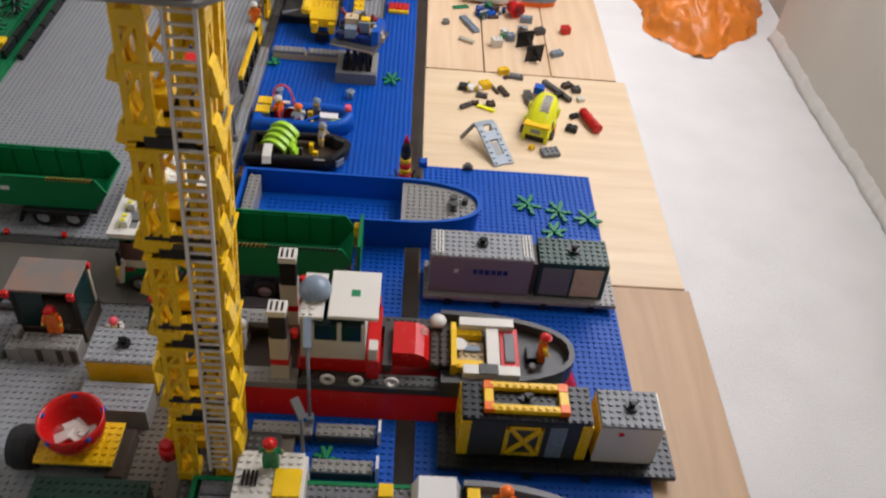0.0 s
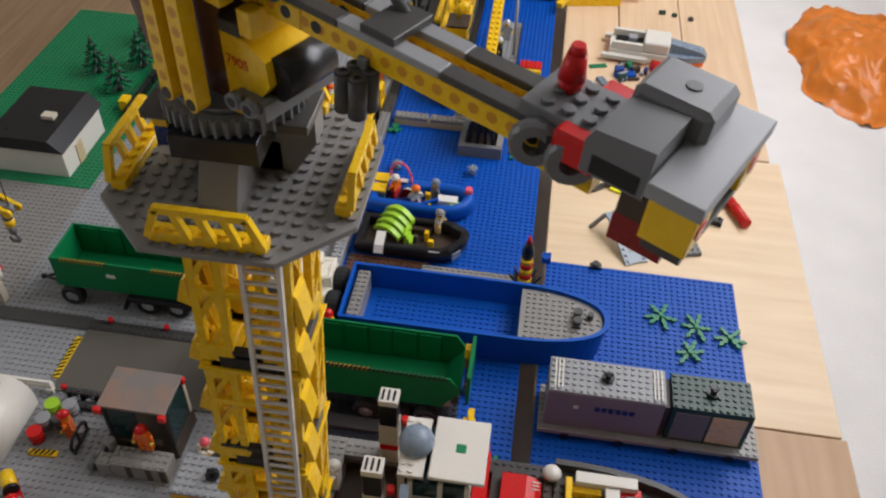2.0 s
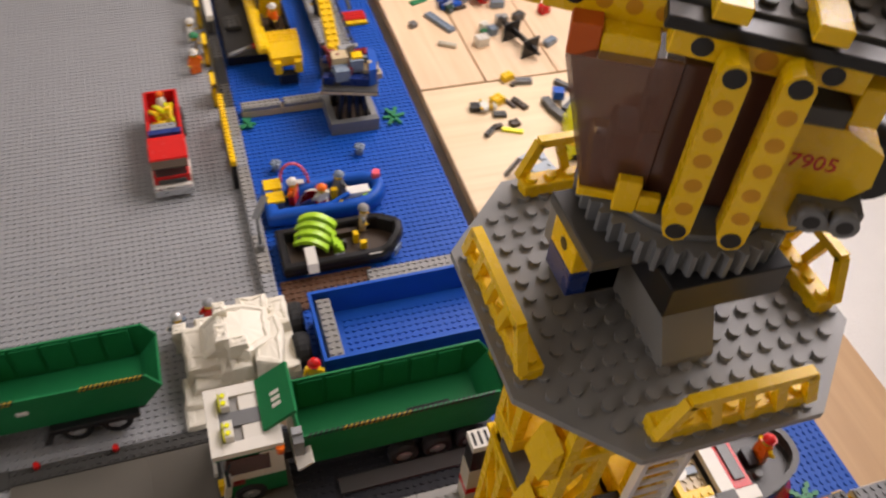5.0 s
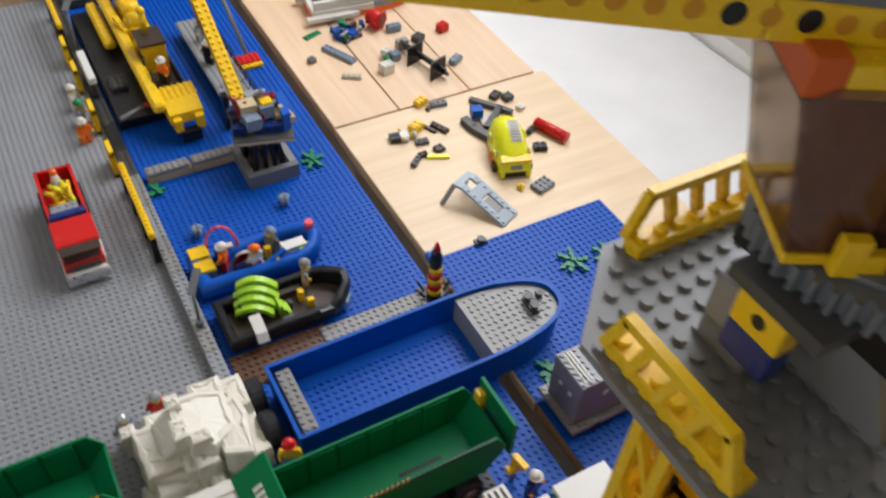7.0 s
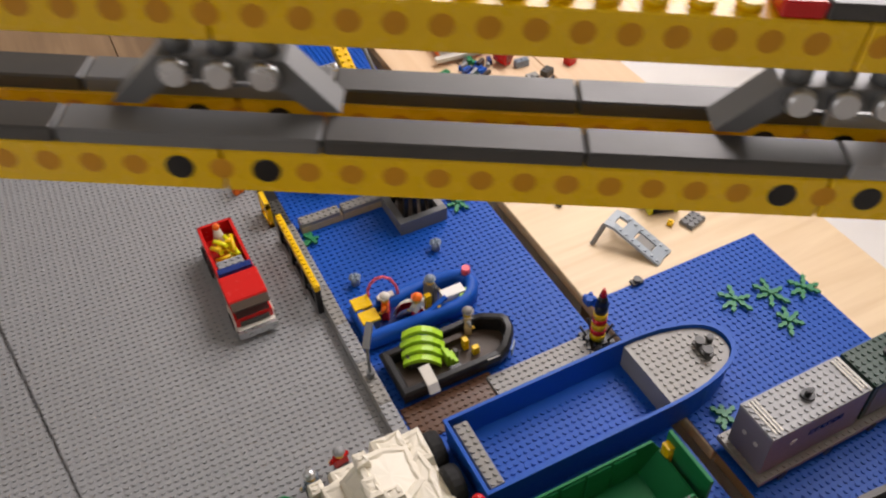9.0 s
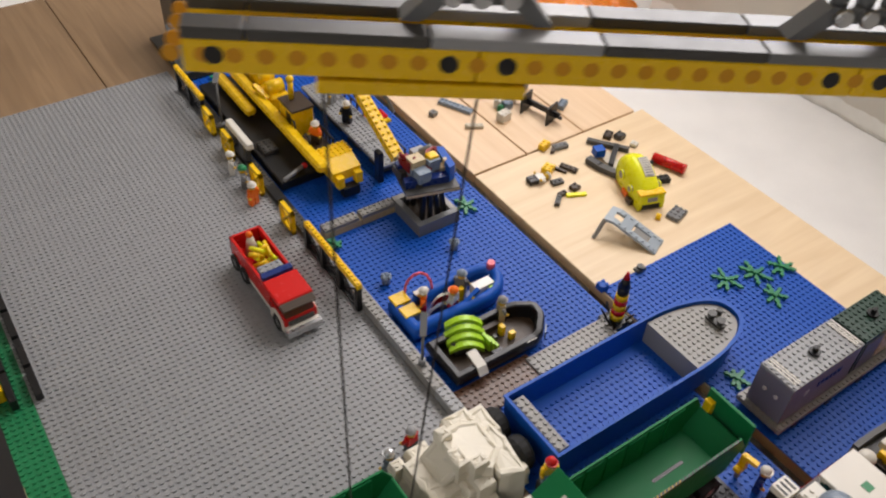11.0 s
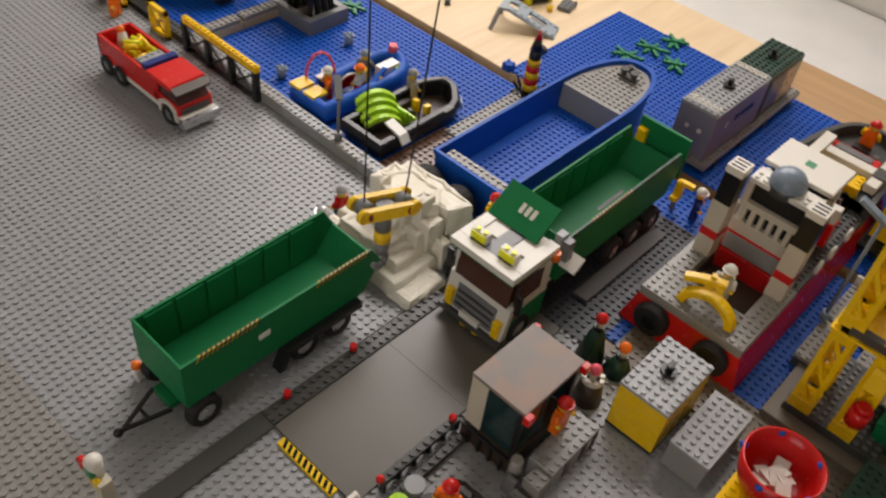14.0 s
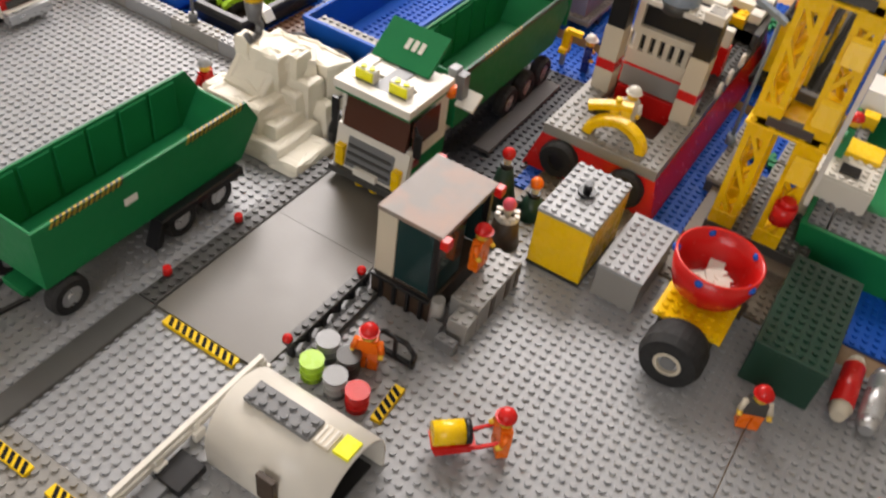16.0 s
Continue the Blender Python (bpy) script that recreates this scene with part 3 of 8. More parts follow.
q = Build()
q.box(23.9, 28.5, -35.3, -35.1, 2.6, 8.4, TAN)
c.part("door", q, "tan door panel")
q = Build()
q.box(29.2, 29.4, -34.6, -29.8, 2.6, 8.4, TAN)
c.part("door", q, "tan door panel")
q = Build()
q.box(18.9, 23.5, -35.3, -35.1, 2.6, 8.4, MGREY)
c.part("panel", q, "grey panel")
q = Build()
q.box(17.32, 18.18, -34.8, -29.8, 2.0, 8.6, BROWN)
c.part("end_block", q, "dark brown end block")


def barge(name, x0, x1, y0, y1, z1, mat, label):
    th = Thing(name, (x0 + x1) / 2, (y0 + y1) / 2, 0, label, "barge", "barges")
    q = Build()
    q.brick(x0, y0, z1 - 0.8, round(x1 - x0), round(y1 - y0), 0.8, mat)
    th.part("deck", q)
    for i in range(4):
        x = x0 + 4 + (x1 - x0 - 8) * i / 3
        for y in (y0 + 0.3, y1 - 0.3):
            q = Build()
            q.rod((x, y - 0.35, 0.9), (x, y + 0.35, 0.9), 0.75, BLACK, n=16)
            th.part("wheel", q, "black wheel")
    q = Build()
    for i in range(4):
        x = x0 + 4 + (x1 - x0 - 8) * i / 3
        q.box(x - 1.5, x + 1.5, y0 + 0.8, y1 - 0.8, 0.25, z1 - 0.8, BLACK)
    th.part("float", q)
    return th


barge("barge", 0.6, 31.6, -36.4, -28.4, 2.0, OGREY, "light grey flat barge with black wheels under two containers")
barge("barge", 3.0, 35.0, -67.6, -58.2, 2.0, BLACK, "black flat barge carrying two containers")
c = container("shipping_container", 5.6, 22.6, -65.4, -59.2, 2.0, 10.0, DGREY, BLACK, "black container with yellow corner posts and lattice doors")
q = Build()
for x0, x1, y0, y1 in ((8.4, 19.4, -64.6, -63.6), (8.4, 19.4, -61.0, -60.0), (8.4, 9.6, -64.6, -60.0), (18.2, 19.4, -64.6, -60.0)):
    q.box(x0, x1, y0, y1, 10.2, 11.0, YELLOW)
for x in (8.4, 18.2):
    for y in (-64.6, -61.2):
        q.box(x - 0.05, x + 1.25, y - 0.05, y + 1.25, 10.2, 11.1, ORANGE)
q.studs(9, -64.6, 9, 1, 11.0, YELLOW)
q.studs(9, -61.0, 9, 1, 11.0, YELLOW)
c.part("top_frame", q, "yellow and orange studded frame")
for x in (5.5, 21.3):
    q = Build()
    q.box(x, x + 1.4, -65.55, -59.1, 2.2, 9.4, YELLOW)
    c.part("corner_post", q, "yellow post")
q = Build()
q.box(11.4, 16.4, -65.6, -65.45, 2.6, 3.2, YELLOW)
q.box(11.4, 16.4, -65.6, -65.45, 8.2, 8.8, YELLOW)
q.box(11.4, 12.0, -65.6, -65.45, 2.6, 8.8, YELLOW)
q.box(15.8, 16.4, -65.6, -65.45, 2.6, 8.8, YELLOW)
q.bar((12, -65.55, 3), (16, -65.55, 8.4), 0.5, 0.5, YELLOW)
q.bar((16, -65.5, 3), (12, -65.5, 8.4), 0.5, 0.5, YELLOW)
c.part("lattice_door", q, "yellow lattice door")
q = Build()
q.box(17.2, 19.4, -65.55, -65.4, 2.4, 8.8, SAND)
c.part("panel", q, "blue-grey panel")
c = container("shipping_container", 23.6, 32.0, -65.6, -59.4, 2.0, 10.0, WHITE, MGREY, "white container with a grey studded lid")
q = Build()
q.box(23.5, 23.7, -65.2, -59.8, 2.6, 9.0, YELLOW)
c.part("panel", q, "yellow end panel")
q = Build()
q.rod((26.4, -65.7, 8.4), (26.4, -65.5, 8.4), 0.4, RED)
c.part("emblem", q, "red round mark")

# red and white ship
ship = Thing("red_ship", -4, -51.3, 0, "red-hulled rescue ship with a white bridge and dark grey bow", "ship")
q = Build()
hull_shell(q, -29.6, 22.0, 3.0, -51.3, 6.7, 0.22, 4.32, 2.3, RED, flare=-1.15)
ship.part("hull", q)
q = Build()
o = outline(3.0, 22.1, 4.0, -51.3, 6.7)
inn = [(x - (0.8 if x > 12 else 0), -51.3 + (y + 51.3) * 0.88) for x, y in o]
n = len(o)
q.add([(x, y, 4.34) for x, y in o] + [(x, y, 7.6) for x, y in o] + [(x, y, 7.6) for x, y in inn] + [(x, y, 6.0) for x, y in inn],
      [[k * n + i, k * n + (i + 1) % n, (k + 1) * n + (i + 1) % n, (k + 1) * n + i] for k in range(3) for i in range(n)] + [[3 * n + i for i in range(n)]], DGREY)
ship.part("bow_rail", q, "dark grey raised bow")
for nm, x0, x1, y0, y1, nx, ny in (("stern_deck", -29.8, -24.7, -57.95, -44.65, 5, 13), ("side_deck", -24.68, -16.4, -57.95, -55.3, 8, 2), ("side_deck", -24.68, -16.4, -47.3, -44.65, 8, 2)):
    q = Build()
    q.box(x0, x1, y0, y1, 4.35, 5.6, OGREY)
    q.studs(x0 + 0.05, y0 + 0.15, nx, ny, 5.6, OGREY)
    ship.part(nm, q, "light grey studded deck")
for y0 in (-57.9, -45.6):
    q = Build()
    q.box(-16.36, 3.2, y0, y0 + 0.9, 4.35, 5.6, DGREY)
    ship.part("bulwark", q, "dark grey side band")
q = Build()
q.box(-24.6, -16.4, -55.35, -47.25, 2.4, 2.7, BROWN)
q.box(-24.6, -16.4, -55.3, -55.05, 2.7, 4.33, BROWN)
q.box(-24.6, -16.4, -47.5, -47.28, 2.7, 4.33, BROWN)
q.box(-24.6, -24.35, -55.05, -47.5, 2.7, 4.33, BROWN)
q.box(-16.75, -16.32, -55.05, -47.5, 2.7, 5.55, RED)
ship.part("hold_floor", q, "dark open hold")
for y in (-57.2, -47.4):
    q = Build()
    q.box(-19.8, -17.4, y - 0.1, y + 2.1, 5.6, 8.4, CREAM)
    q.box(-19.8, -17.4, y - 0.11, y + 2.11, 8.4, 9.6, RED)
    q.box(-19.8, -17.4, y - 0.1, y + 2.1, 9.6, 13.6, CREAM)
    fun = ship.part("funnel_base", q, "white post with a red band")
    q = Build()
    q.box(-19.7, -17.5, y - 0.05, y + 2.05, 13.6, 17.8, BLACK)
    ship.part("funnel", q, "black funnel")
    q = Build()
    q.box(-19.8, -17.4, y - 0.1, y + 2.1, 17.8, 18.8, WHITE)
    for i in range(3):
        q.box(-19.5 + 0.7 * i, -19.2 + 0.7 * i, y + 0.2, y + 1.8, 18.8, 18.86, BLACK)
    ship.part("funnel_cap", q, "white cap")
    q = Build()
    q.cyl(-16.6, y + 1, 13.2, 14.4, 0.5, RED)
    ship.part("lamp", q, "red lamp")
q = Build()
q.box(-16.2, -7.2, -55.6, -47.2, 5.6, 8.2, RED)
ship.part("lower_cabin", q, "red lower cabin")
q = Build()
q.box(-16.3, -15.3, -55.2, -47.4, 5.6, 8.0, OGREY)
ship.part("rear_step", q, "grey rear step")
q = Build()
q.box(-16.0, -15.2, -55.4, -47.2, 8.2, 10.0, CREAM)
q.box(-16.0, -15.2, -55.4, -47.2, 12.0, 12.9, CREAM)
for i in range(8):
    y = -55.4 + i * 1.16
    q.box(-16.0, -15.2, y, y + 0.62, 10.0, 12.0, CREAM)
q.box(-16.0, -15.2, -55.4, -54.6, 12.9, 15.8, CREAM)
q.box(-16.0, -15.2, -48.0, -47.2, 12.9, 15.8, CREAM)
q.box(-16.05, -13.0, -55.4, -47.2, 15.6, 16.2, WHITE)
q.studs(-16, -55.3, 2, 8, 16.2, WHITE)
ship.part("bridge_rear_wall", q, "white wall with a row of slots")
q = Build()
q.box(-15.2, -14.9, -55.0, -47.6, 9.0, 15.4, BLACK)
ship.part("bridge_inside", q, "dark window opening")
q = Build()
q.box(-14.8, -7.4, -55.4, -47.2, 8.2, 11.6, WHITE)
q.box(-14.6, -7.6, -55.2, -47.4, 11.6, 14.6, GLASSY)
for x in (-14.8, -11.2, -8.0):
    for y in (-55.4, -47.8):
        q.box(x, x + 0.6, y, y + 0.6, 11.6, 14.8, WHITE)
ship.part("bridge", q, "white bridge with dark windows")
q = Build()
q.box(-12.4, -5.8, -55.6, -47.0, 16.2, 16.8, WHITE, 0.1)
q.box(-9.6, -8.4, -51.8, -50.6, 16.8, 16.85, BGREEN, 0.02)
ship.part("roof", q, "flat white roof plate")
q = Build()
q.cyl(-14.6, -51.0, 15.4, 16.6, 1.9, DGREY)
ship.part("dome_base", q)
q = Build()
q.ball(-14.4, -51.0, 16.6, 2.2, SAND, 22, 8, 0.95, False)
ship.part("dome", q, "blue-grey radar dome")
q = Build()
for y in (-57.6, -46.9):
    q.brick(-16, y, 4.6, 19, 2, 1.2, DGREY)
ship.part("side_deck", q, "dark grey studded side decks")
q = Build()
q.box(-7.2, -5.4, -56.6, -46.2, 5.8, 9.4, RED)
q.box(-6.9, -5.7, -56.4, -54.6, 9.4, 11.6, WHITE)
q.box(-6.9, -5.7, -48.2, -46.4, 9.4, 11.6, RED)
ship.part("front_wall", q, "red front wall of the cabin")
q = Build()
q.box(-5.0, -3.7, -55.4, -47.2, 5.8, 7.4, DGREY)
ship.part("hatch_frame", q, "dark grey hatch band")
q = Build()
q.poly([(-3.7, 5.8), (1.4, 5.8), (1.4, 7.2), (0.6, 8.2), (-0.6, 8.7), (-3.7, 8.7)], 'y', -54.2, -48.4, RED)
ship.part("hatch", q, "rounded red hatch cover")
q = Build()
for i in range(3):
    q.bar((0.2, -50.2 + 0.5 * i, 8.6), (1.2, -49.6 + 0.5 * i, 7.6), 0.18, 0.05, WHITE)
ship.part("marking", q, "white stripes")
q = Build()
q.cyl(2.6, -47.0, 5.8, 7.6, 0.9, TAN)
q.ball(2.6, -47.0, 7.8, 1.25, WHITE, 14, 6, 0.6)
ship.part("searchlight", q, "white round searchlight")
q = Build()
q.box(4.4, 5.2, -55.4, -47.4, 6.0, 8.2, YELLOW)
q.box(5.2, 9.0, -49.0, -47.6, 6.0, 7.4, YELLOW)
q.box(5.2, 9.0, -55.0, -53.6, 6.0, 7.4, YELLOW)
q.studs(5, -49, 4, 1, 7.4, YELLOW)
q.studs(5, -55, 4, 1, 7.4, YELLOW)
ship.part("deck_frame", q, "yellow studded deck frame")
q = Build()
q.brick(5.3, -53.5, 5.9, 4, 4, 0.5, TAN)
ship.part("deck_tiles", q, "tan studded deck tiles")
q = Build()
q.box(6.4, 8.6, -51.6, -50.6, 6.6, 7.0, SAND)
ship.part("console", q, "grey-green console tile")
q = Build()
q.cyl(5.6, -51.4, 6.4, 7.4, 0.4, OGREY)
q.cyl(5.6, -51.4, 7.4, 8.1, 0.7, WHITE, 1.1)
ship.part("searchlight", q, "white round searchlight")
q = Build()
q.brick(1.6, -54.6, 5.8, 3, 7, 1.2, BROWN)
ship.part("deck_block", q, "dark brown studded deck block")
q = Build()
q.box(5.6, 13.4, -48.2, -46.6, 7.4, 8.6, WHITE)
q.box(6.0, 13.8, -57.0, -55.4, 7.4, 8.6, WHITE)
q.box(9.4, 11.2, -55.6, -48.0, 7.2, 8.2, WHITE)
q.box(8.2, 10.8, -57.1, -55.3, 8.6, 8.8, DGREY)
ship.part("deck_structure", q, "white frame across the foredeck")
q = Build()
q.box(11.4, 14.0, -55.0, -47.6, 6.0, 7.6, RED)
q.box(12.0, 13.4, -54.0, -48.8, 7.6, 7.9, MGREY)
ship.part("foredeck_block", q, "red block with grey grilles")
q = Build()
q.box(15.2, 16.6, -52.6, -50.2, 6.0, 7.2, BLACK)
q.cyl(16.0, -53.6, 6.0, 6.9, 0.5, MGREY)
ship.part("winch", q, "black winch")
for x, y in ((-12.2, -58.05), (-8.4, -58.05), (-3.6, -58.05)):
    q = Build()
    q.ring((x, y, 7.0), 'y', 0.55, 1.0, 0.4, WHITE)
    ship.part("porthole", q, "white square porthole")
for y in (-47.4, -55.2):
    q = Build()
    q.ring((-30.4, y, 2.4), 'x', 1.0, 2.2, 1.5, RUBBER)
    q.rod((-30.8, y, 2.4), (-29.9, y, 2.4), 1.0, BLACK)
    solo("bumper_tyre", q, (-30.5, y, 0), "black rubber bumper tyre between dock and boat", "tyre", "bumper tyres")
figure(17.4, -51.4, 6.0, -90, ORANGE, ORANGE, RED, "toy figure in orange with a red helmet standing on the bow", YELLOW)
figure(-24.6, -51.8, 5.75, 90, WHITE, WHITE, WHITE, "white toy figure with a white cap on the stern deck")
dc = Thing("deck_crane", -26, -52, 5.6, "curved yellow deck crane arm on the stern", "crane")
def arm(pts, w, h):
    """A moulded arm of even section through the points, as one closed strip."""
    q = Build()
    vs = []
    for i, p in enumerate(pts):
        d = (Vector(pts[min(i + 1, len(pts) - 1)]) - Vector(pts[max(i - 1, 0)])).normalized()
        u = d.cross(Vector((1, 0, 0.2))).normalized() * (h / 2)
        v = u.cross(d).normalized() * (w / 2)
        vs += [tuple(Vector(p) + a * u + b * v) for a, b in ((-1, -0.7), (-0.7, -1), (0.7, -1), (1, -0.7), (1, 0.7), (0.7, 1), (-0.7, 1), (-1, 0.7))]
    n = len(pts)
    fs = [list(range(8)), [(n - 1) * 8 + k for k in range(8)][::-1]]
    fs += [[i * 8 + k, (i + 1) * 8 + k, (i + 1) * 8 + (k + 1) % 8, i * 8 + (k + 1) % 8] for i in range(n - 1) for k in range(8)]
    return q.add(vs, fs, YELLOW)


dc.part("base_arm", arm([(-27.6 - 0.5 * abs(math.cos(math.pi * i / 12)), -52.1 + 3.1 * math.cos(math.pi * i / 12), 5.8 + 2.2 * math.sin(math.pi * i / 12)) for i in range(13)], 1.3, 1.1))
dc.part("jib_arm", arm([(-26.2 - 1.2 * i / 6, -52.6 + 4.4 * i / 6, 9.2 - 0.9 * (i / 6) ** 2) for i in range(7)], 1.1, 0.9))
for y in (-52.4, -51.2):
    q = Build()
    q.bar((-27.5, y, 7.6), (-26.2, y + 0.5, 9.1), 1.0, 0.8, YELLOW)
    dc.part("strut", q)
q = Build()
q.cyl(-26.6, -51.0, 9.2, 10.0, 0.35, YELLOW, None, 10)
dc.part("knob", q)
# ---------------- green lorry and trailer ----------------


def bin_body(q, x0, x1, y0, y1, z0, z1, slope, mat):
    """An open tipper bin along x, its far end slanting outwards at the top edge."""
    t = 0.3
    q.poly([(x0, z0), (x1 - slope, z0), (x1, z1 - 2.6), (x1 - slope * 0.6, z1), (x0, z1)], 'y', y0, y0 + t, mat)
    q.poly([(x0, z0), (x1 - slope, z0), (x1, z1 - 2.6), (x1 - slope * 0.6, z1), (x0, z1)], 'y', y1 - t, y1, mat)
    q.box(x0, x0 + t, y0 + t, y1 - t, z0, z1, mat)
    q.box(x0 + t, x1 - slope, y0 + t, y1 - t, z0, z0 + t, mat)
    q.poly([(x1 - slope, z0), (x1 - slope, z0 + t), (x1 - t, z1 - 2.6), (x1, z1 - 2.6)], 'y', y0 + t, y1 - t, mat)


def wheel(th, x, y, r, w=1.5, hub=SILVER):
    q = Build()
    q.ring((x, y, r), 'y', r * 0.55, r, w, RUBBER, 18)
    wh = th.part("wheel", q, "black rubber tyre")
    q = Build()
    q.rod((x, y - w * 0.4, r), (x, y + w * 0.4, r), r * 0.56, hub, n=14)
    q.rod((x, y - w * 0.5, r), (x, y + w * 0.5, r), r * 0.2, hub, n=10)
    th.part("rim", q, "grey rim", wh)


tr = Thing("tipper_trailer", -64, -19.2, 0, "open green tipper trailer with black wheels and a drawbar", "trailer")
q = Build()
bin_body(q, -76.8, -51.2, -23.3, -15.1, 4.0, 10.1, 2.6, GREEN)
tr.part("bin", q)
for i in range(6):
    q = Build()
    x = -75.6 + 3.6 * i
    q.box(x, x + 3.2, -15.62, -15.35, 4.5, 9.8, GREEN, 0.12)
    tr.part("rib_panel", q)
q = Build()
q.box(-64.4, -57.6, -20.3, -19.7, 4.3, 4.33, BLACK, 0.01)
for i in range(3):
    q.box(-64.0 + 0.8 * i, -63.5 + 0.8 * i, -20.2, -19.8, 4.33, 4.45, GREY)
tr.part("floor_slot", q, "dark slots in the bin floor")
TICK = plastic("dull_yellow_print", (0.42, 0.30, 0.03), 0.5, spec=0.25)
for a, c in ((-75.2, 13), (-60.6, 13)):
    for i in range(c):
        x = a + 0.56 * i
        for u, w, ma, lab in ((0.0, 0.26, TICK, "dull yellow warning stripe"), (0.27, 0.28, BLACK, "black warning stripe")):
            q = Build()
            q.poly([(x + u, 9.55), (x + u + w, 9.55), (x + u + w + 0.3, 9.98), (x + u + 0.3, 9.98)], 'y', -23.33, -23.28, ma)
            q.poly([(x + u + 0.3, -23.3), (x + u + w + 0.3, -23.3), (x + u + w + 0.5, -23.02), (x + u + 0.5, -23.02)], 'z', 10.09, 10.125, ma)
            tr.part("stripe", q, lab)
q = Build()
q.box(-68, -66.6, -23.4, -23.28, 7.2, 7.9, CLEARW, 0.02)
tr.part("emblem", q, "small pale mark")
q = Build()
q.box(-75.4, -54, -21.2, -17.2, 2.6, 4.0, DGREY)
q.box(-64, -54, -22.4, -16.0, 2.2, 3.2, BLACK)
tr.part("chassis", q, "dark chassis")
for x in (-75.0, -62.4, -57.6):
    for y in (-23.0, -15.4):
        wheel(tr, x, y, 1.95)
for y in (-23.6, -14.8):
    q = Build()
    q.box(-65.2, -54.6, y - 0.7, y + 0.7, 3.0, 3.95, BLACK, 0.15)
    q.poly([(-66.4, 1.2), (-65.6, 1.2), (-64.6, 3.4), (-65.2, 3.9)], 'y', y - 0.7, y + 0.7, BLACK)
    tr.part("mudguard", q, "black mudguard")
q = Build()
q.bar((-77.2, -21, 1.9), (-81.6, -19.4, 1.1), 0.35, 0.35, BLACK)
q.bar((-77.2, -17.6, 1.9), (-81.6, -19.2, 1.1), 0.35, 0.35, BLACK)
q.bar((-79.4, -20.2, 1.5), (-79.4, -18.4, 1.5), 0.3, 0.3, BLACK)
q.ball(-82.3, -19.3, 1.0, 0.5, BLACK)
q.rod((-81.6, -19.3, 1.0), (-82.3, -19.3, 1.0), 0.3, BLACK)
tr.part("drawbar", q, "black drawbar")
q = Build()
q.box(-77.3, -75.2, -20.8, -17.8, 1.6, 2.4, GREEN)
tr.part("turntable", q)
q = Build()
q.box(-77.4, -76.0, -14.9, -13.9, 0.3, 2.0, WHITE)
q.ball(-77.0, -14.4, 2.4, 0.55, ORANGE)
tr.part("marker", q, "orange lamp on a white block")

lo = Thing("tipper_lorry", -26, -33.2, 0, "green and white tipper lorry with an open green bin", "lorry")
q = Build()
q.box(-45.6, -38.6, -37.4, -29.0, 1.4, 3.4, GREEN)
q.poly([(-46.2, 2.0), (-45.4, 2.0), (-44.6, 6.6), (-45.4, 6.6)], 'y', -37.6, -28.8, WHITE)
q.box(-41.2, -38.6, -37.4, -36.9, 5.2, 11.0, WHITE)
q.box(-45.2, -41.2, -37.4, -36.9, 5.2, 6.8, WHITE)
q.box(-45.2, -38.6, -37.42, -36.9, 3.4, 5.2, GREEN)
q.box(-45.2, -38.6, -29.5, -29.0, 3.4, 11.0, WHITE)
q.box(-39.1, -38.6, -36.9, -29.5, 3.4, 11.0, WHITE)
lo.part("cab", q, "white cab body")
q = Build()
q.poly([(-46.4, 2.5), (-45.9, 2.5), (-45.2, 5.7), (-45.7, 5.7)], 'y', -36.0, -30.4, MGREY)
q.box(-46.9, -46.3, -34.6, -31.8, 2.2, 3.0, WHITE)
for k in range(3):
    q.bar((-46.35 + 0.19 * k, -35.8, 3.2 + 0.85 * k), (-46.35 + 0.19 * k, -30.6, 3.2 + 0.85 * k), 0.14, 0.3, DGREY)
lo.part("grille", q, "grey grille with a pale plate")
for y in (-37.2, -30.2):
    q = Build()
    q.box(-46.5, -45.7, y, y + 1.0, 2.2, 4.6, YELLOW)
    lo.part("headlight", q, "yellow headlight block")
q = Build()
q.box(-45.3, -43.4, -37.52, -37.38, 4.4, 5.4, DRED)
lo.part("stripe", q, "dark red door stripe")
q = Build()
q.box(-46.8, -45.2, -37.8, -28.6, 1.2, 2.0, DGREY)
for y in (-34.2, -32.4):
    q.cyl(-46.2, y, 0.9, 1.5, 0.6, YELLOW)
lo.part("bumper", q, "grey bumper with yellow lamps")
q = Build()
q.poly([(-45.5, 6.6), (-44.8, 6.6), (-44.2, 10.6), (-44.9, 10.6)], 'y', -37.0, -29.4, TBROWN)
q.box(-44.9, -40.2, -37.45, -37.3, 6.8, 10.2, TBROWN)
q.box(-44.9, -40.2, -29.1, -28.95, 6.8, 10.2, TBROWN)
lo.part("windscreen", q, "dark brown tinted windscreen")
q = Build()
q.box(-46.2, -38.4, -37.6, -28.8, 10.9, 11.3, GREEN)
rf = lo.part("roof", q, "green roof plate")
for nm, ma, x0, x1, y0, y1, z1 in (("front_trim", WHITE, -46.4, -45.0, -37.7, -28.7, 12.2), ("side_trim", WHITE, -45.0, -38.4, -37.7, -36.2, 12.2), ("side_trim", WHITE, -45.0, -38.4, -30.2, -28.7, 12.2),
                                   ("roof_panel", OGREY, -45.0, -42.6, -36.2, -34.2, 11.7), ("roof_panel", OGREY, -45.0, -42.6, -32.2, -30.2, 11.7), ("roof_panel", WHITE, -42.6, -38.4, -36.2, -34.2, 12.0),
                                   ("roof_panel", WHITE, -42.6, -38.4, -32.2, -30.2, 12.0), ("roof_panel", MGREY, -45.0, -40.2, -34.2, -32.2, 12.1)):
    q = Build()
    q.box(x0, x1, y0, y1, 11.3, z1, ma)
    lo.part(nm, q, "white roof piece" if ma is WHITE else "grey roof panel", rf)
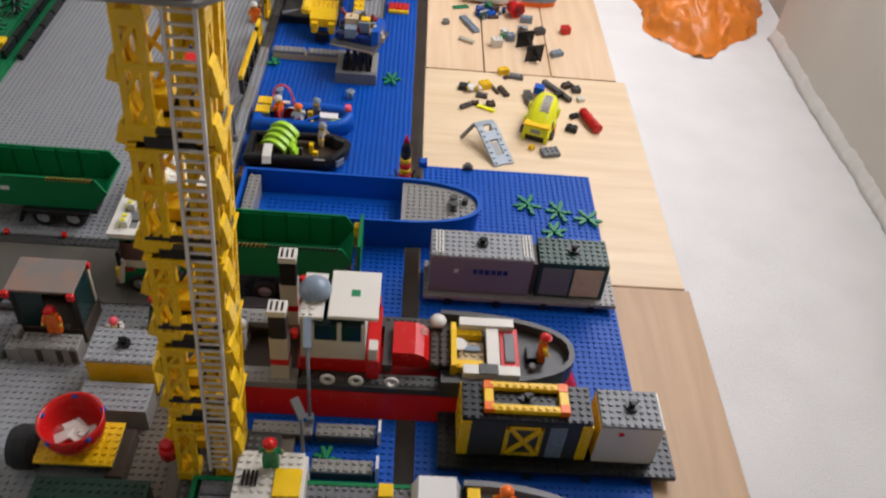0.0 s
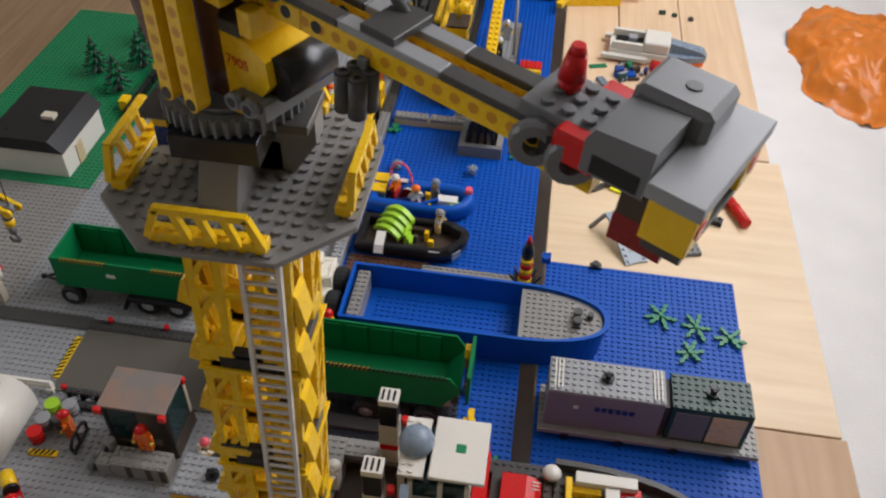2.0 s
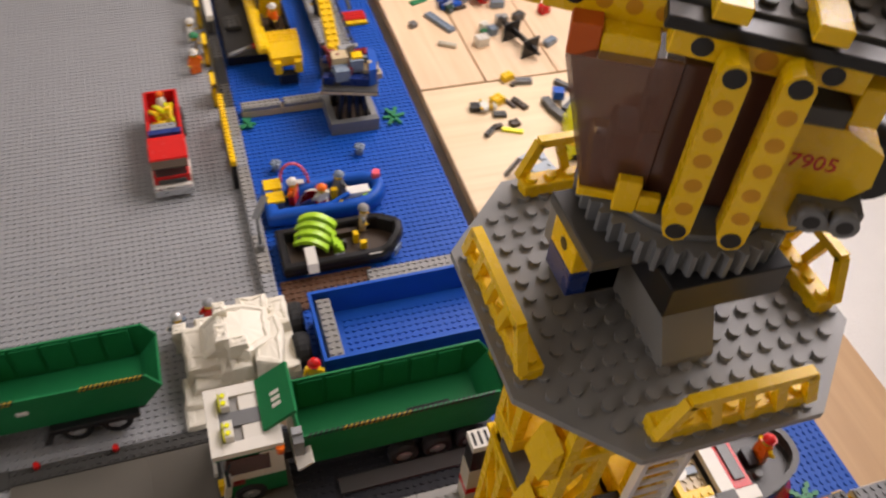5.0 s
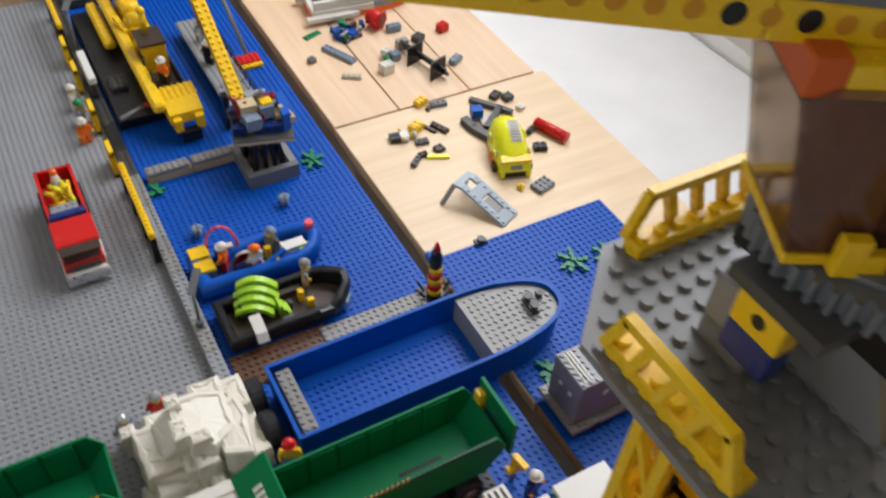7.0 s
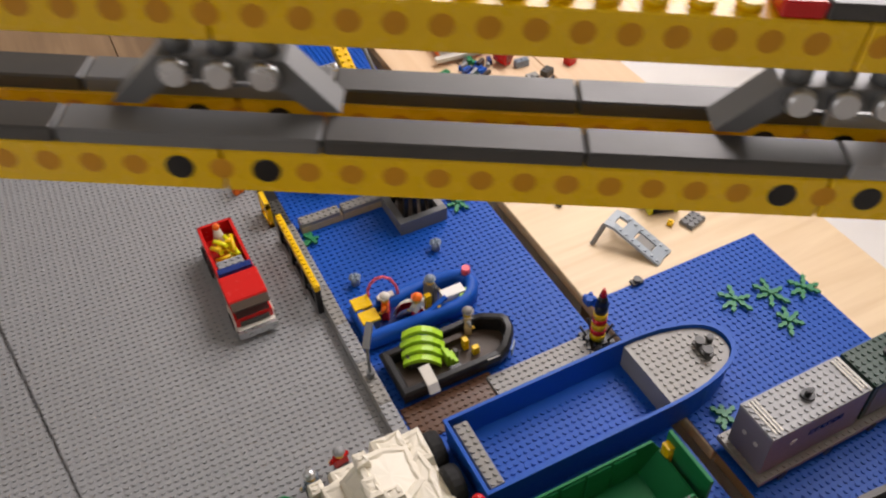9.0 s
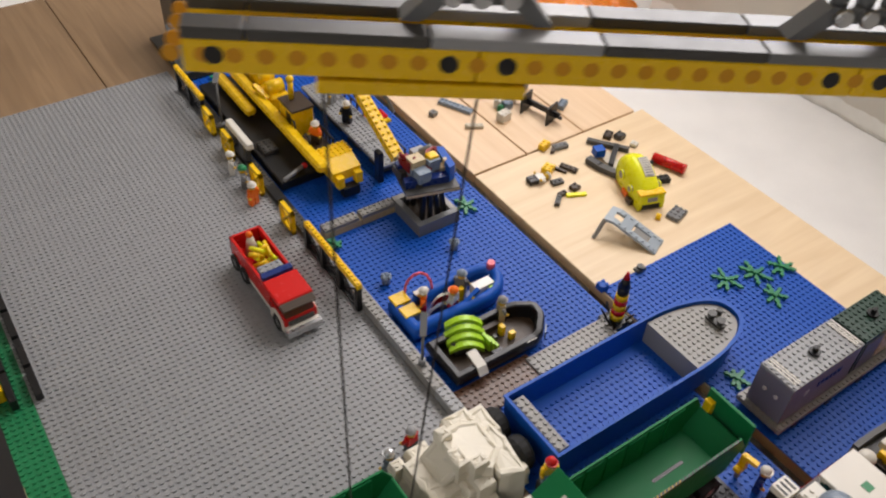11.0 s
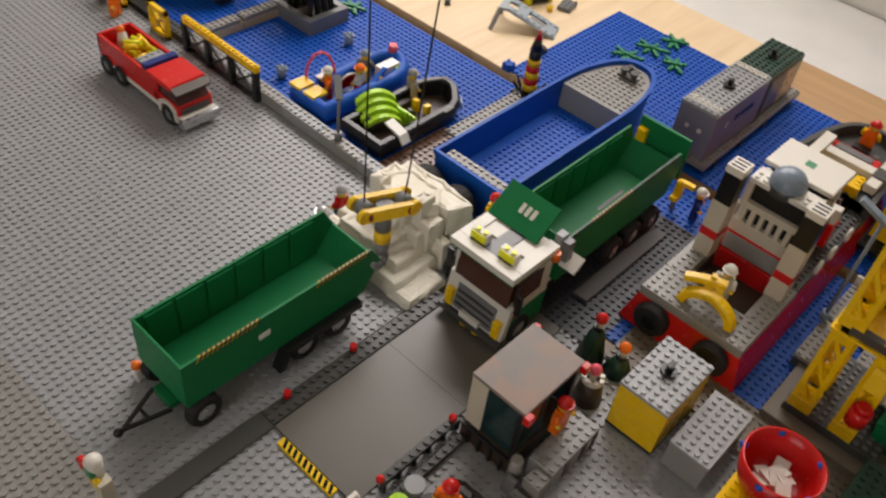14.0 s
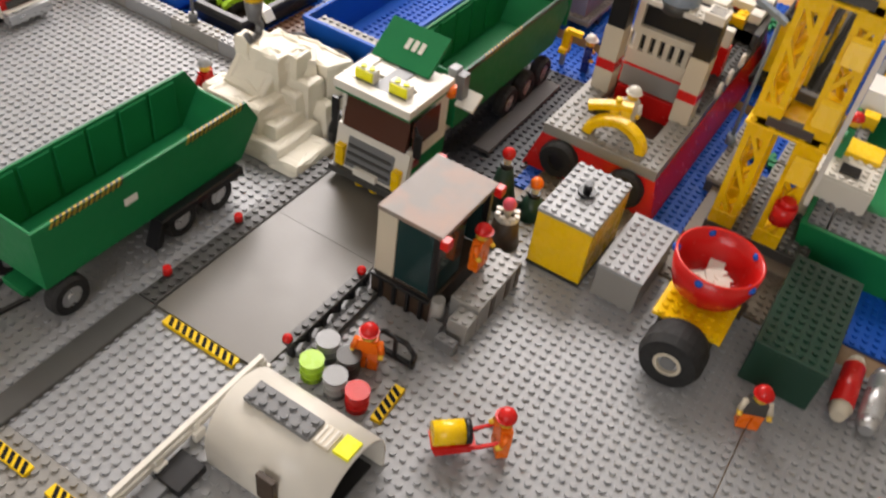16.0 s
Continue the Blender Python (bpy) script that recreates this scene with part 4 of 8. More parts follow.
for y in (-36.2, -32.2):
    q = Build()
    q.box(-44.6, -43.6, y, y + 2.2, 12.0, 13.3, WHITE)
    q.box(-44.8, -44.5, y + 0.1, y + 2.1, 12.2, 13.2, NEON)
    q.studs(-44.7, y, 1, 2, 13.3, NEON)
    lo.part("roof_lamp", q, "yellow roof lamp")
q = Build()
q.cyl(-38.9, -37.7, 10.4, 11.6, 0.5, ORANGE)
lo.part("lamp", q, "orange lamp")
for y, s in ((-38.2, 1), (-28.2, -1)):
    q = Build()
    q.box(-45.4, -45.0, y - 0.4, y + 0.4, 6.5, 9.2, BLACK)
    q.rod((-45.2, y, 8.9), (-44.6, y + 0.9 * s, 9.6), 0.15, BLACK)
    lo.part("mirror", q, "black mirror")
q = Build()
bin_body(q, -36.6, -10.6, -37.2, -29.2, 5.0, 11.4, 2.6, GREEN)
bn = lo.part("bin", q)
for i in range(6):
    q = Build()
    x = -35.6 + 3.6 * i
    q.box(x, x + 3.2, -29.72, -29.45, 5.5, 11.0, GREEN, 0.12)
    lo.part("rib_panel", q, "", bn)
for i in range(36):
    x = -35.8 + 0.64 * i
    for u, w, ma, lab in ((0.0, 0.2, TICK if 6 < i < 20 else GREEN, "dull yellow warning stripe"), (0.21, 0.4, BLACK, "black warning stripe")):
        if ma is GREEN:
            continue
        q = Build()
        q.poly([(x + u, -37.2), (x + u + w, -37.2), (x + u + w + 0.2, -36.92), (x + u + 0.2, -36.92)], 'z', 11.39, 11.425, ma)
        q.poly([(x + u - 0.2, 10.9), (x + u + w - 0.2, 10.9), (x + u + w, 11.35), (x + u, 11.35)], 'y', -37.23, -37.18, ma)
        lo.part("stripe", q, lab, bn)
q = Build()
q.box(-22.6, -17, -33.5, -33.0, 5.3, 5.33, BLACK, 0.01)
lo.part("floor_slot", q, "dark slot in the bin floor", bn)
q = Build()
q.poly([(-40.4, 12.3), (-36.6, 15.0), (-36.3, 14.6), (-40.1, 11.9)], 'y', -35.7, -28.8, GREEN)
lo.part("bin_flap", q, "green flap folded over the cab")
for i in range(3):
    q = Build()
    q.poly([(-38.9, 13.4), (-37.9, 14.11), (-37.93, 14.15), (-38.93, 13.44)], 'y', -33.8 + 0.8 * i, -33.3 + 0.8 * i, WHITE)
    lo.part("lettering_bar", q, "white bar")
q = Build()
q.box(-37.4, -36.2, -38.2, -37.0, 9.2, 12.0, MGREY)
q.box(-37.4, -36.2, -37.2, -36.2, 11.0, 12.4, GREY)
lo.part("hinge", q, "grey hinge block")
q = Build()
q.poly([(-37.2, 8.2), (-35.4, 9.4), (-35.6, 9.7), (-37.4, 8.5)], 'y', -39.6, -37.4, WHITE)
fp = lo.part("flag_plate", q, "black and white chequered plate")
for i in range(3):
    q = Build()
    q.poly([(-37.0 + 0.5 * i, 8.66 + 0.333 * i), (-36.75 + 0.5 * i, 8.83 + 0.333 * i), (-36.8 + 0.5 * i, 8.9 + 0.333 * i), (-37.05 + 0.5 * i, 8.73 + 0.333 * i)], 'y', -39.5, -37.5, BLACK)
    lo.part("check", q, "black check", fp)
q = Build()
q.box(-9.9, -9.4, -37.0, -29.4, 6.0, 12.0, GREEN)
lo.part("tailgate", q)
q = Build()
q.box(-38.4, -11, -34.6, -31.8, 2.6, 4.2, DGREY)
q.box(-37.4, -12, -36.4, -30.0, 4.2, 5.0, CREAM)
lo.part("chassis", q, "dark chassis")
for x in (-43.0, -24.0, -19.6, -15.2):
    for y in (-37.0, -29.4):
        wheel(lo, x, y, 1.95)
# pier plates under the lorry, colour darkened for the shade of lorry and ship
b = Build()
b.brick(-38, -44.4, 0.0, 27, 16, 0.22, plastic("shaded_slate_plastic", (0.032, 0.034, 0.042), 0.4))
b.box(-44.93, -38, -40.4, -28.5, 0.0, 0.42, ROADM, 0.06)
solo("pier_plate", b, (-25, -36, 0), "dark grey studded plates bridging dock and water, coloured as shaded", "pier")
b = Build()
# The tile's grey is also darkened to hold the lorry's shade.
b.box(-32.6, -14.6, -40.0, -37.9, 0.45, 0.9, plastic("brown_grey_plastic", (0.085, 0.08, 0.078), 0.4))
solo("grey_ramp", b, (-24, -39, 0.4), "long smooth brown-grey tile ramp beside the lorry, coloured as shaded", "ramp")

# workman with yellow tool behind the lorry, yellow post
figure(-8.0, -40.2, 0.24, 200, DBLUE, DBLUE, WHITE, "toy figure in dark blue with a white helmet behind the lorry")
q = Build()
q.box(-9.3, -8.4, -37.9, -36.8, 2.8, 5.2, YELLOW, 0.1)
q.box(-10.0, -8.2, -37.9, -36.8, 2.2, 2.9, YELLOW, 0.1)
q.bar((-9.0, -37.4, 5.2), (-8.6, -39.2, 5.0), 0.8, 0.6, YELLOW)
q.box(-9.2, -8.6, -37.6, -37.0, 0.22, 2.2, MGREY)
q.studs(-9.3, -37.85, 1, 1, 5.2, YELLOW)
solo("yellow_bracket", q, (-9.0, -37.4, 0.22), "small yellow bent bracket on a grey foot behind the lorry", "bracket", "rear brackets")
q = Build()
q.box(-10.8, -9.7, -31.0, -29.7, 7.2, 10.6, YELLOW, 0.12)
q.poly([(-10.8, 7.2), (-9.7, 7.2), (-9.9, 6.3), (-10.6, 6.3)], 'y', -30.9, -29.8, YELLOW)
q.box(-10.6, -9.9, -30.7, -30.0, 2.6, 6.3, MGREY)
q.box(-10.7, -9.8, -31.0, -29.7, 0.22, 2.6, MGREY)
q.rod((-10.25, -31.05, 9.6), (-10.25, -30.9, 9.6), 0.3, HAZARD, None, 10)
q.rod((-10.25, -31.05, 8.4), (-10.25, -30.9, 8.4), 0.3, HAZARD, None, 10)
solo("yellow_bracket", q, (-10.2, -30.3, 0.22), "upright yellow block on a grey post behind the lorry", "bracket", "rear brackets")
q = Build()
q.brick(-33.6, -25.4, 0.0, 2, 2, 2.2, DGREY)
solo("dark_block", q, (-32.6, -24.4, 0), "dark grey studded block beside the lorry", "block")
figure(-32.5, -24.3, 2.42, 160, SAND, YELLOW, RED, "toy figure in yellow with a red cap beside the lorry")

# white rocks: big moulded rock panels with craggy ledges
random.seed(11)
rock = Thing("white_rock_heap", -41.5, -19, 0, "heap of white moulded rock panels with craggy ledges on the dock", "rocks")


def crag(pts, z0, z1, tilt=(0.0, 0.0), flare=0.35, jag=0.2, step=1.1):
    """A moulded rock panel over a plan outline, its walls and rim broken into uneven facets; tilt: rise of the top along x and y."""
    cx, cy = sum(p[0] for p in pts) / len(pts), sum(p[1] for p in pts) / len(pts)
    rim = []
    for a, b in zip(pts, pts[1:] + pts[:1]):
        n = max(1, round(math.dist(a, b) / step))
        rim += [(a[0] + (b[0] - a[0]) * i / n, a[1] + (b[1] - a[1]) * i / n) for i in range(n)]
    rings = []
    for f, grow, dz in ((0.0, flare, 0.0), (0.35, 0.7 * flare, 0.25), (0.62, 0.25 * flare, 0.3), (0.66, 0.55 * flare, 0.2), (0.95, 0.0, 0.08), (1.0, -0.16, 0.07), (1.02, -0.75, 0.1), (0.985, -1.1, 0.06)):
        ring = []
        for x, y in rim:
            d = math.hypot(x - cx, y - cy)
            g = (max(grow, -0.6 * d) + jag * random.uniform(-1, 1) * (1.0 if f < 0.9 else 0.55)) / d
            px, py = x + (x - cx) * g, y + (y - cy) * g
            top = z1 + tilt[0] * (px - cx) + tilt[1] * (py - cy)
            ring.append((px, py, z0 + (top - z0) * f + dz * random.uniform(-1, 1)))
        rings.append(ring)
    k, n = len(rim), len(rings)
    vs = [p for r in rings for p in r] + [(cx, cy, z1)]
    fs = [list(range(k))[::-1]]
    fs += [[j * k + i, j * k + (i + 1) % k, (j + 1) * k + (i + 1) % k, (j + 1) * k + i] for j in range(n - 1) for i in range(k)]
    fs += [[(n - 1) * k + i, (n - 1) * k + (i + 1) % k, n * k] for i in range(k)]
    q = Build()
    q.add(vs, fs, IVORY)
    rock.part("rock_panel", q)


def rect(x0, x1, y0, y1):
    return [(x0, y0), (x1, y0), (x1, y1), (x0, y1)]


crag([(-48.5, -12.8), (-48.3, -20.4), (-42, -22.2), (-36.6, -22.2), (-35.2, -13.2), (-38, -11.6)], 0.22, 4.3)
crag(rect(-48.3, -45.0, -20.4, -13.2), 0.3, 5.0)
crag(rect(-48.2, -43.5, -20.5, -18.0), 0.3, 5.25)
crag(rect(-49.2, -42.2, -23.8, -19.4), 0.22, 2.4)
crag(rect(-47.6, -43.2, -22.4, -19.6), 0.3, 3.7)
crag([(-46.3, -19.0), (-42.6, -19.4), (-42.6, -13.6), (-46.0, -13.5)], 0.3, 6.9, (1.05, 0.0), 0.0, 0.06, 3.0)
crag([(-43.6, -13.8), (-43.9, -19.2), (-42.4, -20.3), (-40.2, -21.6), (-37, -19.4), (-36.9, -14), (-40, -13.2)], 0.3, 8.2, (-0.26, 0.0))
crag(rect(-43.9, -42.2, -15.4, -13.5), 4.0, 9.7, flare=0.0)
crag(rect(-44.2, -42.3, -19.8, -16.8), 4.0, 9.3, flare=0.1)
crag(rect(-42.6, -40.2, -21.0, -19.2), 4.0, 9.2, flare=0.1)
crag([(-39.6, -20.4), (-39.6, -22.7), (-36.5, -24.0), (-35.3, -18), (-36, -15), (-38.5, -16)], 0.25, 7.3, (0.0, -0.05), 0.25)
crag(rect(-44.0, -40.2, -22.0, -18.4), 0.3, 5.7)
crag(rect(-42.8, -40.0, -22.7, -20.0), 0.3, 6.6, flare=0.1)
crag(rect(-41.6, -40.2, -24.2, -22.0), 0.25, 4.2)
crag(rect(-37.6, -34.2, -16.0, -11.2), 0.22, 5.6)
crag(rect(-40.8, -36.6, -13.8, -10.8), 0.22, 6.4)
crag(rect(-36.6, -34.0, -22.0, -15.0), 0.22, 3.8)
crag(rect(-49.6, -47.8, -13.4, -11.6), 0.22, 4.4, flare=0.1)
crag(rect(-46.6, -43.4, -13.8, -11.0), 0.22, 4.0)
crag(rect(-49.2, -43.4, -26.4, -23.2), 0.22, 1.5)
for x, y, z in ((-48.9, -12.7, 4.3), (-43.2, -14.5, 9.6), (-36.4, -12.6, 5.5), (-40.6, -20.2, 9.1), (-36.9, -23.2, 7.2)):
    q = Build()
    q.cyl(x, y, z, z + 0.32, 0.3, IVORY, None, 10)
    rock.part("stud", q)
for x, y in ((-41.0, -26.0), (-38.6, -26.4)):
    q = Build()
    q.ring((x, y, 2.2), 'y', 1.3, 2.1, 1.1, BLACK, 18)
    for a in range(6):
        q.rod((x, y, 2.2), (x + 1.4 * math.sin(a * math.pi / 3), y, 2.2 + 1.4 * math.cos(a * math.pi / 3)), 0.16, BLACK, None, 6)
    rock.part("arch", q, "black spoked arch")
figure(-48.8, -10.6, 0.21, 30, MGREY, SAND, SILVER, "grey toy figure beside the white rocks")
figure(-44.4, -9.2, 0.21, 10, BLACK, RED, GREY, "toy figure in red and black beside the white rocks")

# ---------------- red fire lorry ----------------
REDGLASS = plastic("red_tinted_plastic", (0.075, 0.025, 0.025), 0.08)
rt = Thing("red_lorry", -47, 29, 0, "small red open lorry with white mudguards carrying yellow gear", "lorry")
q = Build()
q.box(-49.6, -44.0, 17.8, 38.3, 1.5, 2.3, WHITE)
rt.part("chassis", q, "white chassis")
q = Build()
for x0, x1, y0, y1 in ((-49.6, -49.1, 24, 38.5), (-44.5, -44.0, 24, 38.5), (-49.6, -44.0, 38.0, 38.5)):
    q.box(x0, x1, y0, y1, 2.3, 6.0, RED)
q.box(-49.4, -44.2, 24, 38.3, 2.3, 2.9, RED)
rt.part("load_bed", q)
q = Build()
q.box(-49.6, -44.0, 18.6, 24.0, 2.3, 3.9, RED)
q.box(-49.8, -43.8, 19.8, 25.6, 5.7, 6.5, RED, 0.2)
q.box(-49.6, -44.0, 23.4, 24.2, 2.3, 5.8, RED)
rt.part("cab", q)
q = Build()
q.poly([(18.7, 3.9), (23.4, 3.9), (23.4, 5.7), (20.0, 5.7)], 'x', -49.3, -44.3, REDGLASS)
rt.part("windscreen", q, "dull red tinted cab window")
q = Build()
q.box(-49.8, -43.8, 17.2, 18.5, 0.9, 2.2, SILVER)
rt.part("bumper", q, "pale grey bumper")
q = Build()
q.poly([(18.6, 5.5), (19.9, 5.9), (19.9, 6.3), (18.5, 5.8)], 'x', -49.6, -44.0, BROWN)
rt.part("visor", q, "dark brown sun visor")
q = Build()
q.box(-49.0, -44.6, 18.3, 18.62, 2.5, 3.3, DGREY)
rt.part("radiator_grille", q, "dark radiator grille")
q = Build()
q.box(-49.4, -44.2, 25.8, 27.0, 6.0, 6.8, DBLUE)
rt.part("light_bar", q, "dark blue light bar")
q = Build()
q.brick(-49, 27.2, 5.4, 4, 2, 0.8, GREY)
rt.part("roof_plate", q, "grey studded plate")
q = Build()
for i in range(14):
    a = i * 0.7
    q.rod((-47 + math.cos(a) * 1.8, 31.8 + math.sin(a * 1.7) * 2.0, 3.4 + 0.24 * i), (-46.6 - 1.4 * math.cos(a * 1.3), 32.6 + math.cos(a) * 2.0, 4.0 + 0.22 * i), 0.36, YELLOW if i % 3 else NEON)
rt.part("gear", q, "tangle of yellow gear")
q = Build()
q.cyl(-46.8, 36.2, 2.9, 6.4, 1.3, CREAM, 0.5)
q.ball(-46.8, 36.4, 6.7, 0.6, ORANGE)
rt.part("cone", q, "pale cone with an orange tip")
for y in (20.8, 33.0, 36.6):
    for x in (-49.4, -44.2):
        q = Build()
        q.ring((x, y, 1.6), 'x', 0.85, 1.6, 1.2, RUBBER, 18)
        wh = rt.part("wheel", q, "black tyre")
        q = Build()
        q.rod((x - 0.45, y, 1.6), (x + 0.45, y, 1.6), 0.86, MGREY)
        rt.part("rim", q, "", wh)
for x in (-49.9, -44.7):
    q = Build()
    q.poly([(18.6, 1.4), (19.0, 3.2), (20.0, 3.8), (21.6, 3.8), (22.8, 3.2), (23.2, 1.4), (22.6, 1.4), (22.2, 2.8), (21.4, 3.3), (20.2, 3.3), (19.4, 2.8), (19.2, 1.4)], 'x', x, x + 1.0, WHITE)
    rt.part("mudguard", q, "white mudguard")
# ---------------- dinghies ----------------


def inset(pts, d):
    """The outline, which runs anticlockwise, moved inwards by d."""
    out, n = [], len(pts)
    for i in range(n):
        p, a, b = Vector(pts[i]), Vector(pts[i - 1]), Vector(pts[(i + 1) % n])
        e, g = (p - a).normalized(), (b - p).normalized()
        m = Vector((-e.y - g.y, e.x + g.x))
        m /= max(0.5, m.length_squared / 2)
        out.append(tuple(p + m * d))
    return out


def dinghy(name, pts, z1, rise, mat, floor, label, round_tube):
    xs, ys = [p[0] for p in pts], [p[1] for p in pts]
    xm, xb = min(xs), max(xs)
    th = Thing(name, (xm + xb) / 2, (min(ys) + max(ys)) / 2, 0.21, label, "dinghy")
    if round_tube:
        prof = [(0.45, 0.25), (0.0, 1.0)] + [(1.0 - 1.0 * math.cos(a * math.pi / 7), z1 - 1.0 + 1.0 * math.sin(a * math.pi / 7)) for a in range(8)] + [(2.0, 0.7)]
    else:
        prof = [(0.75, 0.22), (0.25, 0.9), (0.0, z1 - 0.9), (0.1, z1 - 0.3), (0.4, z1), (1.15, z1), (1.35, z1 - 0.25), (1.45, 0.7)]
    n, k = len(pts), len(prof)
    vs = []
    rings = [inset(pts, d) for d, z in prof]
    for j, (d, z) in enumerate(prof):
        for i in range(n):
            f = max(0.0, (pts[i][0] - (xb - 7.0)) / 7.0)
            vs.append((rings[j][i][0], rings[j][i][1], z + rise * f * (z / z1)))
    fs = [[j * n + i, j * n + (i + 1) % n, (j + 1) * n + (i + 1) % n, (j + 1) * n + i] for j in range(k - 1) for i in range(n)]
    fs.append(list(range(n))[::-1])
    q = Build()
    q.add(vs, fs, mat, round_tube)
    th.part("tube" if round_tube else "hull", q)
    q = Build()
    q.poly(inset(pts, 1.2), 'z', 0.3, 0.95, floor)
    th.part("floor", q)
    return th


th = dinghy("black_dinghy", [(-33.2, -4.5), (-18.2, -4.7), (-16.6, -4.1), (-14.6, -2.0), (-14.0, -1.0), (-13.7, 0.9), (-14.2, 1.9), (-16.6, 3.7), (-18.2, 4.2), (-33.2, 4.2)], 2.9, 0.9, BLACK, BROWN, "black rigid dinghy with lime green gear on the water", False)
q = Build()
q.box(-30.0, -25.4, 0.4, 3.0, 0.95, 3.0, DGREY, 0.2)
cov = th.part("engine_cover", q, "dark engine block")
ca, sa = math.cos(math.radians(-26)), math.sin(math.radians(-26))
for i in range(4):
    q = Build()
    ln, y0, top = 3.2 - 0.25 * abs(i - 1), 3.6 - 1.25 * i, 5.2 - 0.55 * i
    for j in range(8):
        u0, u1 = -ln + 2 * ln * j / 8, -ln + 2 * ln * (j + 1) / 8
        z0, z2 = top - 0.17 * u0 * u0, top - 0.17 * u1 * u1
        vs = []
        for u, z in ((u0, z0), (u1, z2)):
            for v, w in ((y0, z - 0.75), (y0 + 1.0, z - 0.75), (y0 + 1.0, z), (y0, z)):
                vs.append((-27.6 + ca * u - sa * (v - 1.7), 1.4 + sa * u + ca * (v - 1.7), w))
        q.add(vs, [[3, 2, 1, 0], [4, 5, 6, 7], [0, 1, 5, 4], [1, 2, 6, 5], [2, 3, 7, 6], [3, 0, 4, 7]], LIME)
    th.part("slat", q, "curved lime green slat", cov)
for i in range(3):
    q = Build()
    q.box(-25.0 + 0.5 * i, -24.5 + 0.5 * i, -1.4 - 0.3 * i, 0.8 - 0.3 * i, 0.95, 3.2 - 0.5 * i, LIME)
    th.part("fin", q, "lime green fin", cov)
for i in range(2):
    q = Build()
    q.ring((-24.6 + 0.75 * i, -2.6, 2.0), 'z', 0.18, 0.34, 0.12, GREY, 12)
    th.part("dial", q, "pale ring dial")
q = Build()
q.box(-25.2, -23.2, -3.1, -2.1, 0.95, 1.95, BLACK)
th.part("console", q, "black console")
q = Build()
q.box(-24.0, -20.6, 1.6, 2.6, 0.95, 2.2, BROWN)
q.box(-23.4, -22.8, -0.6, 0.2, 0.95, 2.4, DGREY)
th.part("bench", q, "dark bench")
q = Build()
q.poly([(-5.3, 2.0), (-4.5, 3.2), (-1.6, 3.9), (-1.4, 3.6), (-4.3, 2.9), (-5.0, 1.9)], 'x', -29.6, -28.0, WHITE)
th.part("side_panel", q, "curved white panel hung over the side")
q = Build()
q.box(-20.2, -18.2, -4.5, -3.5, 2.9, 3.12, WHITE)
th.part("label_tile", q, "white tile")
q = Build()
q.box(-21.6, -20.8, 0.0, 1.0, 1.0, 3.0, YELLOW)
th.part("handle", q, "yellow handle")
q = Build()
q.box(-20.8, -19.8, -1.4, -0.6, 1.0, 2.4, YELLOW)
th.part("handle", q, "yellow handle")
q = Build()
q.poly([(-16.2, -4.0), (-14.9, -2.6), (-14.75, -2.75), (-16.05, -4.15)], 'z', 1.2, 2.6, SAND)
th.part("bow_panel", q, "pale teal panel on the bow")
figure(-19.4, 3.2, 1.0, 250, TAN, TAN, OGREY, "tan toy figure sitting in the black dinghy", GREY)
th = dinghy("blue_dinghy", [(-33.6, 6.6), (-19.0, 6.2), (-17.0, 6.7), (-15.2, 7.9), (-14.1, 9.6), (-14.0, 11.2), (-14.9, 12.8), (-16.8, 13.9), (-19.5, 14.4), (-33.6, 14.4)], 3.2, 0.5, BLUE, DBLUE, "blue inflatable dinghy with a white seat shell and yellow seats", True)
for y in (9.6, 12.6):
    q = Build()
    q.box(-33.0, -30.6, y, y + 2.2, 1.0, 2.9, MGREY)
    q.box(-33.2, -30.4, y - 0.1, y + 2.3, 2.9, 3.4, YELLOW)
    th.part("seat", q, "yellow topped seat")
q = Build()
vs, fs = [], []
for j in range(7):
    for i in range(13):
        a, c = math.pi * i / 12 - 0.5, math.pi / 2 * j / 6
        vs.append((-26.0 + 2.5 * math.cos(a) * math.cos(c), 9.2 + 2.0 * math.sin(a) * math.cos(c), 1.6 + 3.2 * math.sin(c)))
fs = [[j * 13 + i, j * 13 + i + 1, (j + 1) * 13 + i + 1, (j + 1) * 13 + i] for j in range(6) for i in range(12)]
q.add(vs, fs, WHITE, True)
q.add([(-26.0 + 0.88 * (x + 26.0), 9.2 + 0.88 * (y - 9.2), z - 0.2) for x, y, z in vs], [g[::-1] for g in fs], RED, True)
th.part("seat_shell", q, "white egg-shaped seat shell with a red lining")
q = Build()
q.box(-29.4, -26.8, 12.6, 13.6, 3.4, 3.6, WHITE)
q.rod((-28.2, 13.0, 0.95), (-28.2, 13.0, 3.4), 0.2, GREY)
th.part("table", q, "small white table")
q = Build()
q.bar((-24.6, 7.4, 2.4), (-20.4, 8.0, 4.2), 0.7, 0.5, BLUE)
th.part("lever", q, "blue lever")
q = Build()
q.rod((-22.6, 7.2, 1.0), (-21.8, 7.6, 3.6), 0.3, YELLOW)
th.part("handle", q, "yellow handle")
q = Build()
q.tube([(-30.4, 14.6, 1.0), (-30.2, 14.5, 4.6), (-29.8, 14.3, 5.8), (-29.0, 14.1, 6.7), (-27.9, 13.8, 6.9), (-26.9, 13.5, 6.2), (-26.2, 13.2, 4.6), (-26.0, 13.0, 3.0)], 0.22, PINK)
th.part("hose", q, "looped red hose")
q = Build()
q.cyl(-15.2, 11.6, 3.4, 4.6, 0.75, PINK, 0.65)
th.part("bow_lamp", q, "pink lamp")
q = Build()
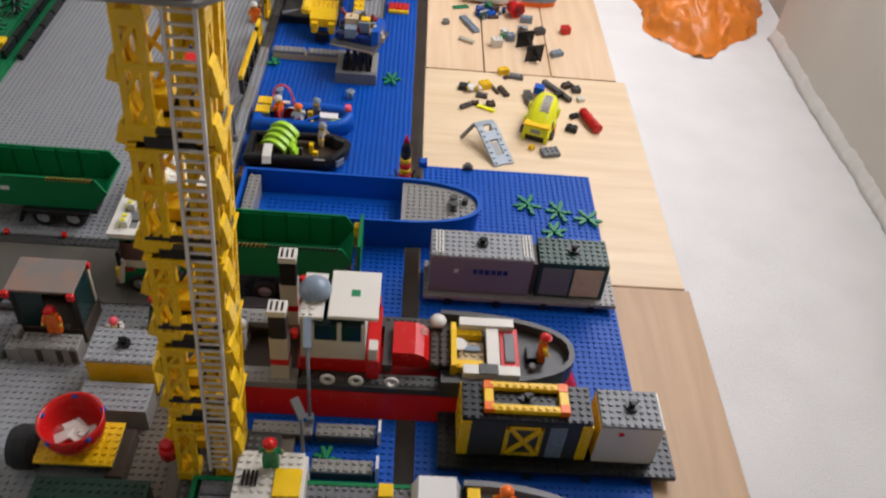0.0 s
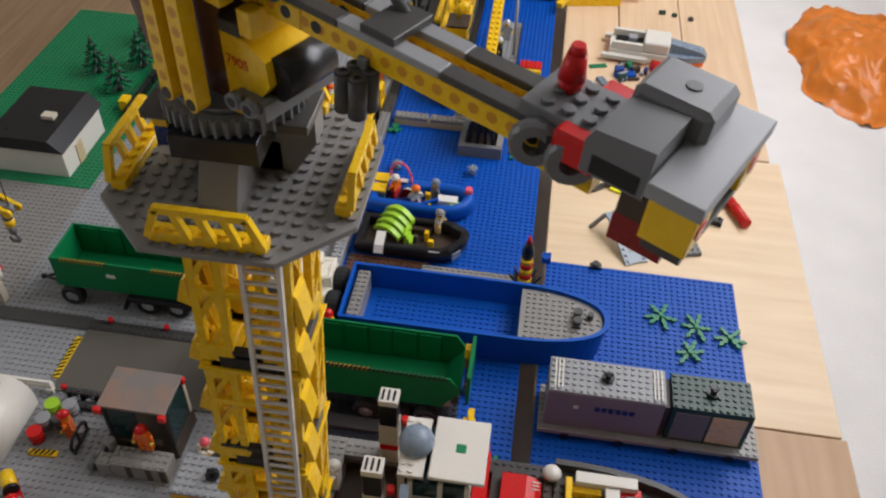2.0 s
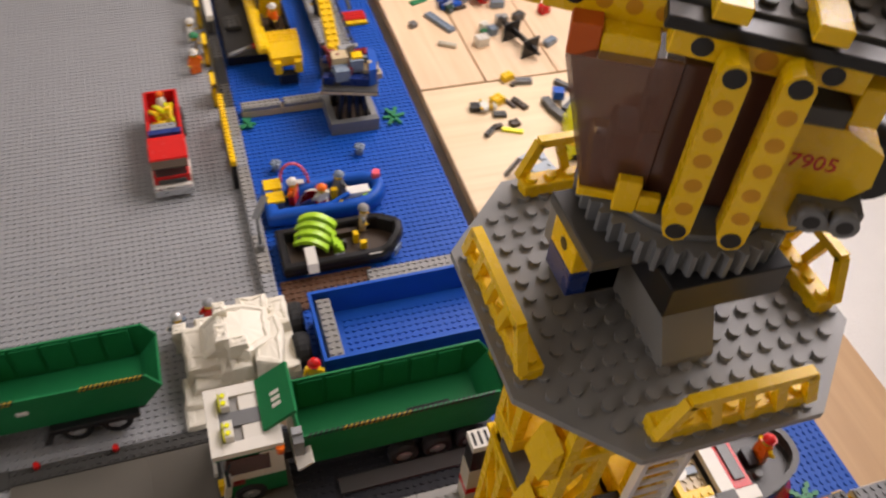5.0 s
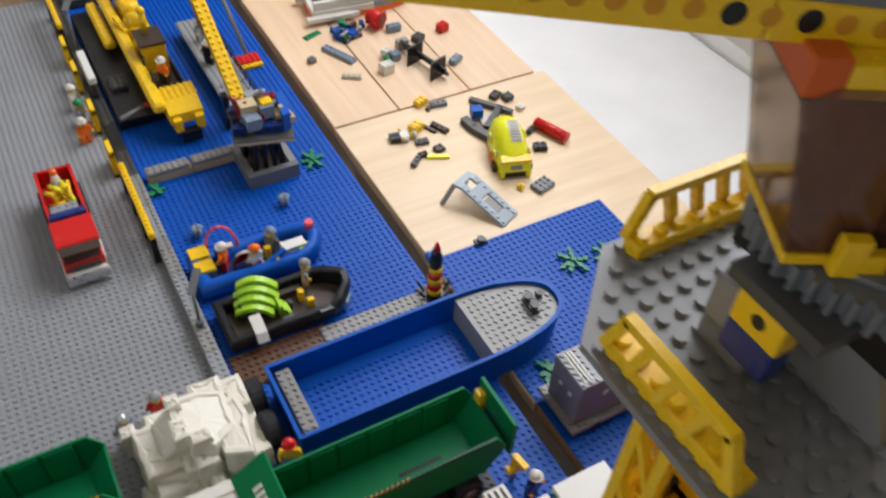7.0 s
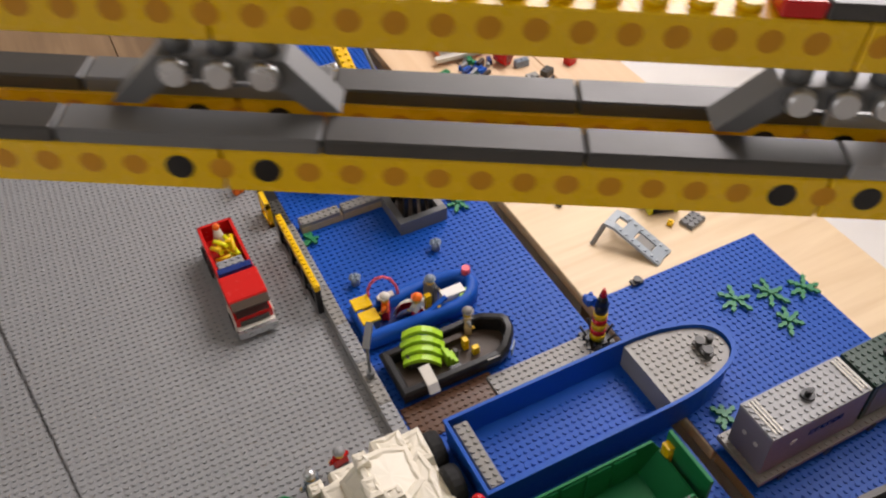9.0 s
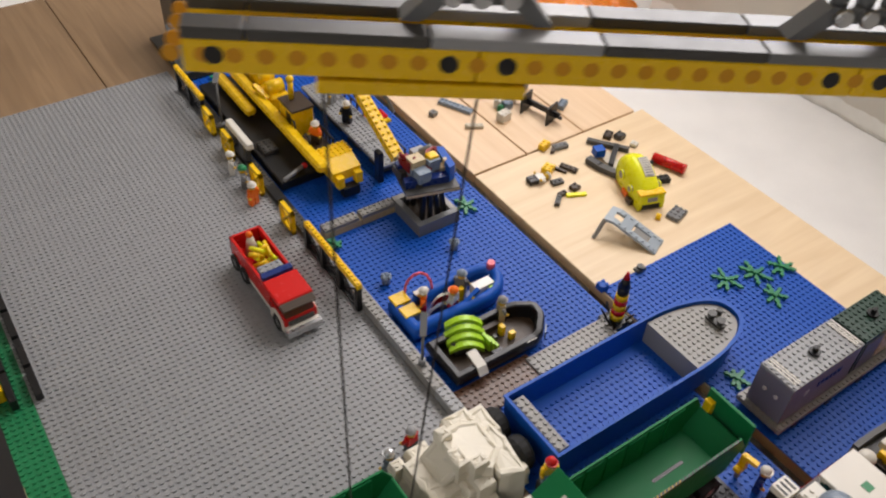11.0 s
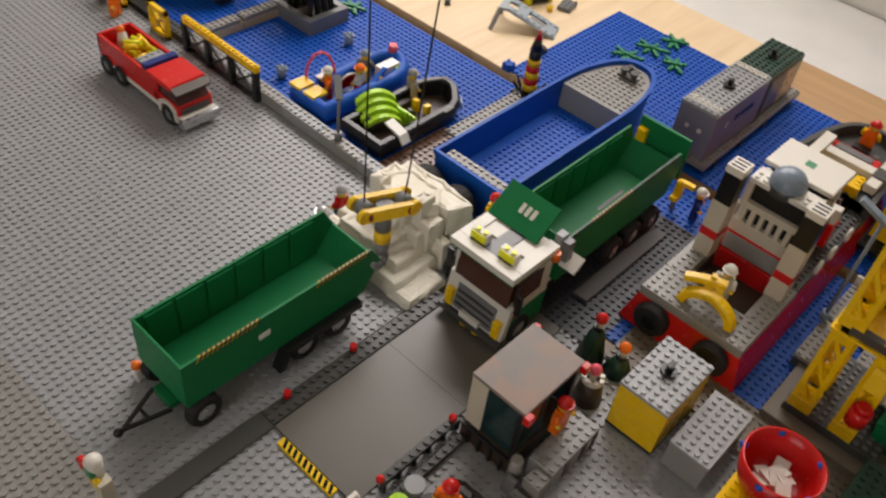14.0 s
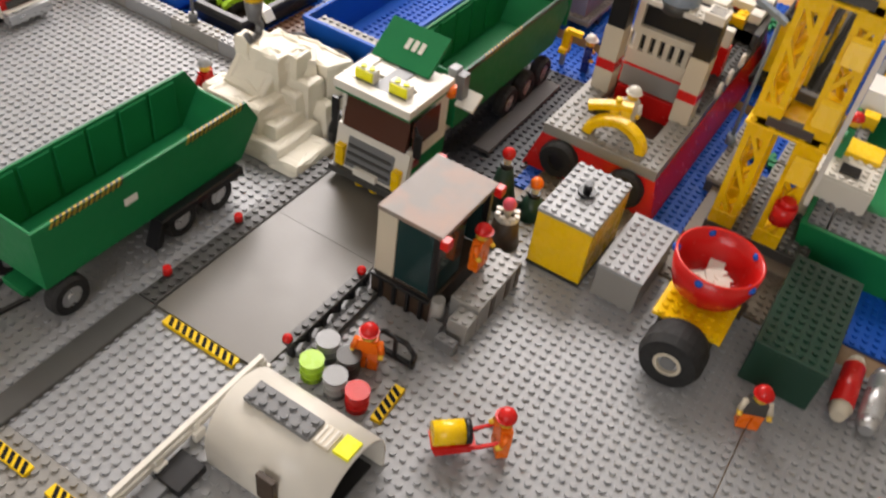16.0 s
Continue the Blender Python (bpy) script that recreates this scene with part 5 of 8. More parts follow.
q.box(-20.6, -17.0, 8.2, 10.0, 2.0, 3.8, CLEARW)
th.part("locker", q, "pale locker")
q = Build()
q.box(-18.2, -16.4, 7.6, 9.0, 1.0, 3.4, LIME)
th.part("locker", q, "lime locker")
q = Build()
q.box(-23.0, -22.0, 9.6, 10.4, 1.0, 3.8, YELLOW)
th.part("console", q, "yellow console")
figure(-28.8, 11.4, 1.0, 60, RED, ORANGE, WHITE, "toy figure in orange with a white helmet in the blue dinghy")
figure(-21.4, 11.4, 1.0, 300, MGREY, MGREY, SAND, "grey toy figure in the blue dinghy")
figure(-24.6, 9.0, 1.0, 20, RED, WHITE, ORANGE, "toy figure in white and red in the blue dinghy")
for x, y in ((-30.2, 20.4), (-15.6, 21.4)):
    q = Build()
    for i in range(6):
        a = i * math.pi / 3
        q.rod((x, y, 1.0), (x + 0.8 * math.cos(a), y + 0.8 * math.sin(a), 1.9), 0.32, SAND)
    q.cyl(x, y, 0.21, 1.4, 0.7, SAND)
    solo("grey_buoy", q, (x, y, 0.21), "small blue-grey knobbly buoy on the water", "buoy", "buoys")

# pier between black dinghy and blue hull, lighthouse
b = Build()
# Lighter copy of the dark brown, with the plates' reflected light in its colour.
b.brick(-34, -10.4, 0.0, 14, 6, 0.4, plastic("sheen_brown_plastic", (0.12, 0.058, 0.032)))
solo("pier_plate", b, (-27, -7.4, 0), "dark brown studded pier plates", "pier")
b = Build()
b.brick(-21, -9.4, 0.41, 16, 4, 0.4, OGREY)
b.box(-20.9, -5.1, -9.3, -5.5, 0.0, 0.41, DGREY)
solo("pier_plate", b, (-13, -7.4, 0), "grey studded pier plates", "pier")
lh = Thing("lighthouse", -3.4, -6.9, 0.0, "small lighthouse with yellow and red bands on a black base", "lighthouse")
q = Build()
q.box(-5.4, -1.4, -8.8, -4.9, 0.0, 1.0, BLACK)
for i in range(8):
    a = i * math.pi / 4
    q.rod((-3.4 + 1.6 * math.cos(a), -6.9 + 1.6 * math.sin(a), 1.0), (-3.4 + 2.6 * math.cos(a), -6.9 + 2.6 * math.sin(a), 2.6), 0.18, BLACK)
lh.part("base", q, "black base with a lattice skirt")
for i, m in enumerate((YELLOW, RED, YELLOW, RED, YELLOW)):
    q = Build()
    q.cyl(-3.4, -6.9, 1.4 + 1.1 * i, 2.5 + 1.1 * i, 1.15 - 0.03 * i, m)
    lh.part("band", q, "yellow band" if m is YELLOW else "red band")
q = Build()
q.cyl(-3.4, -6.9, 6.9, 8.4, 0.95, BLACK)
q.cyl(-3.4, -6.9, 8.4, 10.2, 1.0, BLACK, 0.5)
lh.part("lantern", q, "black lantern")
q = Build()
q.cyl(-3.4, -6.9, 10.2, 11.6, 0.55, RED, 0.15)
lh.part("tip", q, "red tip")


def lamp_post(x, y, z0, z1, dx, dy, mat=MGREY):
    th = Thing("street_lamp", x, y, z0, "grey toy street lamp with a slanted head", "street lamp", "street lamps")
    q = Build()
    q.cyl(x, y, z0, z0 + 1.2, 0.55, mat)
    q.cyl(x, y, z0 + 1.2, z1, 0.22, mat)
    th.part("pole", q)
    q = Build()
    q.bar((x - dx * 0.2, y - dy * 0.2, z1), (x + dx, y + dy, z1 + 1.6), 1.0, 0.5, mat)
    th.part("head", q)


lamp_post(-35.6, 1.4, 2.1, 9.0, 1.6, 2.2)
lamp_post(-35.6, 74.0, 1.4, 12.0, 1.6, 2.2)
lamp_post(-14.2, -61.6, 2.4, 18.0, -0.3, 3.0, SAND)
lamp_post(-14.0, -69.8, 2.4, 14.6, -1.0, 1.4, MGREY)


def weed(x, y, z=0.02, r=2.2, seed=0):
    random.seed(seed + 100)
    q = Build()
    for i in range(6):
        a = i * math.pi / 3 + random.uniform(-0.3, 0.3)
        l = r * random.uniform(0.75, 1.1)
        ca, sa = math.cos(a), math.sin(a)
        pts = [(x, y)]
        for k, (d, w) in enumerate(((0.25, 0.18), (0.45, 0.5), (0.6, 0.2), (0.8, 0.45), (1.0, 0.05))):
            pts.append((x + ca * d * l - sa * w * 0.9, y + sa * d * l + ca * w * 0.9))
        for k, (d, w) in enumerate(((0.8, 0.45), (0.6, 0.2), (0.45, 0.5), (0.25, 0.18))):
            pts.append((x + ca * d * l + sa * w * 0.9, y + sa * d * l - ca * w * 0.9))
        q.poly(pts, 'z', 0.22 + 0.1 * (i % 3), 0.6 + 0.12 * (i % 3), BGREEN)
    q.cyl(x, y, 0.2, 1.0, 0.4, BGREEN)
    solo("sea_plant", q, (x, y, 0.2), "flat green plastic water plant", "plant", "sea plants")


for i, (x, y, r) in enumerate(((19.4, -10.2, 3.0), (25.0, -11.8, 3.0), (30.2, -13.2, 2.8), (23.6, -17.3, 2.8), (4.3, -25.9, 2.2), (-7.3, 29.4, 2.6), (23.4, -56.0, 2.6), (-5.0, -42.6, 1.8), (-11.6, -66.0, 2.2))):
    weed(x, y, 0.02, r, i)
q = Build()
q.cyl(8.6, -0.2, 0.0, 1.2, 0.6, DGREY)
q.box(7.6, 9.6, -0.8, 0.4, 0.2, 0.7, DGREY)
solo("grey_cleat", q, (8.6, -0.2, 0.2), "small dark grey cleat on the blue plate", "cleat")
# ---------------- the tall yellow tower crane ----------------
PLATG = plastic("mid_grey_plastic", (0.215, 0.21, 0.20), 0.36)
crane = Thing("tower_crane", -23.5, -66, 0, "tall yellow tower crane with lattice tower, ladder and long jib", "crane")
q = Build()
q.box(-31.0, -16.0, -76.0, -62.6, 0.0, 1.2, MUD, 0.08)
q.box(-29.2, -17.6, -74.6, -64.0, 1.2, 2.4, DGREY, 0.08)
q.studs(-29, -74.5, 11, 10, 2.4, MGREY)
crane.part("foot", q, "grey studded footing")
LEAN = (0.038, 0.012)         # the tower leans a little


def tower(x, y, z):
    return (x + LEAN[0] * z, y + LEAN[1] * z, z)


XL, XR, YF, YB = -29.1, -22.5, -71.2, -64.6
for sx, xx in ((0, XL), (1, XR)):
    for sy, yy in ((0, YF), (1, YB)):
        for seg in range(5):
            z0 = 2.6 + 12.85 * seg
            q = Build()
            ix, iy = (1 if sx == 0 else -1), (1 if sy == 0 else -1)
            for a, c in ((0, 0), (1.9, 0), (0, 1.9)):
                q.bar(tower(xx + ix * a, yy + iy * c, z0), tower(xx + ix * a, yy + iy * c, z0 + 12.5), 0.62, 0.62, YELLOW)
            for k in range(3):
                za, zb = z0 + 4 * k, z0 + 4 * k + 4
                q.bar(tower(xx, yy, za + 0.3), tower(xx + ix * 1.9, yy, zb - 0.3), 0.5, 0.45, YELLOW)
                q.bar(tower(xx + ix * 1.9, yy, za + 0.3), tower(xx, yy + iy * 1.9, zb - 0.3), 0.5, 0.45, YELLOW)
                q.bar(tower(xx, yy, zb - 0.3), tower(xx, yy + iy * 1.9, za + 0.3), 0.5, 0.45, YELLOW)
            a = tower(xx + ix * 0.95, yy + iy * 0.95, z0)
            q.box(a[0] - 1.3, a[0] + 1.3, a[1] - 1.3, a[1] + 1.3, z0 - 0.1, z0 + 1.6, YELLOW, 0.08)
            a = tower(xx + ix * 0.95, yy + iy * 0.95, z0 + 11)
            q.box(a[0] - 1.3, a[0] + 1.3, a[1] - 1.3, a[1] + 1.3, z0 + 10.6, z0 + 12.1, YELLOW, 0.08)
            crane.part("lattice_leg", q, "yellow lattice leg")
for seg in range(1, 5):
    z0 = 2.6 + 12.85 * seg - 0.7
    q = Build()
    c = tower((XL + XR) / 2, (YF + YB) / 2, z0)
    for y in (-3.2, 3.2):
        q.box(c[0] - 2.2, c[0] + 2.2, c[1] + y - 0.5, c[1] + y + 0.5, z0, z0 + 1.2, BLACK)
    for x in (-3.2, 3.2):
        q.box(c[0] + x - 0.5, c[0] + x + 0.5, c[1] - 2.2, c[1] + 2.2, z0 + 0.1, z0 + 1.1, DGREY)
    crane.part("cross_tie", q, "dark cross tie")
    q = Build()
    q.box(c[0] - 3.9, c[0] + 3.9, c[1] - 3.9, c[1] + 3.9, z0 - 0.35, z0 - 0.05, YELLOW, 0.05)
    crane.part("tie_plate", q, "yellow tie plate")
# sloping yellow wedges up the east side
for i in range(10):
    z = 8 + 5.6 * i
    q = Build()
    a = tower(XR + 0.4, YF + 0.6, z)
    q.poly([(a[0], z), (a[0] + 0.75, z + 0.4), (a[0] + 0.3, z + 3.0), (a[0], z + 3.4)], 'y', a[1] - 0.7, a[1] + 1.2, YELLOW)
    crane.part("wedge", q)
for i in range(9):
    z = 10.5 + 6.1 * i
    q = Build()
    a = tower(XL - 0.4, YF + 0.6, z)
    q.poly([(a[0], z), (a[0] - 1.0, z + 0.4), (a[0] - 0.4, z + 2.4), (a[0], z + 2.8)], 'y', a[1] - 0.7, a[1] + 1.2, YELLOW)
    crane.part("wedge", q)
    q = Build()
    c = tower((XL + XR) / 2, YF - 0.1, z + 1.6)
    q.box(c[0] - 3.4, c[0] + 3.4, c[1] - 0.25, c[1] + 0.3, z + 1.5, z + 2.1, BLACK if i % 2 else YELLOW, 0.05)
    crane.part("cross_tile", q, "thin cross tile")
# white ladder on the south side
q = Build()
for dx in (0, 2.5):
    q.bar(tower(-25.2 + dx, YF - 0.9, 6), tower(-25.2 + dx, YF - 0.9, 67.6), 0.3, 0.5, CLEARW)
lad = crane.part("ladder", q, "milky white plastic ladder")
for i in range(57):
    q = Build()
    z = 6.6 + 1.07 * i
    q.bar(tower(-25.1, YF - 0.9, z), tower(-22.8, YF - 0.9, z), 0.22, 0.22, CLEARW)
    crane.part("rung", q, "", lad)
q = Build()
q.cyl(-30.2, -70.6, 6.6, 8.6, 1.1, RED)
q.cyl(-30.2, -70.6, 8.6, 9.2, 0.95, RED, 0.7)
crane.part("lamp", q, "red round lamp at the foot")
# platform
PC = (-23.05, -67.05)
Q = 69.2
q = Build()
r, k = 8.0, 4.1
pts = [(PC[0] + a, PC[1] + c) for a, c in ((r, -k), (r, k), (k, r), (-k, r), (-r, k), (-r, -k), (-k, -r), (k, -r))]
deck(q, pts, Q - 0.4, Q, PLATG, math.floor(PC[0]) - 8.0, math.floor(PC[1]) - 8.0, 17, 17)
q.box(PC[0] - 3.8, PC[0] + 3.8, PC[1] - 3.8, PC[1] + 3.8, Q - 1.6, Q - 0.4, YELLOW)
crane.part("platform", q, "grey eight-sided studded platform")


def railing(cx, cy, along, out, n=6):
    th = Build()
    L = n / 2
    z = Q + 0.02
    ux, uy = (1, 0) if along == 'x' else (0, 1)
    ox, oy = (0, out) if along == 'x' else (out, 0)

    def P(a, z, o=0.0):
        return (cx + ux * a + ox * o, cy + uy * a + oy * o, z)
    x0, y0, x1, y1 = cx - (L if along == 'x' else 0.5), cy - (L if along == 'y' else 0.5), cx + (L if along == 'x' else 0.5), cy + (L if along == 'y' else 0.5)
    th.box(x0, x1, y0, y1, z, z + 0.8, YELLOW, 0.06)
    th.studs(x0, y0, round(x1 - x0), round(y1 - y0), z + 0.8, YELLOW)
    th.bar(P(-L + 0.8, z + 2.7, 0.5), P(L - 0.8, z + 2.7, 0.5), 0.45, 0.45, YELLOW)
    th.bar(P(-L + 0.1, z + 0.6, 0.5), P(-L + 0.9, z + 2.7, 0.5), 0.45, 0.45, YELLOW)
    th.bar(P(L - 0.1, z + 0.6, 0.5), P(L - 0.9, z + 2.7, 0.5), 0.45, 0.45, YELLOW)
    for a in (-L / 2.4, 0, L / 2.4):
        th.bar(P(a + 0.5, z + 0.6, 0.5), P(a - 0.2, z + 2.7, 0.5), 0.42, 0.42, YELLOW)
    crane.part("railing", th, "yellow railing with slanted bars")


railing(PC[0], PC[1] - 7.0, 'x', -1, 7)
railing(PC[0], PC[1] + 7.0, 'x', 1, 7)
railing(PC[0] - 7.0, PC[1], 'y', -1, 7)
railing(PC[0] + 7.0, PC[1] + 0.0, 'y', 1, 7)
q = Build()
q.box(PC[0] - 3.7, PC[0] + 2.4, PC[1] + 0.2, PC[1] + 2.6, Q, Q + 2.4, PLATG, 0.1)
q.poly([(PC[0] - 4.6, Q + 2.42), (PC[0] - 3.0, Q), (PC[0] + 3.0, Q), (PC[0] + 4.6, Q + 2.42), (PC[0] + 4.6, Q + 4.4), (PC[0] - 4.6, Q + 4.4)], 'y', PC[1] + 0.2, PC[1] + 2.0, PLATG)
ped = crane.part("pedestal", q, "grey pedestal")
q = Build()
q.box(PC[0] - 2.6, PC[0] + 2.6, PC[1] - 4.4, PC[1] + 3.4, Q + 3.9, Q + 5.5, BLACK)
crane.part("core", q, "black core block", ped)
q = Build()
q.poly([(PC[1] - 4.4, Q + 0.02), (PC[1] + 0.15, Q + 0.02), (PC[1] + 0.15, Q + 3.85), (PC[1] - 2.6, Q + 3.85), (PC[1] - 4.4, Q + 0.5)], 'x', PC[0] - 1.6, PC[0] + 0.8, PLATG)
crane.part("front_block", q, "grey sloped block", ped)
q = Build()
q.box(PC[0] - 5.0, PC[0] + 5.0, PC[1] - 2.5, PC[1] + 1.5, Q + 5.0, Q + 5.6, DGREY)
crane.part("side_plate", q, "dark grey plate", ped)
q = Build()
q.box(PC[0] - 5.0, PC[0] - 4.05, PC[1] - 1.3, PC[1] + 0.8, Q + 3.6, Q + 4.98, YELLOW)
q.rod((PC[0] - 5.02, PC[1] - 0.3, Q + 4.4), (PC[0] - 4.8, PC[1] - 0.3, Q + 4.4), 0.3, BLACK, None, 12)
crane.part("side_block", q, "yellow block", ped)
q = Build()
q.box(PC[0] - 5.0, PC[0] - 4.05, PC[1] - 1.3, PC[1] + 0.8, Q + 2.2, Q + 3.58, DBLUE)
crane.part("side_block", q, "dark blue block", ped)
q = Build()
gz = Q + 6.0
vs, n = [], 160
for z in (gz - 0.6, gz + 0.6):
    for i in range(n):
        a, rr = 2 * math.pi * i / n, (4.3 if i % 4 in (1, 2) else 3.95)
        vs.append((PC[0] + rr * math.cos(a), PC[1] + rr * math.sin(a), z))
q.add(vs, [list(range(n))[::-1], list(range(n, 2 * n))] + [[i, (i + 1) % n, n + (i + 1) % n, n + i] for i in range(n)], MGREY)
q.cyl(PC[0], PC[1], gz + 0.6, gz + 0.95, 3.5, MGREY, n=40)
crane.part("turntable_gear", q, "grey toothed turntable")

# upper works, drawn along the jib: u runs west along it, v across it to the north, w up
JD = Vector((-0.879, 0.471, 0.070)).normalized()
JN = Vector((0.472, 0.8815, 0.0)).normalized()
JU = JN.cross(JD) if JN.cross(JD).z > 0 else JD.cross(JN)
J0 = Vector((-21.57, -67.42, 82.4))


def J(u, v, w):
    return tuple(J0 + JD * u + JN * v + JU * w)


def jbox(q, u0, u1, v0, v1, w0, w1, mat, c=0.05):
    """A box with worn edges in the jib's own directions."""
    k = len(q.v)
    q.box(min(u0, u1), max(u0, u1), min(v0, v1), max(v0, v1), min(w0, w1), max(w0, w1), mat, c)
    q.v[k:] = [J(*p) for p in q.v[k:]]
    return q


DORANGE = plastic("dull_orange_plastic", (0.55, 0.10, 0.012), 0.3, spec=0.3)
# Darker yellow that stands for the shade inside the round holes.
HOLE_SHADE = plastic("shaded_hole_yellow", (0.60, 0.27, 0.006), 0.4)


def beam(q, u0, u1, v, w, mat, height=1.2, studs=True, holes=True):
    """A beam with studs on top and flat discs in its sides, coloured as shaded round holes."""
    jbox(q, u0, u1, v - 0.5, v + 0.5, w, w + height, mat)
    for i in range(int(round(abs(u1 - u0)))):
        u = min(u0, u1) + i + 0.5
        if studs:
            q.rod(J(u, v, w + height), J(u, v, w + height + 0.21), 0.3, mat, None, 10)
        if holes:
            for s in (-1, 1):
                q.rod(J(u + 0.5, v + s * 0.506, w + 0.68), J(u + 0.5, v + s * 0.4, w + 0.68), 0.29, HOLE_SHADE, None, 14)


END0, END1, PITCH = -20.0, 60.0, 14.0
JOINTS = [-5.7 + PITCH * i for i in range(5)]
spans = list(zip([END0] + JOINTS, JOINTS + [END1]))
for v in (-1.0, 1.0):
    for u0, u1 in spans:
        q = Build()
        beam(q, u0 + 0.03, u1 - 0.03, v, 0.0, YELLOW, 1.2, False)
        jb = crane.part("jib_beam", q, "yellow beam with round holes")
        for k in (u0 + 1.0, u1 - 1.0):
            for s in (-1, 1):
                p = Build()
                p.rod(J(k, v + s * 0.53, 0.68), J(k, v + s * 0.3, 0.68), 0.33, BLACK, None, 16)
                crane.part("pin", p, "black pin", jb)
    for i in range(14):
        u = END0 + 6 * i
        if u < END1:
            q = Build()
            jbox(q, u + 0.02, min(END1, u + 5.97), v - 0.5, v + 0.5, 1.2, 1.62, (DGREY, MGREY, DGREY, GREY, DGREY)[(i + 2) % 5])
            crane.part("rail_tile", q, "grey smooth rail tile")
for i in range(9):
    u = END0 + 4 + i * 9.0
    q = Build()
    jbox(q, u, u + 1.0, -0.5, 0.5, 0.0, 0.5, DGREY)
    crane.part("jib_cross_bar", q, "dark grey cross bar")
for u in JOINTS[1:]:
    q = Build()
    for a in (-1, 1):
        q.poly([(u + a * 2.65, 1.64), (u + a * 1.95, 1.64), (u + a * 1.1, 2.35), (u + a * 1.1, 2.95), (u + a * 1.45, 2.95)], 'y', -0.45, 0.45, MGREY)
    q.box(u - 1.12, u + 1.12, -0.44, 0.44, 2.35, 2.94, MGREY, 0.04)
    q.v[:] = [J(*p) for p in q.v]
    br = crane.part("bracket", q, "grey angled bracket")
    for k in (-1.0, 0, 1.0):
        p = Build()
        p.rod(J(u + k, -0.45, 2.66), J(u + k, -0.62, 2.66), 0.3, SILVER, None, 14)
        p.rod(J(u + k, -0.62, 2.66), J(u + k, -0.78, 2.66), 0.38, SILVER, 0.3, 14)
        p.rod(J(u + k, 0.0, 2.94), J(u + k, 0.0, 3.4), 0.32, MGREY, None, 12)
        crane.part("peg", p, "shiny grey peg", br)
for u0 in (10.0, 22.4, 36.4, 50.4):
    u1 = {10.0: 22.35, 50.4: END1}.get(u0, u0 + 13.95)
    q = Build()
    beam(q, u0, u1, 0.0, 3.4, YELLOW, 1.2, True)
    crane.part("top_beam", q, "yellow studded top beam")
for u in (22.4, 36.4, 50.4):
    q = Build()
    jbox(q, u + 1.02, u + 1.98, -0.48, 0.48, 4.62, 5.02, RED)
    crane.part("marker_tile", q, "red tile")
    q = Build()
    jbox(q, u - 0.96, u + 0.98, -0.48, 0.48, 4.62, 5.02, DGREY)
    crane.part("marker_tile", q, "dark grey tile")
# slewing frame, which stands upright under the jib
JH = Vector((-0.8815, 0.472, 0.0)).normalized()
V0 = Vector((-21.57, -67.42, 82.36))


def V(u, v, w):
    return tuple(V0 + JH * u + JN * v + Vector((0, 0, w)))


def vbox(q, u0, u1, v0, v1, w0, w1, mat, c=0.05):
    k = len(q.v)
    q.box(u0, u1, v0, v1, w0, w1, mat, c)
    q.v[k:] = [V(*p) for p in q.v[k:]]
    return q


def vpoly(q, pts, v0, v1, mat):
    k = len(q.v)
    q.poly(pts, 'y', v0, v1, mat)
    q.v[k:] = [V(*p) for p in q.v[k:]]
    return q


SMOKE = plastic("see_through_brown_plastic", (0.16, 0.06, 0.03), 0.08, spec=0.5)
SMOKE.node_tree.nodes["Principled BSDF"].inputs["Alpha"].default_value = 0.62
VC = -0.3                     # the frame's middle, across the jib
for s in (-1, 1):
    v = VC + 3.7 * s
    for u in (2.15, 0.2):
        q = Build()
        vpoly(q, [(u - 0.5, -5.6), (u - 0.35, -5.95), (u, -6.1), (u + 0.35, -5.95), (u + 0.5, -5.6), (u + 0.5, 1.0), (u + 0.35, 1.35), (u, 1.5), (u - 0.35, 1.35), (u - 0.5, 1.0)], v - 0.48, v + 0.48, YELLOW)
        for i in range(1, 6):
            for k in (-1, 1):
                # hole shade painted as flat discs on both faces
                q.rod(V(u, v + k * 0.486, -5.6 + 1.1 * i), V(u, v + k * 0.38, -5.6 + 1.1 * i), 0.31, HOLE_SHADE, None, 14)
        sup = crane.part("support_post", q, "yellow upright beam with holes")
        for w in (-5.6, 1.0):
            p = Build()
            p.rod(V(u, v + 0.53 * s, w), V(u, v + 0.3 * s, w), 0.36, BLACK, None, 16)
            crane.part("pin", p, "black pin", sup)
    q = Build()
    jbox(q, -2.0, 4.2, VC + 2.5 * s - 0.5, VC + 2.5 * s + 0.5, 0.42, 1.36, YELLOW)
    sbm = crane.part("side_beam", q, "yellow side beam")
    for k in (3.2, 1.2, -0.9):
        p = Build()
        # the middle one is a hole, its shade drawn as a darker disc
        p.rod(J(k, VC + 3.03 * s, 0.9), J(k, VC + 2.8 * s, 0.9), 0.35, BLACK if k != 1.2 else HOLE_SHADE, None, 16)
        crane.part("pin", p, "black pin", sbm)
q = Build()
vbox(q, -0.8, 3.3, VC - 2.1, VC + 2.1, -6.0, -0.1, TBROWN)
crane.part("cab_back", q, "dark brown cab back")
q = Build()
for a, c in ((VC - 2.2, VC - 2.02), (VC + 2.02, VC + 2.2)):
    vpoly(q, [(3.32, -6.0), (5.5, -6.0), (7.0, -0.5), (6.3, -0.1), (3.32, -0.1)], a, c, SMOKE)
vpoly(q, [(5.5, -6.0), (5.68, -6.0), (7.18, -0.5), (7.0, -0.5)], VC - 2.2, VC + 2.2, SMOKE)
crane.part("cab_glass", q, "see-through smoky brown cab glazing")
q = Build()
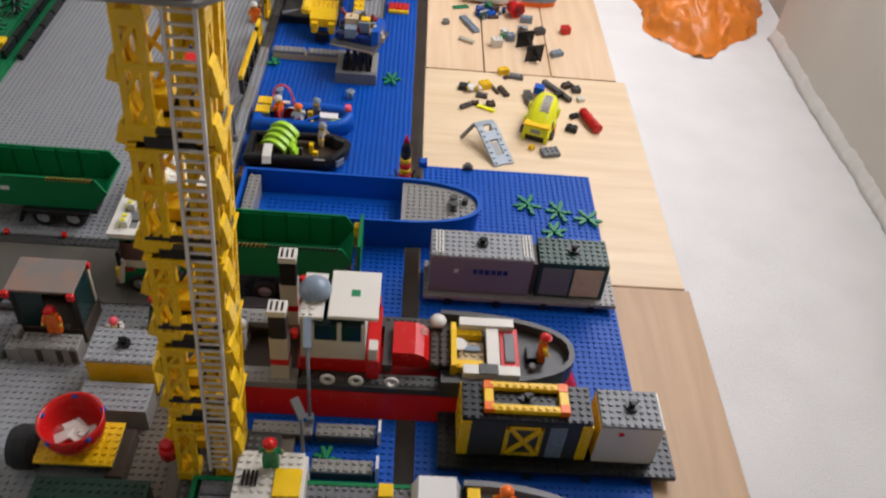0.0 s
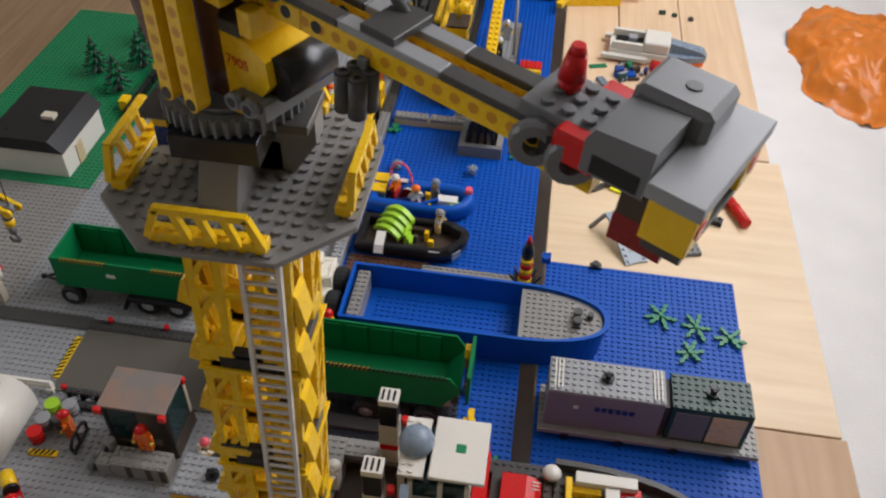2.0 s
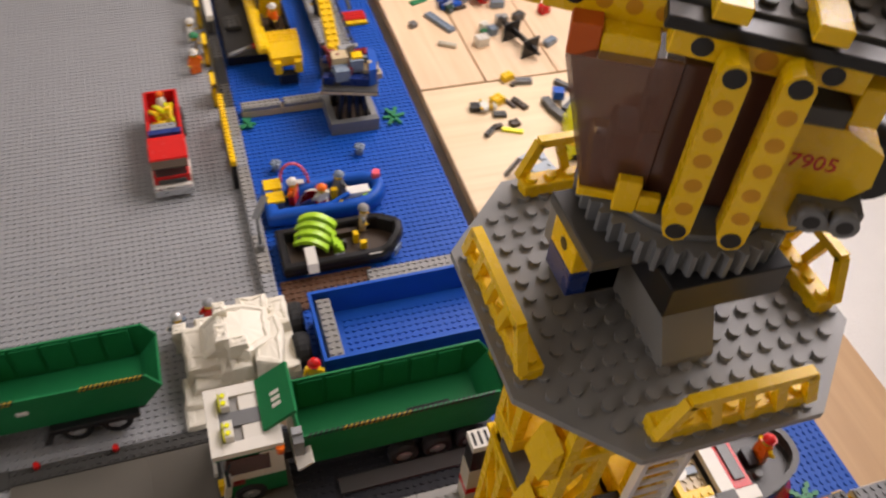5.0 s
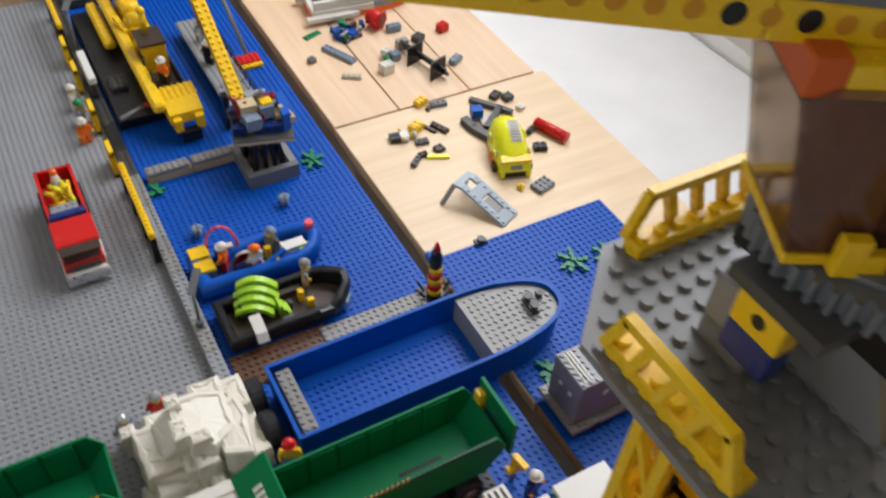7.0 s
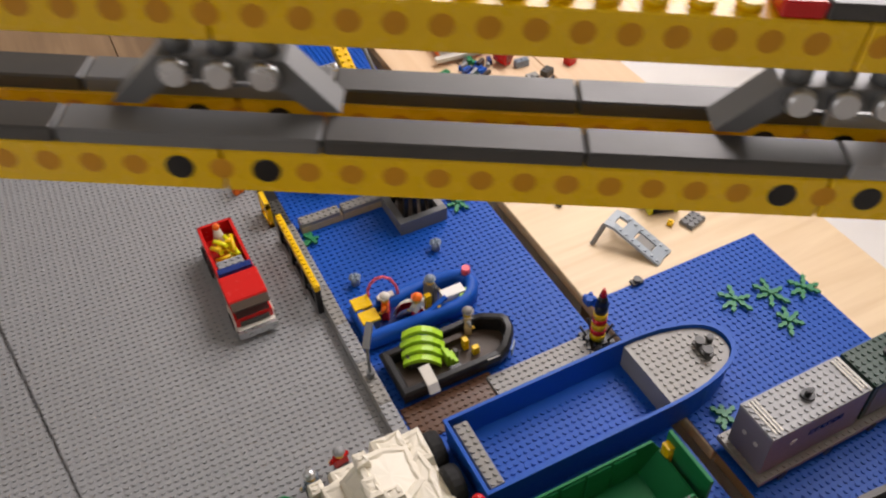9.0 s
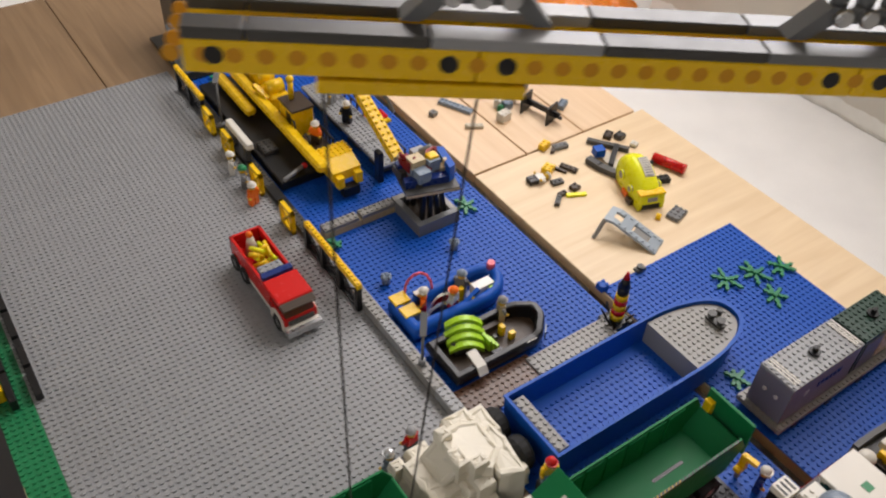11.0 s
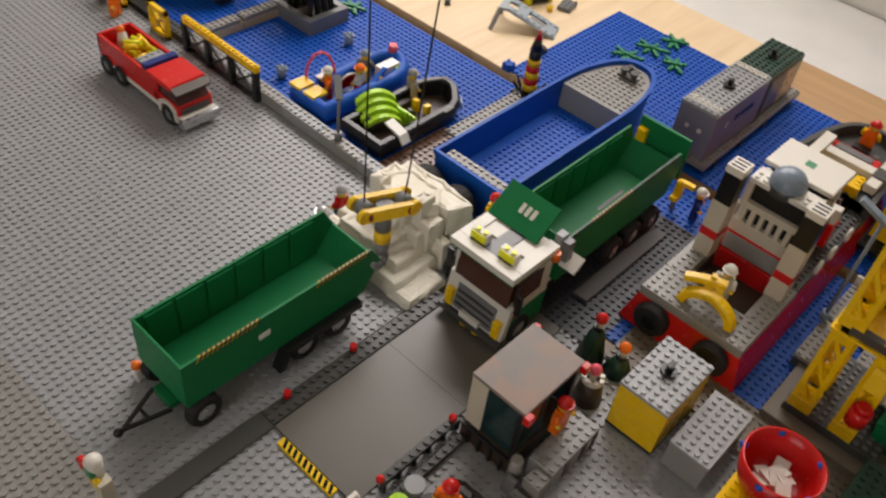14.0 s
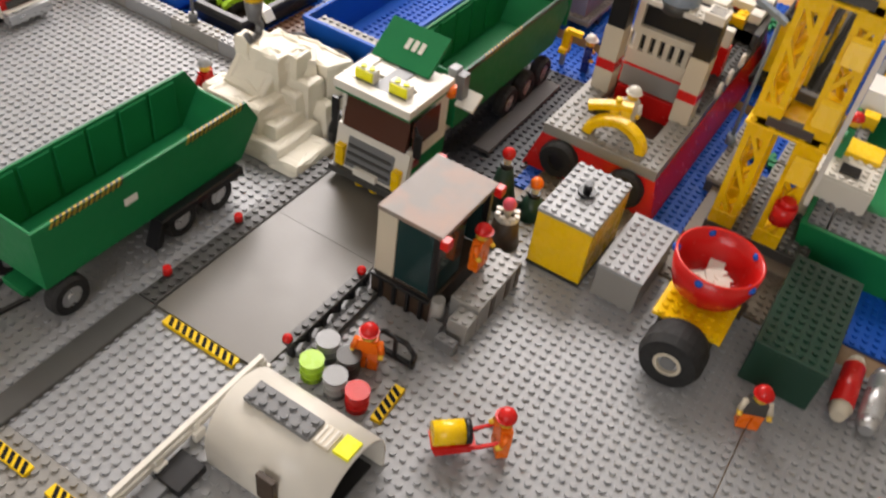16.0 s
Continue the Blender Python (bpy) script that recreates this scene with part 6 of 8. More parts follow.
vbox(q, 3.7, 4.9, VC - 0.9, VC + 0.9, -5.7, -4.2, BLACK, 0.15)
vbox(q, 3.5, 3.95, VC - 0.9, VC + 0.9, -4.2, -2.4, BLACK, 0.1)
crane.part("cab_seat", q, "black seat")
q = Build()
vbox(q, 6.15, 7.2, VC - 2.15, VC + 2.15, -0.45, 0.75, DORANGE)
crane.part("cab_lamp", q, "orange lamp strip")
q = Build()
vbox(q, 4.25, 6.12, VC - 2.15, VC - 1.2, -0.45, 0.55, YELLOW)
vbox(q, 4.25, 6.12, VC + 1.2, VC + 2.15, -0.45, 0.55, YELLOW)
crane.part("cab_roof", q, "yellow cab roof rails")
q = Build()
vbox(q, 3.2, 5.75, VC - 2.35, VC - 1.95, -6.4, -6.02, YELLOW)
vbox(q, 3.2, 5.75, VC + 1.95, VC + 2.35, -6.4, -6.02, YELLOW)
vbox(q, 5.35, 5.75, VC - 1.94, VC + 1.94, -6.4, -6.02, YELLOW)
crane.part("cab_floor", q, "yellow cab floor frame")
for k in (-1, 1):
    q = Build()
    vbox(q, 3.5, 4.4, VC + 2.62 * k - 0.25, VC + 2.62 * k + 0.25, -6.4, -4.9, YELLOW)
    vbox(q, 2.7, 3.5, VC + 2.62 * k - 0.22, VC + 2.62 * k + 0.22, -6.3, -5.5, YELLOW)
    crane.part("cab_clip", q, "yellow clip block")
q = Build()
vpoly(q, [(-0.9, -6.5), (-2.4, -6.3), (-2.9, -5.2), (-4.15, -3.7), (-4.0, -2.3), (-2.5, -1.5), (-0.82, -1.5)], VC - 2.3, VC + 2.3, YELLOW)
eng = crane.part("engine_housing", q, "yellow wedge housing with a red number")
cu = bpy.data.curves.new("number", 'FONT')
cu.body, cu.size, cu.extrude, cu.align_x = "7905", 0.85 * S, 0.01 * S, 'CENTER'
cu.materials.append(RED)
tx = new("number", cu)
tx.parent = eng
m = Matrix((-JH, Vector((0, 0, 1)), -JN)).transposed().to_4x4()
m.translation = (Vector(V(-1.9, VC - 2.33, -3.3)) - Vector(crane.at)) * S
tx.matrix_local = m
tagged(tx, "red number on the housing")
q = Build()
q.rod(V(-4.0, VC - 1.8, -3.5), V(-4.0, VC + 1.8, -3.5), 1.25, BLACK, None, 22)
crane.part("winch_drum", q, "black winch drum")
q = Build()
vbox(q, -4.2, -1.9, VC - 2.9, VC + 2.9, -5.6, -4.5, MGREY)
mot = crane.part("motor_block", q, "grey motor block")
for k in (-2.35, -3.5):
    q = Build()
    q.rod(V(k, VC - 3.5, -4.7), V(k, VC - 2.9, -4.7), 0.5, MGREY, None, 14)
    q.rod(V(k, VC - 3.52, -4.7), V(k, VC - 3.48, -4.7), 0.3, BLACK, None, 14)
    crane.part("motor_end", q, "grey round end", mot)
q = Build()
vbox(q, -2.3, -0.9, VC - 2.4, VC + 2.4, -1.45, -0.7, DGREY)
crane.part("dark_beam", q, "dark grey beam")
q = Build()
vbox(q, -3.3, -2.32, VC - 2.3, VC + 2.3, -1.3, 0.2, YELLOW)
crane.part("rear_block", q, "yellow rear block")
for s in (-1, 1):
    q = Build()
    jbox(q, -2.6, 4.6, VC + 2.75 * s - 0.5, VC + 2.75 * s + 0.5, 1.38, 1.85, BLACK)
    crane.part("dark_edge", q, "black edge tile")
q = Build()
jbox(q, -5.0, 4.6, VC - 2.2, VC + 2.2, 1.64, 2.0, DGREY)
for i in range(9):
    for k in (-1.5, -0.5, 0.5, 1.5):
        q.rod(J(-4.5 + i, VC + k, 2.0), J(-4.5 + i, VC + k, 2.2), 0.3, DGREY, None, 8)
crane.part("deck_plate", q, "dark grey studded plate")
for u in (-0.75, 2.25):
    q = Build()
    jbox(q, u, u + 1.1, VC - 3.3, 1.0, 2.02, 2.62, YELLOW)
    crane.part("gantry_arm", q, "yellow gantry arm")
q = Build()
jbox(q, 0.2, 2.3, 1.1, 2.8, 2.05, 3.3, MGREY)
gan = crane.part("gantry", q, "grey gantry body")
for u0, u1 in ((2.3, 7.0), (-4.1, 0.2)):
    q = Build()
    jbox(q, u0, u1, 0.9, 3.0, 2.05, 3.9, YELLOW, 0.12)
    crane.part("gantry_block", q, "yellow gantry block", gan)
q = Build()
jbox(q, -3.3, 5.8, 0.76, 0.9, 2.75, 3.15, GREY)
crane.part("stripe", q, "pale grey stripe", gan)
for u in (4.4, -2.1):
    q = Build()
    q.bar(J(u - 1.3, 2.1, 3.9), J(u - 0.9, 2.1, 7.7), 0.7, 0.6, YELLOW)
    q.bar(J(u + 1.3, 2.1, 3.9), J(u + 0.9, 2.1, 7.7), 0.7, 0.6, YELLOW)
    q.bar(J(u - 1.2, 2.1, 7.6), J(u + 1.2, 2.1, 7.6), 0.7, 0.6, YELLOW)
    q.bar(J(u - 1.2, 2.1, 6.2), J(u + 1.2, 2.1, 6.2), 0.5, 0.5, YELLOW)
    q.bar(J(u - 1.4, 2.1, 4.1), J(u + 1.4, 2.1, 4.1), 0.7, 0.5, YELLOW)
    crane.part("gantry_frame", q, "yellow window-like frame")
q = Build()
q.rod(J(-2.6, 2.1, 7.7), J(-10.4, 0.8, 1.8), 0.3, MGREY)
crane.part("stay_rod", q, "grey stay rod")
q = Build()
jbox(q, -11.4, -9.4, -1.5, 1.5, 1.64, 2.1, DGREY)
crane.part("stay_foot", q, "dark stay foot")
# counterweight head at the east end
for v in (-1.9, 1.9):
    for u in (-19.4, -21.2):
        q = Build()
        q.ring(J(u, v, 0.9), 'y', 0.5, 1.15, 0.7, MGREY, 18)
        crane.part("end_ring", q, "grey ring")
q = Build()
jbox(q, -20.9, -19.6, -2.0, 2.0, 0.2, 1.6, BLACK)
crane.part("end_axle", q, "black axle block")
q = Build()
jbox(q, -22.0, -18.2, -1.6, 1.6, 1.65, 2.4, MGREY)
for i in range(3):
    for s in (-1.0, 0.0, 1.0):
        q.rod(J(-21.2 + i, s, 2.4), J(-21.2 + i, s, 2.62), 0.3, MGREY, None, 10)
hd = crane.part("end_plate", q, "grey studded end plate")
q = Build()
q.rod(J(-19.4, 0.4, 2.4), J(-19.4, 0.4, 3.0), 0.45, RED, 0.62, 14)
q.rod(J(-19.4, 0.4, 3.0), J(-19.4, 0.4, 4.2), 0.62, RED, 0.42, 14)
q.rod(J(-19.4, 0.4, 4.2), J(-19.4, 0.4, 4.6), 0.42, RED, 0.3, 14)
crane.part("end_lamp", q, "red lamp peg", hd)
for v in (-2.4, 1.4):
    q = Build()
    jbox(q, -22.4, -20.3, v, v + 1.1, 0.9, 2.4, RED, 0.15)
    crane.part("end_block", q, "red block", hd)
q = Build()
jbox(q, -22.2, -19.4, -1.6, 1.6, -0.6, 0.5, YELLOW)
crane.part("end_block", q, "yellow block", hd)
q = Build()
k = len(q.v)
q.poly([(-24.9, 1.9), (-22.1, 1.9), (-22.1, 3.4), (-22.4, 4.0), (-24.9, 4.2)], 'y', -3.3, -0.35, MGREY)
q.v[k:] = [J(*p) for p in q.v[k:]]
cw = crane.part("counterweight", q, "grey counterweight block")
q = Build()
jbox(q, -24.6, -22.5, -3.34, -3.2, 2.0, 2.9, BLACK)
crane.part("recess", q, "black recess", cw)
q = Build()
jbox(q, -25.7, -22.3, -0.3, 2.8, 1.9, 4.5, MGREY, 0.3)
q.rod(J(-24.2, 1.2, 4.5), J(-24.2, 1.2, 4.56), 0.35, DGREY, None, 12)
crane.part("block", q, "grey counterweight block", cw)
q = Build()
jbox(q, -27.3, -24.95, -3.6, 3.6, 2.4, 3.1, GREY)
crane.part("cross_plate", q, "light grey cross plate", cw)
for v in (-3.5, 1.7):
    q = Build()
    jbox(q, -27.2, -25.2, v, v + 1.8, 0.4, 2.4, YELLOW)
    wt = crane.part("weight", q, "yellow weight block", cw)
    q = Build()
    q.rod(J(-27.26, v + 0.9, 1.4), J(-27.1, v + 0.9, 1.4), 0.45, RED, None, 14)
    crane.part("pin", q, "red pin", cw)
q = Build()
jbox(q, -27.1, -25.4, -3.4, 3.4, -0.1, 0.4, DGREY)
crane.part("weight_base", q, "dark grey weight base", cw)
q = Build()
jbox(q, -26.2, -23.9, -2.9, 0.2, -0.9, 1.9, BROWN)
jbox(q, -26.25, -23.85, -2.95, 0.25, -0.95, 0.5, DRED)
crane.part("weight", q, "dark hanging weight", cw)
q = Build()
for a, c in ((-0.44, -0.44), (-0.44, 0.44), (0.44, -0.44), (0.44, 0.44)):
    q.rod(J(-9.8 + a, -2.1 + c, -2.2), J(-9.8 + a, -2.1 + c, -0.1), 0.46, DGREY, None, 18)
    q.ring(J(-9.8 + a, -2.1 + c, -0.1), 'z', 0.2, 0.36, 0.25, DGREY, 14)
jbox(q, -10.2, -9.4, -2.5, -1.7, -2.1, -0.1, DGREY)
jbox(q, -10.1, -9.5, -1.8, -1.52, -0.4, 0.5, MGREY)
crane.part("barrel_weight", q, "grey four-barrel weight beside the jib")
# trolley, lines and hook
TU = 52.1
q = Build()
jbox(q, TU - 3.6, TU + 3.6, -1.6, 5.6, -0.6, -0.1, YELLOW)
tro = crane.part("trolley", q, "yellow trolley")
for k in (-2.8, 2.8):
    q = Build()
    q.rod(J(TU + k, 4.5, -1.1), J(TU + k, 5.3, -1.1), 0.9, YELLOW, None, 18)
    crane.part("pulley", q, "yellow pulley", tro)
HX, HY, HZ = -67.2, -38.5, 35.2
hk = Thing("crane_hook", HX, HY, 0.3, "grey and yellow crane hook block hanging from two black lines", "crane hook")
for k in (-1, 1):
    q = Build()
    q.rod(J(TU + 3.5 * k, 5.2, -1.6), (HX - 1.35 * k, HY + 0.62 * k, HZ + 0.4), 0.07, STRING, None, 6)
    hk.part("line", q, "black string")
for s in (-0.75, 0.75):
    q = Build()
    q.bar((HX - 1.7 + 0.3 * s, HY + 0.75 + s, HZ), (HX + 1.7 + 0.3 * s, HY - 0.75 + s, HZ), 0.45, 1.0, YELLOW)
    for k in (-1.7, 1.7):
        q.rod((HX + k + 0.3 * s, HY - 0.44 * k + s - 0.22, HZ), (HX + k + 0.3 * s, HY - 0.44 * k + s + 0.22, HZ), 0.55, YELLOW, None, 16)
    bl = hk.part("block_side", q, "yellow block side")
    for k in (-1, 1):
        p = Build()
        p.rod((HX + 1.3 * k + 0.3 * s, HY - 0.6 * k + s * 1.25, HZ), (HX + 1.3 * k + 0.3 * s, HY - 0.6 * k + s * 1.4, HZ), 0.3, DRED, None, 12)
        hk.part("pin", p, "dark red pin", bl)
for k in (-1, 1):
    q = Build()
    q.rod((HX + 1.3 * k, HY - 0.6 * k - 0.5, HZ), (HX + 1.3 * k, HY - 0.6 * k + 0.5, HZ), 0.62, MGREY, None, 16)
    hk.part("pulley", q, "grey pulley")
q = Build()
q.rod((HX, HY, HZ + 0.2), (HX, HY, HZ - 2.2), 0.62, MGREY, None, 14)
q.rod((HX, HY, HZ - 3.3), (HX, HY, HZ - 4.6), 0.6, MGREY, 0.45, 14)
sh = hk.part("shank", q, "grey shank")
q = Build()
q.rod((HX, HY, HZ - 2.2), (HX, HY, HZ - 3.3), 0.64, YELLOW, None, 14)
hk.part("band", q, "yellow band", sh)
q = Build()
q.tube([(HX, HY, HZ - 4.6), (HX + 0.5, HY, HZ - 5.2), (HX + 0.3, HY, HZ - 5.9), (HX - 0.4, HY, HZ - 6.0), (HX - 0.7, HY, HZ - 5.5)], 0.24, MGREY)
hk.part("hook", q)
# ---------------- control booth and yard on the dock ----------------
bo = Thing("control_booth", -52.3, -46, 0, "small dock control booth with a grey flat roof and dark windows", "booth")
q = Build()
q.box(-57.2, -47.9, -48.4, -41.8, 0.0, 3.0, BROWN, 0.08)
bo.part("base", q, "dark brown base")
for x0, x1, y0, y1, z1, m, lab in ((-57.1, -56.5, -44.0, -42.0, 10.3, CREAM, "white corner post"), (-57.1, -56.5, -48.3, -47.7, 10.3, BLACK, "black corner post"),
                                  (-48.6, -48.0, -48.3, -47.7, 10.3, BLACK, "black corner post"), (-48.6, -48.0, -42.6, -42.0, 10.3, CREAM, "white corner post"), (-56.45, -48.65, -42.5, -42.0, 5.4, DGREY, "dark low wall")):
    q = Build()
    q.box(x0, x1, y0, y1, 3.0, z1, m)
    bo.part("corner_post" if z1 > 6 else "low_wall", q, lab)
for x0, x1, y0, y1 in ((-56.95, -56.75, -47.7, -44.0), (-48.35, -48.15, -47.7, -42.6), (-56.4, -52.6, -48.2, -48.0)):
    q = Build()
    q.box(x0, x1, y0, y1, 3.1, 10.2, GLASSY, 0.03)
    bo.part("window", q, "dark tinted booth window")
q = Build()
q.box(-57.3, -48.0, -48.6, -42.0, 10.3, 10.75, WORN, 0.06)
bo.part("roof", q, "smooth worn grey roof plate")
for x, y in ((-57.1, -49.0), (-48.3, -49.0), (-48.1, -42.6)):
    q = Build()
    q.box(x - 0.5, x + 0.5, y - 0.3, y + 0.5, 9.7, 10.7, RED, 0.1)
    bo.part("lamp", q, "red corner lamp")
q = Build()
q.box(-50.6, -49.8, -48.6, -48.1, 3.0, 3.9, MGREY)
bo.part("console", q)
ct = Thing("stone_counter", -53, -50.6, 0, "light grey studded counter wall with dark slots below the booth", "counter")
q = Build()
q.brick(-55.8, -52.4, 0.22, 8, 3, 3.0, OGREY)
ct.part("wall_block", q)
for x in (-53.6, -50.8, -48.9):
    q = Build()
    q.box(x, x + 0.8, -52.46, -52.3, 0.5, 3.0, BROWN, 0.02)
    ct.part("slot", q, "dark upright slot")
q = Build()
q.brick(-57.8, -52.4, 0.22, 2, 2, 2.5, OGREY)
ct.part("step_block", q)
q = Build()
q.brick(-59.4, -52.2, 0.22, 1, 2, 1.3, MGREY)
ct.part("step_block", q)
q = Build()
q.poly([(-59.0, 0.3), (-57.9, 0.3), (-57.9, 1.9), (-58.4, 1.9)], 'y', -50.1, -48.9, MGREY)
ct.part("slope", q, "smooth grey slope")
for i in range(4):
    q = Build()
    q.box(-57.55, -57.25, -47.6 + 1.45 * i, -47.2 + 1.45 * i, 0.22, 3.0, BLACK)
    bo.part("leg", q, "black leg")
q = Build()
q.box(-57.7, -57.22, -48.2, -42.0, 2.7, 3.05, BLACK)
bo.part("beam", q, "black beam")
q = Build()
q.cyl(-57.0, -48.9, 0.22, 3.4, 0.75, OGREY, 0.6)
ct.part("round_post", q, "pale round post")
figure(-51.4, -49.4, 3.6, 180, ORANGE, ORANGE, RED, "toy figure in orange with a red helmet at the booth counter")
# black fence beside the road
fe = Thing("black_fence", -61.6, -41, 0, "black lattice fence with a row of grey studs on top", "fence")
for i in range(6):
    x = -67.6 + 2.1 * i
    q = Build()
    q.box(x, x + 0.4, -41.4, -40.7, 0.0, 1.7, BLACK)
    fe.part("post", q)
    if i < 5:
        q = Build()
        q.bar((x + 0.3, -41, 0.3), (x + 2.0, -41, 1.5), 0.25, 0.3, BLACK)
        q.bar((x + 2.0, -41, 0.3), (x + 0.3, -41, 1.5), 0.25, 0.3, BLACK)
        fe.part("brace", q)
q = Build()
q.brick(-68, -41.5, 1.7, 11, 1, 0.4, DGREY)
fe.part("top_rail", q, "dark grey studded rail")
q = Build()
q.brick(-67.6, -43.0, 0.22, 10, 1, 0.7, DGREY)
fe.part("foot_plate", q, "dark studded foot plate")
for x in (-67.8, -57.6):
    q = Build()
    q.ball(x, -41, 2.5, 0.45, RED)
    fe.part("lamp", q, "red lamp")
q = Build()
q.box(-62.6, -62.1, -50.2, -45.8, 0.21, 0.6, BLACK)
q.tube([(-62.4, -50.0, 0.5), (-62.4, -50.2, 1.9), (-62.4, -49.3, 2.8), (-62.4, -47.0, 2.8), (-62.4, -46.0, 2.1), (-62.4, -46.0, 0.5)], 0.24, BLACK)
q.bar((-62.4, -48.2, 0.5), (-62.4, -48.2, 2.8), 0.3, 0.3, BLACK)
solo("bow_gate", q, (-62.4, -48, 0.2), "low black bowed gate", "gate")
for x, y, m, lab in ((-68.2, -43.9, LIME, "lime green"), (-65.7, -43.6, GREY, "light grey"), (-68.3, -46.4, GREY, "light grey"), (-68.4, -48.7, RED, "red"), (-66.0, -46.0, DGREY, "dark grey")):
    th = Thing("drum", x, y, 0.21, lab + " round drum on the dock", "drum", "drums")
    q = Build()
    q.cyl(x, y, 0.21, 2.2, 0.95, m, n=18)
    for z in (0.8, 1.5):
        q.cyl(x, y, z, z + 0.12, 1.02, m, n=18)
    th.part("barrel", q)
    q = Build()
    q.cyl(x, y, 2.2, 2.42, 1.05, m, n=18)
    th.part("lid", q)
figure(-64.4, -46.8, 0.21, 110, ORANGE, ORANGE, RED, "toy figure in orange with a red helmet beside the drums")
figure(-64.8, -60.1, 0.21, 42, ORANGE, ORANGE, RED, "toy figure in orange with a red helmet pushing a wheelbarrow")
figure(-50.0, -75.9, 0.21, 112, ORANGE, DGREY, RED, "toy figure in an orange and grey vest with a red helmet", CREAM)
figure(-59.5, -84.5, 0.21, 200, RED, WHITE, RED, "toy figure in red and white with a red helmet")
figure(-55.0, -86.5, 0.21, 200, YELLOW, YELLOW, ORANGE, "toy figure in yellow with an orange helmet")
wb = Thing("wheelbarrow", -67.4, -57.0, 0.21, "red wheelbarrow carrying a yellow and black drum", "wheelbarrow", turn=42)
q = Build()
q.poly([(-1.4, 1.0), (1.3, 0.8), (1.7, 1.7), (-1.8, 1.8)], 'x', -0.9, 0.9, RED)
q.bar((-0.8, -1.2, 1.3), (-0.9, -3.6, 1.9), 0.25, 0.25, RED)
q.bar((0.8, -1.2, 1.3), (0.9, -3.6, 1.9), 0.25, 0.25, RED)
wb.part("tray", q)
q = Build()
q.rod((-0.3, 0.5, 0.66), (0.3, 0.5, 0.66), 0.72, BLACK, None, 14)
wb.part("wheel", q, "black wheel")
q = Build()
q.rod((0.0, 1.6, 2.6), (0.0, -0.9, 2.6), 1.0, YELLOW, None, 18)
q.rod((0.0, -0.9, 2.6), (0.0, -1.4, 2.6), 1.02, BLACK, None, 18)
wb.part("drum", q, "yellow drum with a black lid")

# white tank with open end
tk = Thing("white_tank", -75.3, -48, 0.21, "rounded white tank shell with an open dark end", "tank")
q = Build()
R, n = 3.9, 16
ring_o = [(-75.3 - R, 0.21)] + [(-75.3 - R * math.cos(math.pi * i / n), 2.2 + R * math.sin(math.pi * i / n)) for i in range(n + 1)] + [(-75.3 + R, 0.21)]
ring_i = [(-75.3 + (x + 75.3) * 0.92, 0.21 if z < 0.3 else 2.2 + (z - 2.2) * 0.92) for x, z in ring_o]
m = len(ring_o)
vs = [(x, y, z) for y, rg in ((-53.6, ring_o), (-42.8, ring_o), (-42.8, ring_i), (-53.6, ring_i)) for x, z in rg]
fs = [[k * m + i, k * m + i + 1, ((k + 1) % 4) * m + i + 1, ((k + 1) % 4) * m + i] for k in range(4) for i in range(m - 1)]
q.add(vs, fs, WHITE, True)
tk.part("shell", q)
q = Build()
q.poly(ring_i, 'y', -43.2, -42.9, WHITE)
tk.part("end_wall", q)
q = Build()
q.box(-78.4, -72.2, -53.0, -43.4, 0.21, 0.5, BLACK)
tk.part("floor", q, "dark inside floor")
q = Build()
q.brick(-76.4, -50.2, 6.05, 2, 6, 0.4, MGREY)
tk.part("top_plate", q, "grey studded plate")
q = Build()
q.box(-76.2, -74.4, -51.8, -50.4, 6.05, 6.35, CREAM)
for i in range(3):
    q.box(-76.1, -74.5, -51.6 + 0.45 * i, -51.4 + 0.45 * i, 6.35, 6.42, WHITE, 0.02)
tk.part("grille", q, "cream grille")
q = Build()
q.box(-76.0, -74.2, -53.4, -52.0, 6.0, 6.3, NEON)
tk.part("tile", q, "bright yellow tile")
q = Build()
q.box(-79.7, -79.2, -49.8, -48.2, 1.6, 4.4, BROWN)
q.box(-79.9, -79.2, -50.6, -50.0, 0.3, 2.2, YELLOW)
tk.part("hatch", q, "brown hatch")
# white fence
wf = Thing("white_fence", -78, -40.4, 0.21, "white low fence with two rails on the dock", "fence")
for i in range(5):
    x = -85.6 + 3.8 * i
    q = Build()
    q.box(x - 0.3, x + 0.3, -40.8, -40.0, 0.21, 1.9, WHITE)
    q.box(x - 0.55, x + 0.55, -41.1, -40.66, 0.21, 1.2, WHITE)
    wf.part("post", q)
for z in (0.9, 1.8):
    q = Build()
    q.box(-86, -70.2, -40.65, -40.15, z, z + 0.5, WHITE)
    wf.part("rail", q)
q = Build()
q.box(-82.6, -79.8, -43.4, -40.9, 0.21, 1.0, BLACK)
q.box(-84.4, -82.6, -42.4, -41.0, 0.21, 0.8, MGREY)
solo("grey_block", q, (-82, -42, 0.2), "black and grey low blocks beside the white fence", "block")

# boxes, hopper trailer, dark green box
th = Thing("yellow_box", -40.1, -54.3, 0.2, "yellow-sided container with a light grey studded lid", "container", "dock containers")
q = Build()
q.box(-44.6, -35.6, -57.2, -51.4, 0.22, 0.5, BLACK)
th.part("base", q, "black base plate")
q = Build()
q.box(-44.55, -35.65, -57.15, -51.45, 0.5, 6.8, YELLOW, 0.08)
th.part("body", q)
q = Build()
q.box(-44.6, -35.6, -57.2, -51.4, 6.8, 7.2, GREY, 0.05)
q.studs(-44.5, -57.3, 9, 6, 7.2, GREY)
th.part("lid", q, "light grey studded lid")
q = Build()
knob(q, -40.0, -54.2, 7.4)
